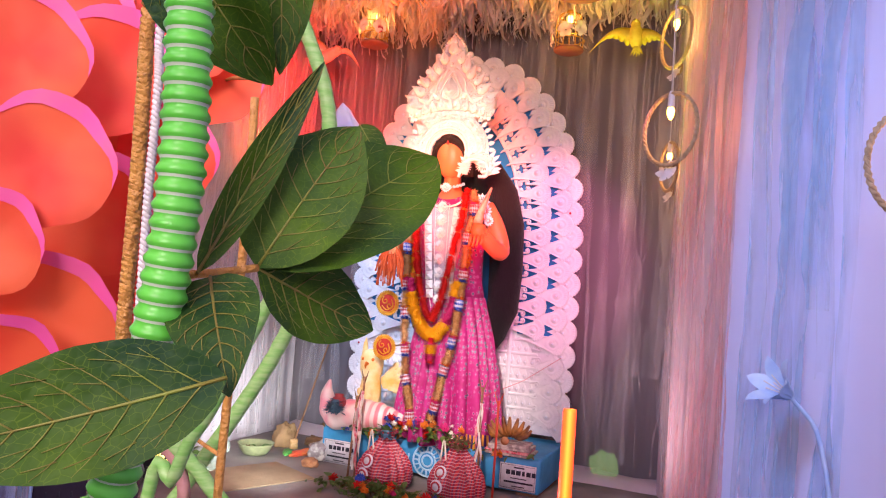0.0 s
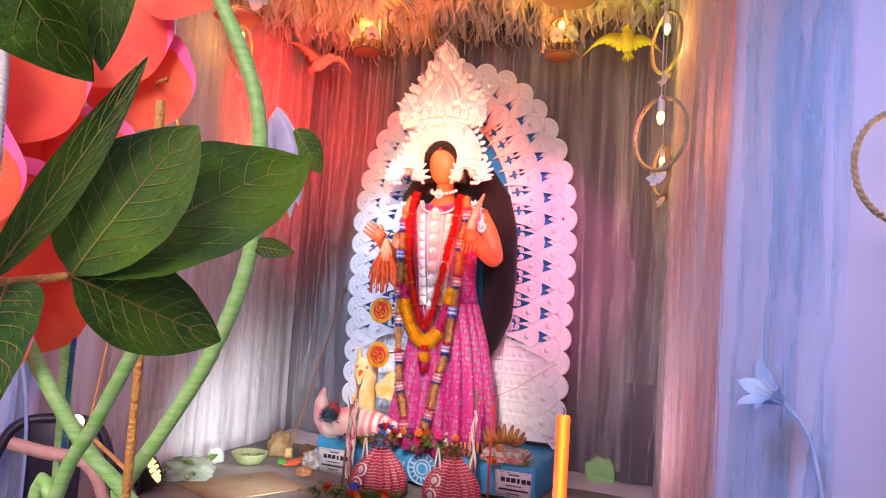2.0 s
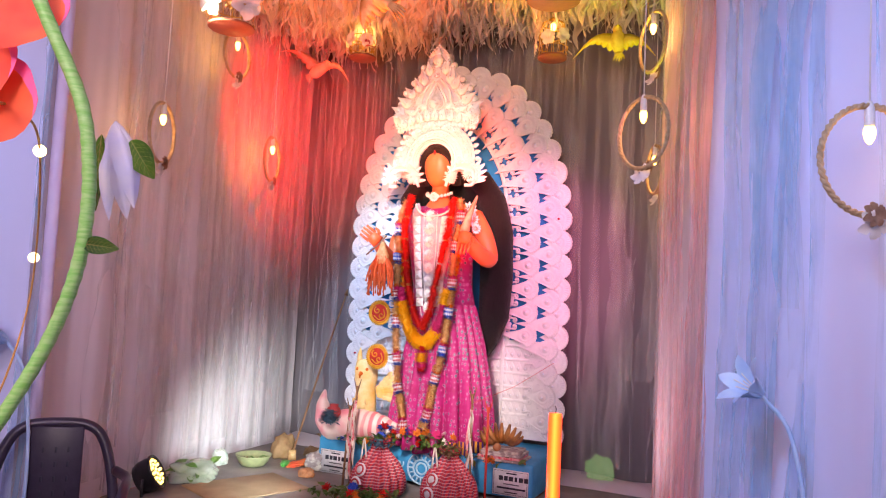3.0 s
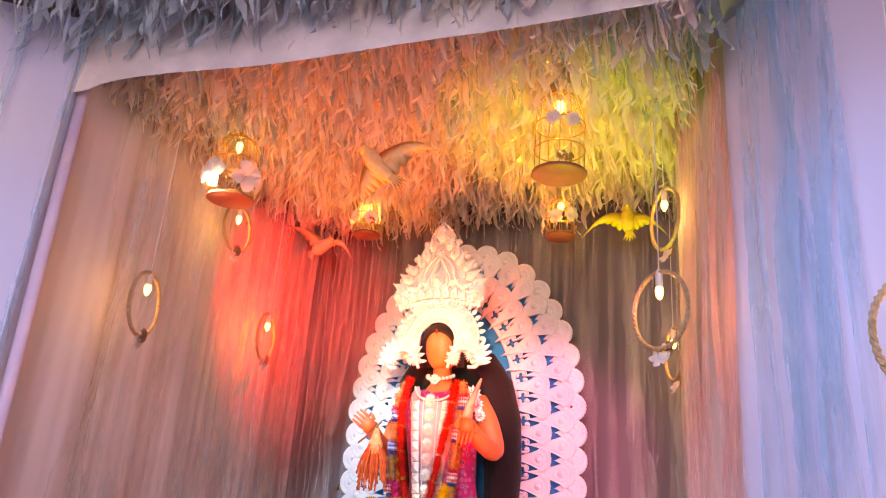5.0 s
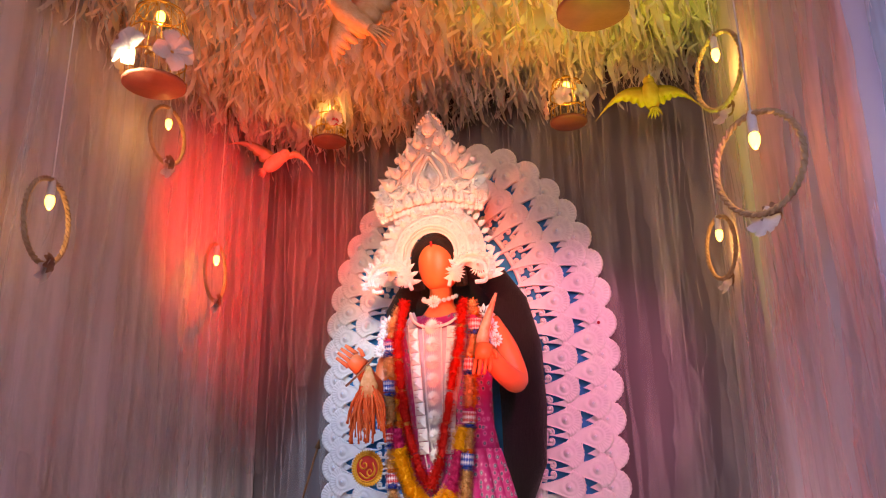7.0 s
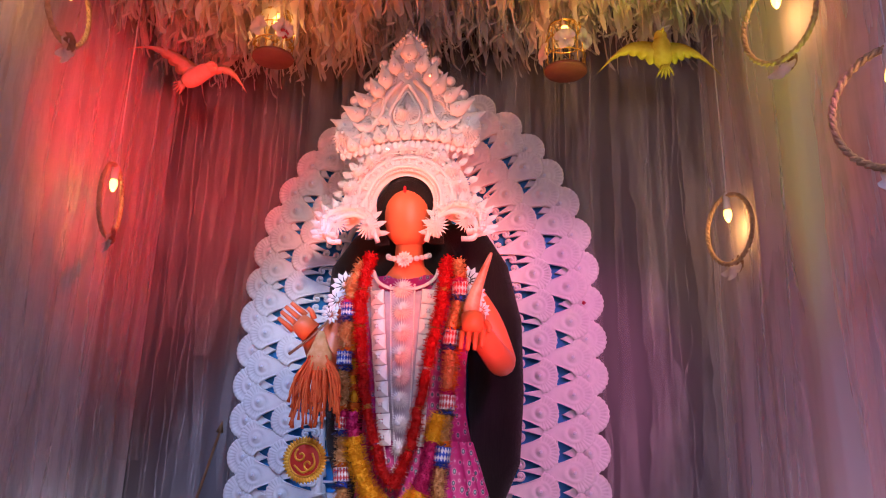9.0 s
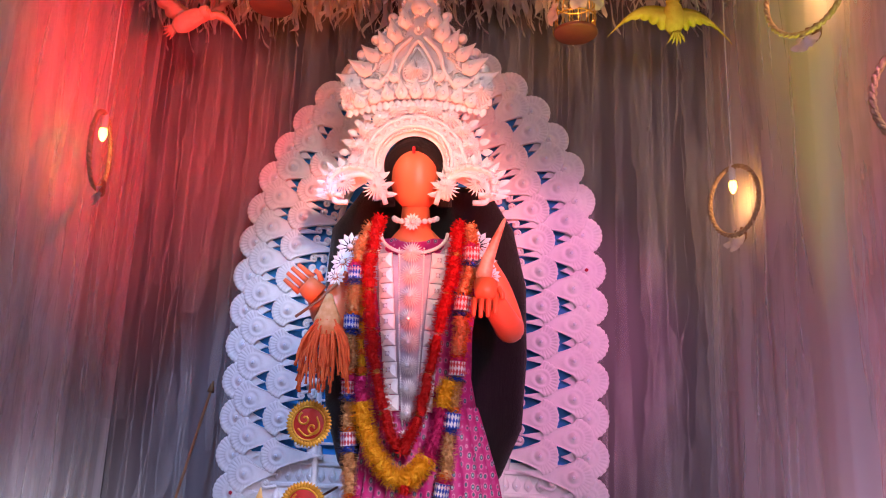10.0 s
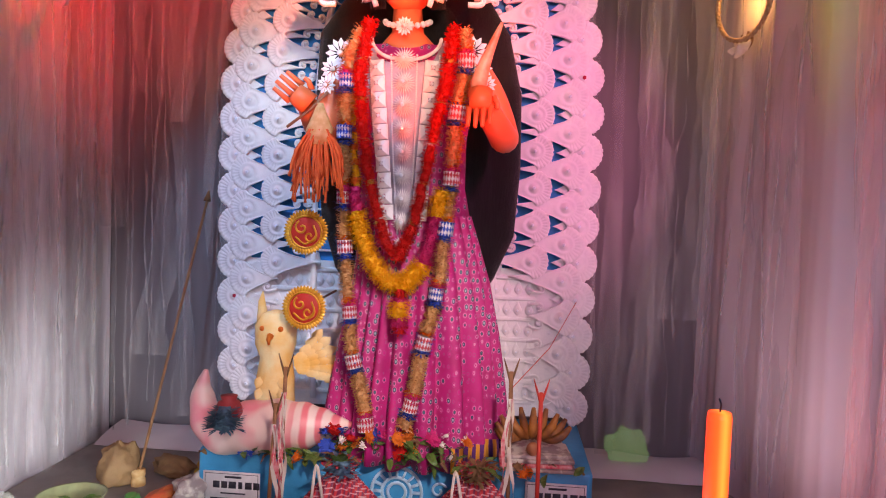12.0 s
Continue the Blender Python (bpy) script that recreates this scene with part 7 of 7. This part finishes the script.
line = smooth_line([(0.27, 0.331, 1.6), (0.2663, 0.3313, 1.43), (0.2658, 0.3316, 1.395), (0.2656, 0.3319, 1.375), (0.2655, 0.3322, 1.3568), (0.2656, 0.3338, 1.3332), (0.265, 0.3344, 1.3197), (0.2635, 0.3347, 1.3061), (0.2611, 0.3347, 1.2907), (0.2575, 0.3342, 1.2752), (0.25, 0.333, 1.22), (0.245, 0.332, 0.8), (0.24, 0.33, GROUND)], 6)
dense, want, run = [], 0.0, 0.0
for a, b in zip(line, line[1:]):
    seg = (b - a).length
    while want <= run + seg:
        p = a.lerp(b, (want - run) / seg)
        dense.append(p)
        want += 0.00045 if 1.2 < p.z < 1.42 else 0.01
    run += seg
bm = bmesh.new()
count = len(dense)
tube(dense, 0.0034, 14, bm)
bm.verts.ensure_lookup_table()
bm.faces.ensure_lookup_table()
for i in range(count):
    c = sum((bm.verts[i * 14 + k].co for k in range(14)), Vector()) / 14
    s = 1 + 0.09 * math.sin(2 * math.pi * i / 6)
    for k in range(14):
        v = bm.verts[i * 14 + k]
        v.co = c + (v.co - c) * s
# one pale band per ridge: the whitish shading between ridges, put into colour
for i in range(count - 1):
    for k in range(14):
        bm.faces[i * 14 + k].material_index = 1 if i % 6 in (3,) else 0
part("ribbed_stem", bm, [M["stem_green"], M["stem_groove_pale"]], spray, "bright green ribbed plastic stem")
part("side_stem", tube(smooth_line([(0.2244, 0.4182, 1.31), (0.2164, 0.4158, 1.2911), (0.2085, 0.4137, 1.2733), (0.2007, 0.4115, 1.2555), (0.19, 0.409, 1.2), (0.2, 0.38, 0.7), (0.235, 0.335, 0.2)], 8), 0.0019, 10), M["stem_pale"], spray, "pale green side stem")

# cords that run down beside the stem
def plaited(points, r, name, material, label, category):
    pts = smooth_line(points, 90)
    bm = bmesh.new()
    for k in range(2):
        tube([p + Vector((r * 0.5 * math.cos(i * 0.75 + math.pi * k), r * 0.5 * math.sin(i * 0.75 + math.pi * k), 0)) for i, p in enumerate(pts)], r * 0.68, 6, bm)
    ob = link(name, bm, material)
    return tagged(ob, label, category)


plaited([(0.221, 0.364, 1.5), (0.2196, 0.3679, 1.3782), (0.2191, 0.3694, 1.352), (0.2185, 0.3708, 1.3269), (0.2174, 0.3721, 1.3006), (0.2168, 0.3735, 1.2755), (0.21, 0.374, 1.18), (0.21, 0.374, 0.7), (0.21, 0.374, GROUND)], 0.0015, "plaited_rope", M["gold_cord"], "plaited gold cord hanging beside the stem", "cord")
plaited([(0.2275, 0.362, 1.5), (0.226, 0.3653, 1.3763), (0.2258, 0.3669, 1.3509), (0.2249, 0.3681, 1.3266), (0.2242, 0.3695, 1.3011), (0.223, 0.3706, 1.2768), (0.219, 0.371, 1.18), (0.217, 0.371, 0.7), (0.217, 0.371, GROUND)], 0.0009, "white_wire", M["cord"], "twisted white electric wire beside the gold cord", "wire")
plaited([(0.104, 0.496, 1.325), (0.1021, 0.4968, 1.3006), (0.0993, 0.4985, 1.2639), (0.0978, 0.5007, 1.2273), (0.095, 0.5022, 1.1934), (0.09, 0.503, 0.7), (0.09, 0.503, GROUND)], 0.0011, "blue_wire", M["blue_cord"], "twisted blue and green wire hanging by the flower", "wire")
ob = link("gold_rod", tube([(0.1878, 0.447, 1.372), (0.1867, 0.4496, 1.3303), (0.182, 0.4539, 1.25), (0.178, 0.458, 1.1), (0.17, 0.46, GROUND)], 0.0015, 10), M["gold_cord"])
tagged(ob, "thin gold-brown rod supporting the flower", "rod")

# curving stem with a bud
vine = thing("budded_stem", Matrix(), "pale green curving stem with a lilac bud", "artificial plant")
part("stem", tube(smooth_line([(0.135, 0.5, 1.5), (0.1435, 0.5048, 1.4588), (0.1653, 0.5188, 1.4039), (0.1702, 0.5236, 1.3704), (0.1691, 0.5255, 1.3393), (0.1635, 0.5253, 1.3106), (0.1515, 0.5225, 1.2787), (0.1343, 0.5175, 1.2465), (0.117, 0.5122, 1.2171), (0.1048, 0.5086, 1.19), (0.09, 0.504, 1.1), (0.085, 0.5, 0.6), (0.085, 0.5, GROUND)], 8), lambda f: 0.0034 + 0.0002 * math.sin(900 * f), 10), M["stem_pale"], vine)
part("stem", tube(smooth_line([(0.1, 0.466, 1.3), (0.1177, 0.4733, 1.2697), (0.1326, 0.4818, 1.245), (0.1473, 0.4896, 1.228), (0.16, 0.497, 1.2), (0.165, 0.499, 1.1), (0.12, 0.5, 0.4)], 8), 0.003, 10), M["stem_pale"], vine)
part("dry_stem", tube(smooth_line([(0.105, 0.47, 1.246), (0.1161, 0.4746, 1.2438), (0.1328, 0.4823, 1.2398), (0.1392, 0.4865, 1.2223), (0.1339, 0.4856, 1.2039), (0.13, 0.485, 1.1), (0.12, 0.49, 0.4)], 8), 0.0026, 10), M["dry_stem"], vine, "pinkish brown dry stem")
for tip, w, fc in (((0.1706, 0.5488, 1.346), 0.014, (0.6, -0.8, 0)), ((0.161, 0.546, 1.345), 0.013, (0.1, -1, 0)), ((0.174, 0.55, 1.352), 0.014, (0.9, -0.4, 0))):
    bm, rib = blade((0.162, 0.5441, 1.398), tip, w, fc, bow=0.006, fold=-0.5)
    rib.free()
    part("bud_petal", bm, M["bud"], vine, "pale lilac bud petal")
for base, tip, w in (((0.17, 0.548, 1.388), (0.1823, 0.5541, 1.368), 0.014), ((0.169, 0.525, 1.331), (0.1864, 0.5318, 1.329), 0.009), ((0.1577, 0.54, 1.39), (0.152, 0.545, 1.35), 0.008)):
    bm, rib = blade(base, tip, w, EYEWARD, bow=0.001)
    p = part("leaf", bm, M["vein_leaf"], vine, "small dark green leaf")
    part("midrib", rib, M["vein"], p)

# large cloth rose
rose = thing("cloth_rose", Matrix(), "large orange cloth rose with pink-edged petals", "artificial flower")


def rose_petal(at, r, facing, up, cup):
    at, facing, up = Vector(at), Vector(facing).normalized(), Vector(up)
    side = up.cross(facing).normalized()
    up = facing.cross(side)
    bm, rim = bmesh.new(), bmesh.new()
    n, rings = 28, []

    def place(a, f):
        rr = r * f * (1 + 0.04 * math.sin(3 * a + r * 900) + 0.02 * math.sin(7 * a))
        return at + side * rr * math.cos(a) + up * rr * math.sin(a) * 1.05 + facing * (cup * r * f * f * (0.6 + 0.5 * math.sin(a)) - 0.35 * r * max(0, f - 0.8) + 0.02 * r * math.sin(5 * a) * f)
    mid = bm.verts.new(place(0, 0))
    for f in (0.25, 0.5, 0.7, 0.85, 0.94, 1.0):
        rings.append([bm.verts.new(place(2 * math.pi * i / n, f)) for i in range(n)])
    for i in range(n):
        bm.faces.new((mid, rings[0][i], rings[0][(i + 1) % n]))
    for a, b in zip(rings, rings[1:]):
        for i in range(n):
            bm.faces.new((a[i], b[i], b[(i + 1) % n], a[(i + 1) % n]))
    inner, outer = [], []
    for i in range(2, 16):
        a = 2 * math.pi * i / n - 0.6
        k = math.sin(math.pi * (i - 2) / 13)
        inner.append(rim.verts.new(place(a, 1.0 - 0.24 * k) + facing * 0.0006))
        outer.append(rim.verts.new(place(a, 1.005) + facing * 0.0006))
    for i in range(13):
        rim.faces.new((inner[i], outer[i], outer[i + 1], inner[i + 1]))
    p = part("petal", bm, M["petal_orange"], rose)
    part("petal_edge", rim, M["petal_rim"], p, "bright pink petal edge")


F0 = Vector((0.62, -0.68, 0.05))
for at, r, tilt, cup in (((0.0909, 0.4323, 1.3893), 0.0235, (0.1, 0, 0.2), 0.3), ((0.0956, 0.4668, 1.3913), 0.026, (-0.1, 0, 0.1), 0.35), ((0.1096, 0.4322, 1.3466), 0.0235, (0, 0, 0.1), 0.3),
                         ((0.1019, 0.42, 1.3165), 0.018, (0, 0, 0), 0.3), ((0.1052, 0.4448, 1.2914), 0.0235, (0, 0, -0.2), 0.3), ((0.094, 0.47, 1.3326), 0.025, (-0.1, 0, -0.1), 0.3),
                         ((0.0979, 0.4319, 1.2745), 0.02, (0, 0, -0.3), 0.3), ((0.0707, 0.4656, 1.4144), 0.027, (0, 0, 0.3), 0.3), ((0.1032, 0.5008, 1.42), 0.026, (-0.2, 0, 0.3), 0.3),
                         ((0.113, 0.5106, 1.4015), 0.024, (-0.3, 0, 0.2), 0.3), ((0.104, 0.4957, 1.362), 0.022, (-0.2, 0, 0), 0.3), ((0.0905, 0.4857, 1.3007), 0.022, (-0.1, 0, -0.2), 0.3), ((0.085, 0.49, 1.35), 0.034, (0, 0, 0), 0.2), ((0.13, 0.512, 1.448), 0.022, (-0.3, 0, 0.3), 0.3)):
    rose_petal(at, r, F0 + Vector(tilt), (0.2, 0, 1), cup)
part("stem", tube(smooth_line([(0.085, 0.49, 1.35), (0.07, 0.52, 1.3), (0.07, 0.53, 0.8), (0.08, 0.52, GROUND)], 6), 0.003, 8), M["stem_pale"], rose)

# string lights on the wires
lights = thing("string_light", Matrix(), "thin wire with tiny lit bulbs strung through the flowers", "string light")
part("wire", tube(smooth_line([(0.1867, 0.4496, 1.38), (0.1, 0.53, 1.405), (0.02, 0.6061, 1.4008), (-0.05, 0.66, 1.3), (0.0, 0.6, 1.22), (0.1028, 0.5011, 1.2501), (0.182, 0.4539, 1.25)], 8), 0.0008, 6), M["gold_cord"], lights)
for p, r in (((0.02, 0.6061, 1.4008), 0.0042), ((0.1028, 0.5011, 1.2501), 0.0032), ((-0.05, 0.66, 1.33), 0.004)):
    bm = bmesh.new()
    bmesh.ops.create_uvsphere(bm, u_segments=12, v_segments=8, radius=r)
    part("bulb", bm, M["bulb_small"], lights, "tiny warm glowing bulb").location = p
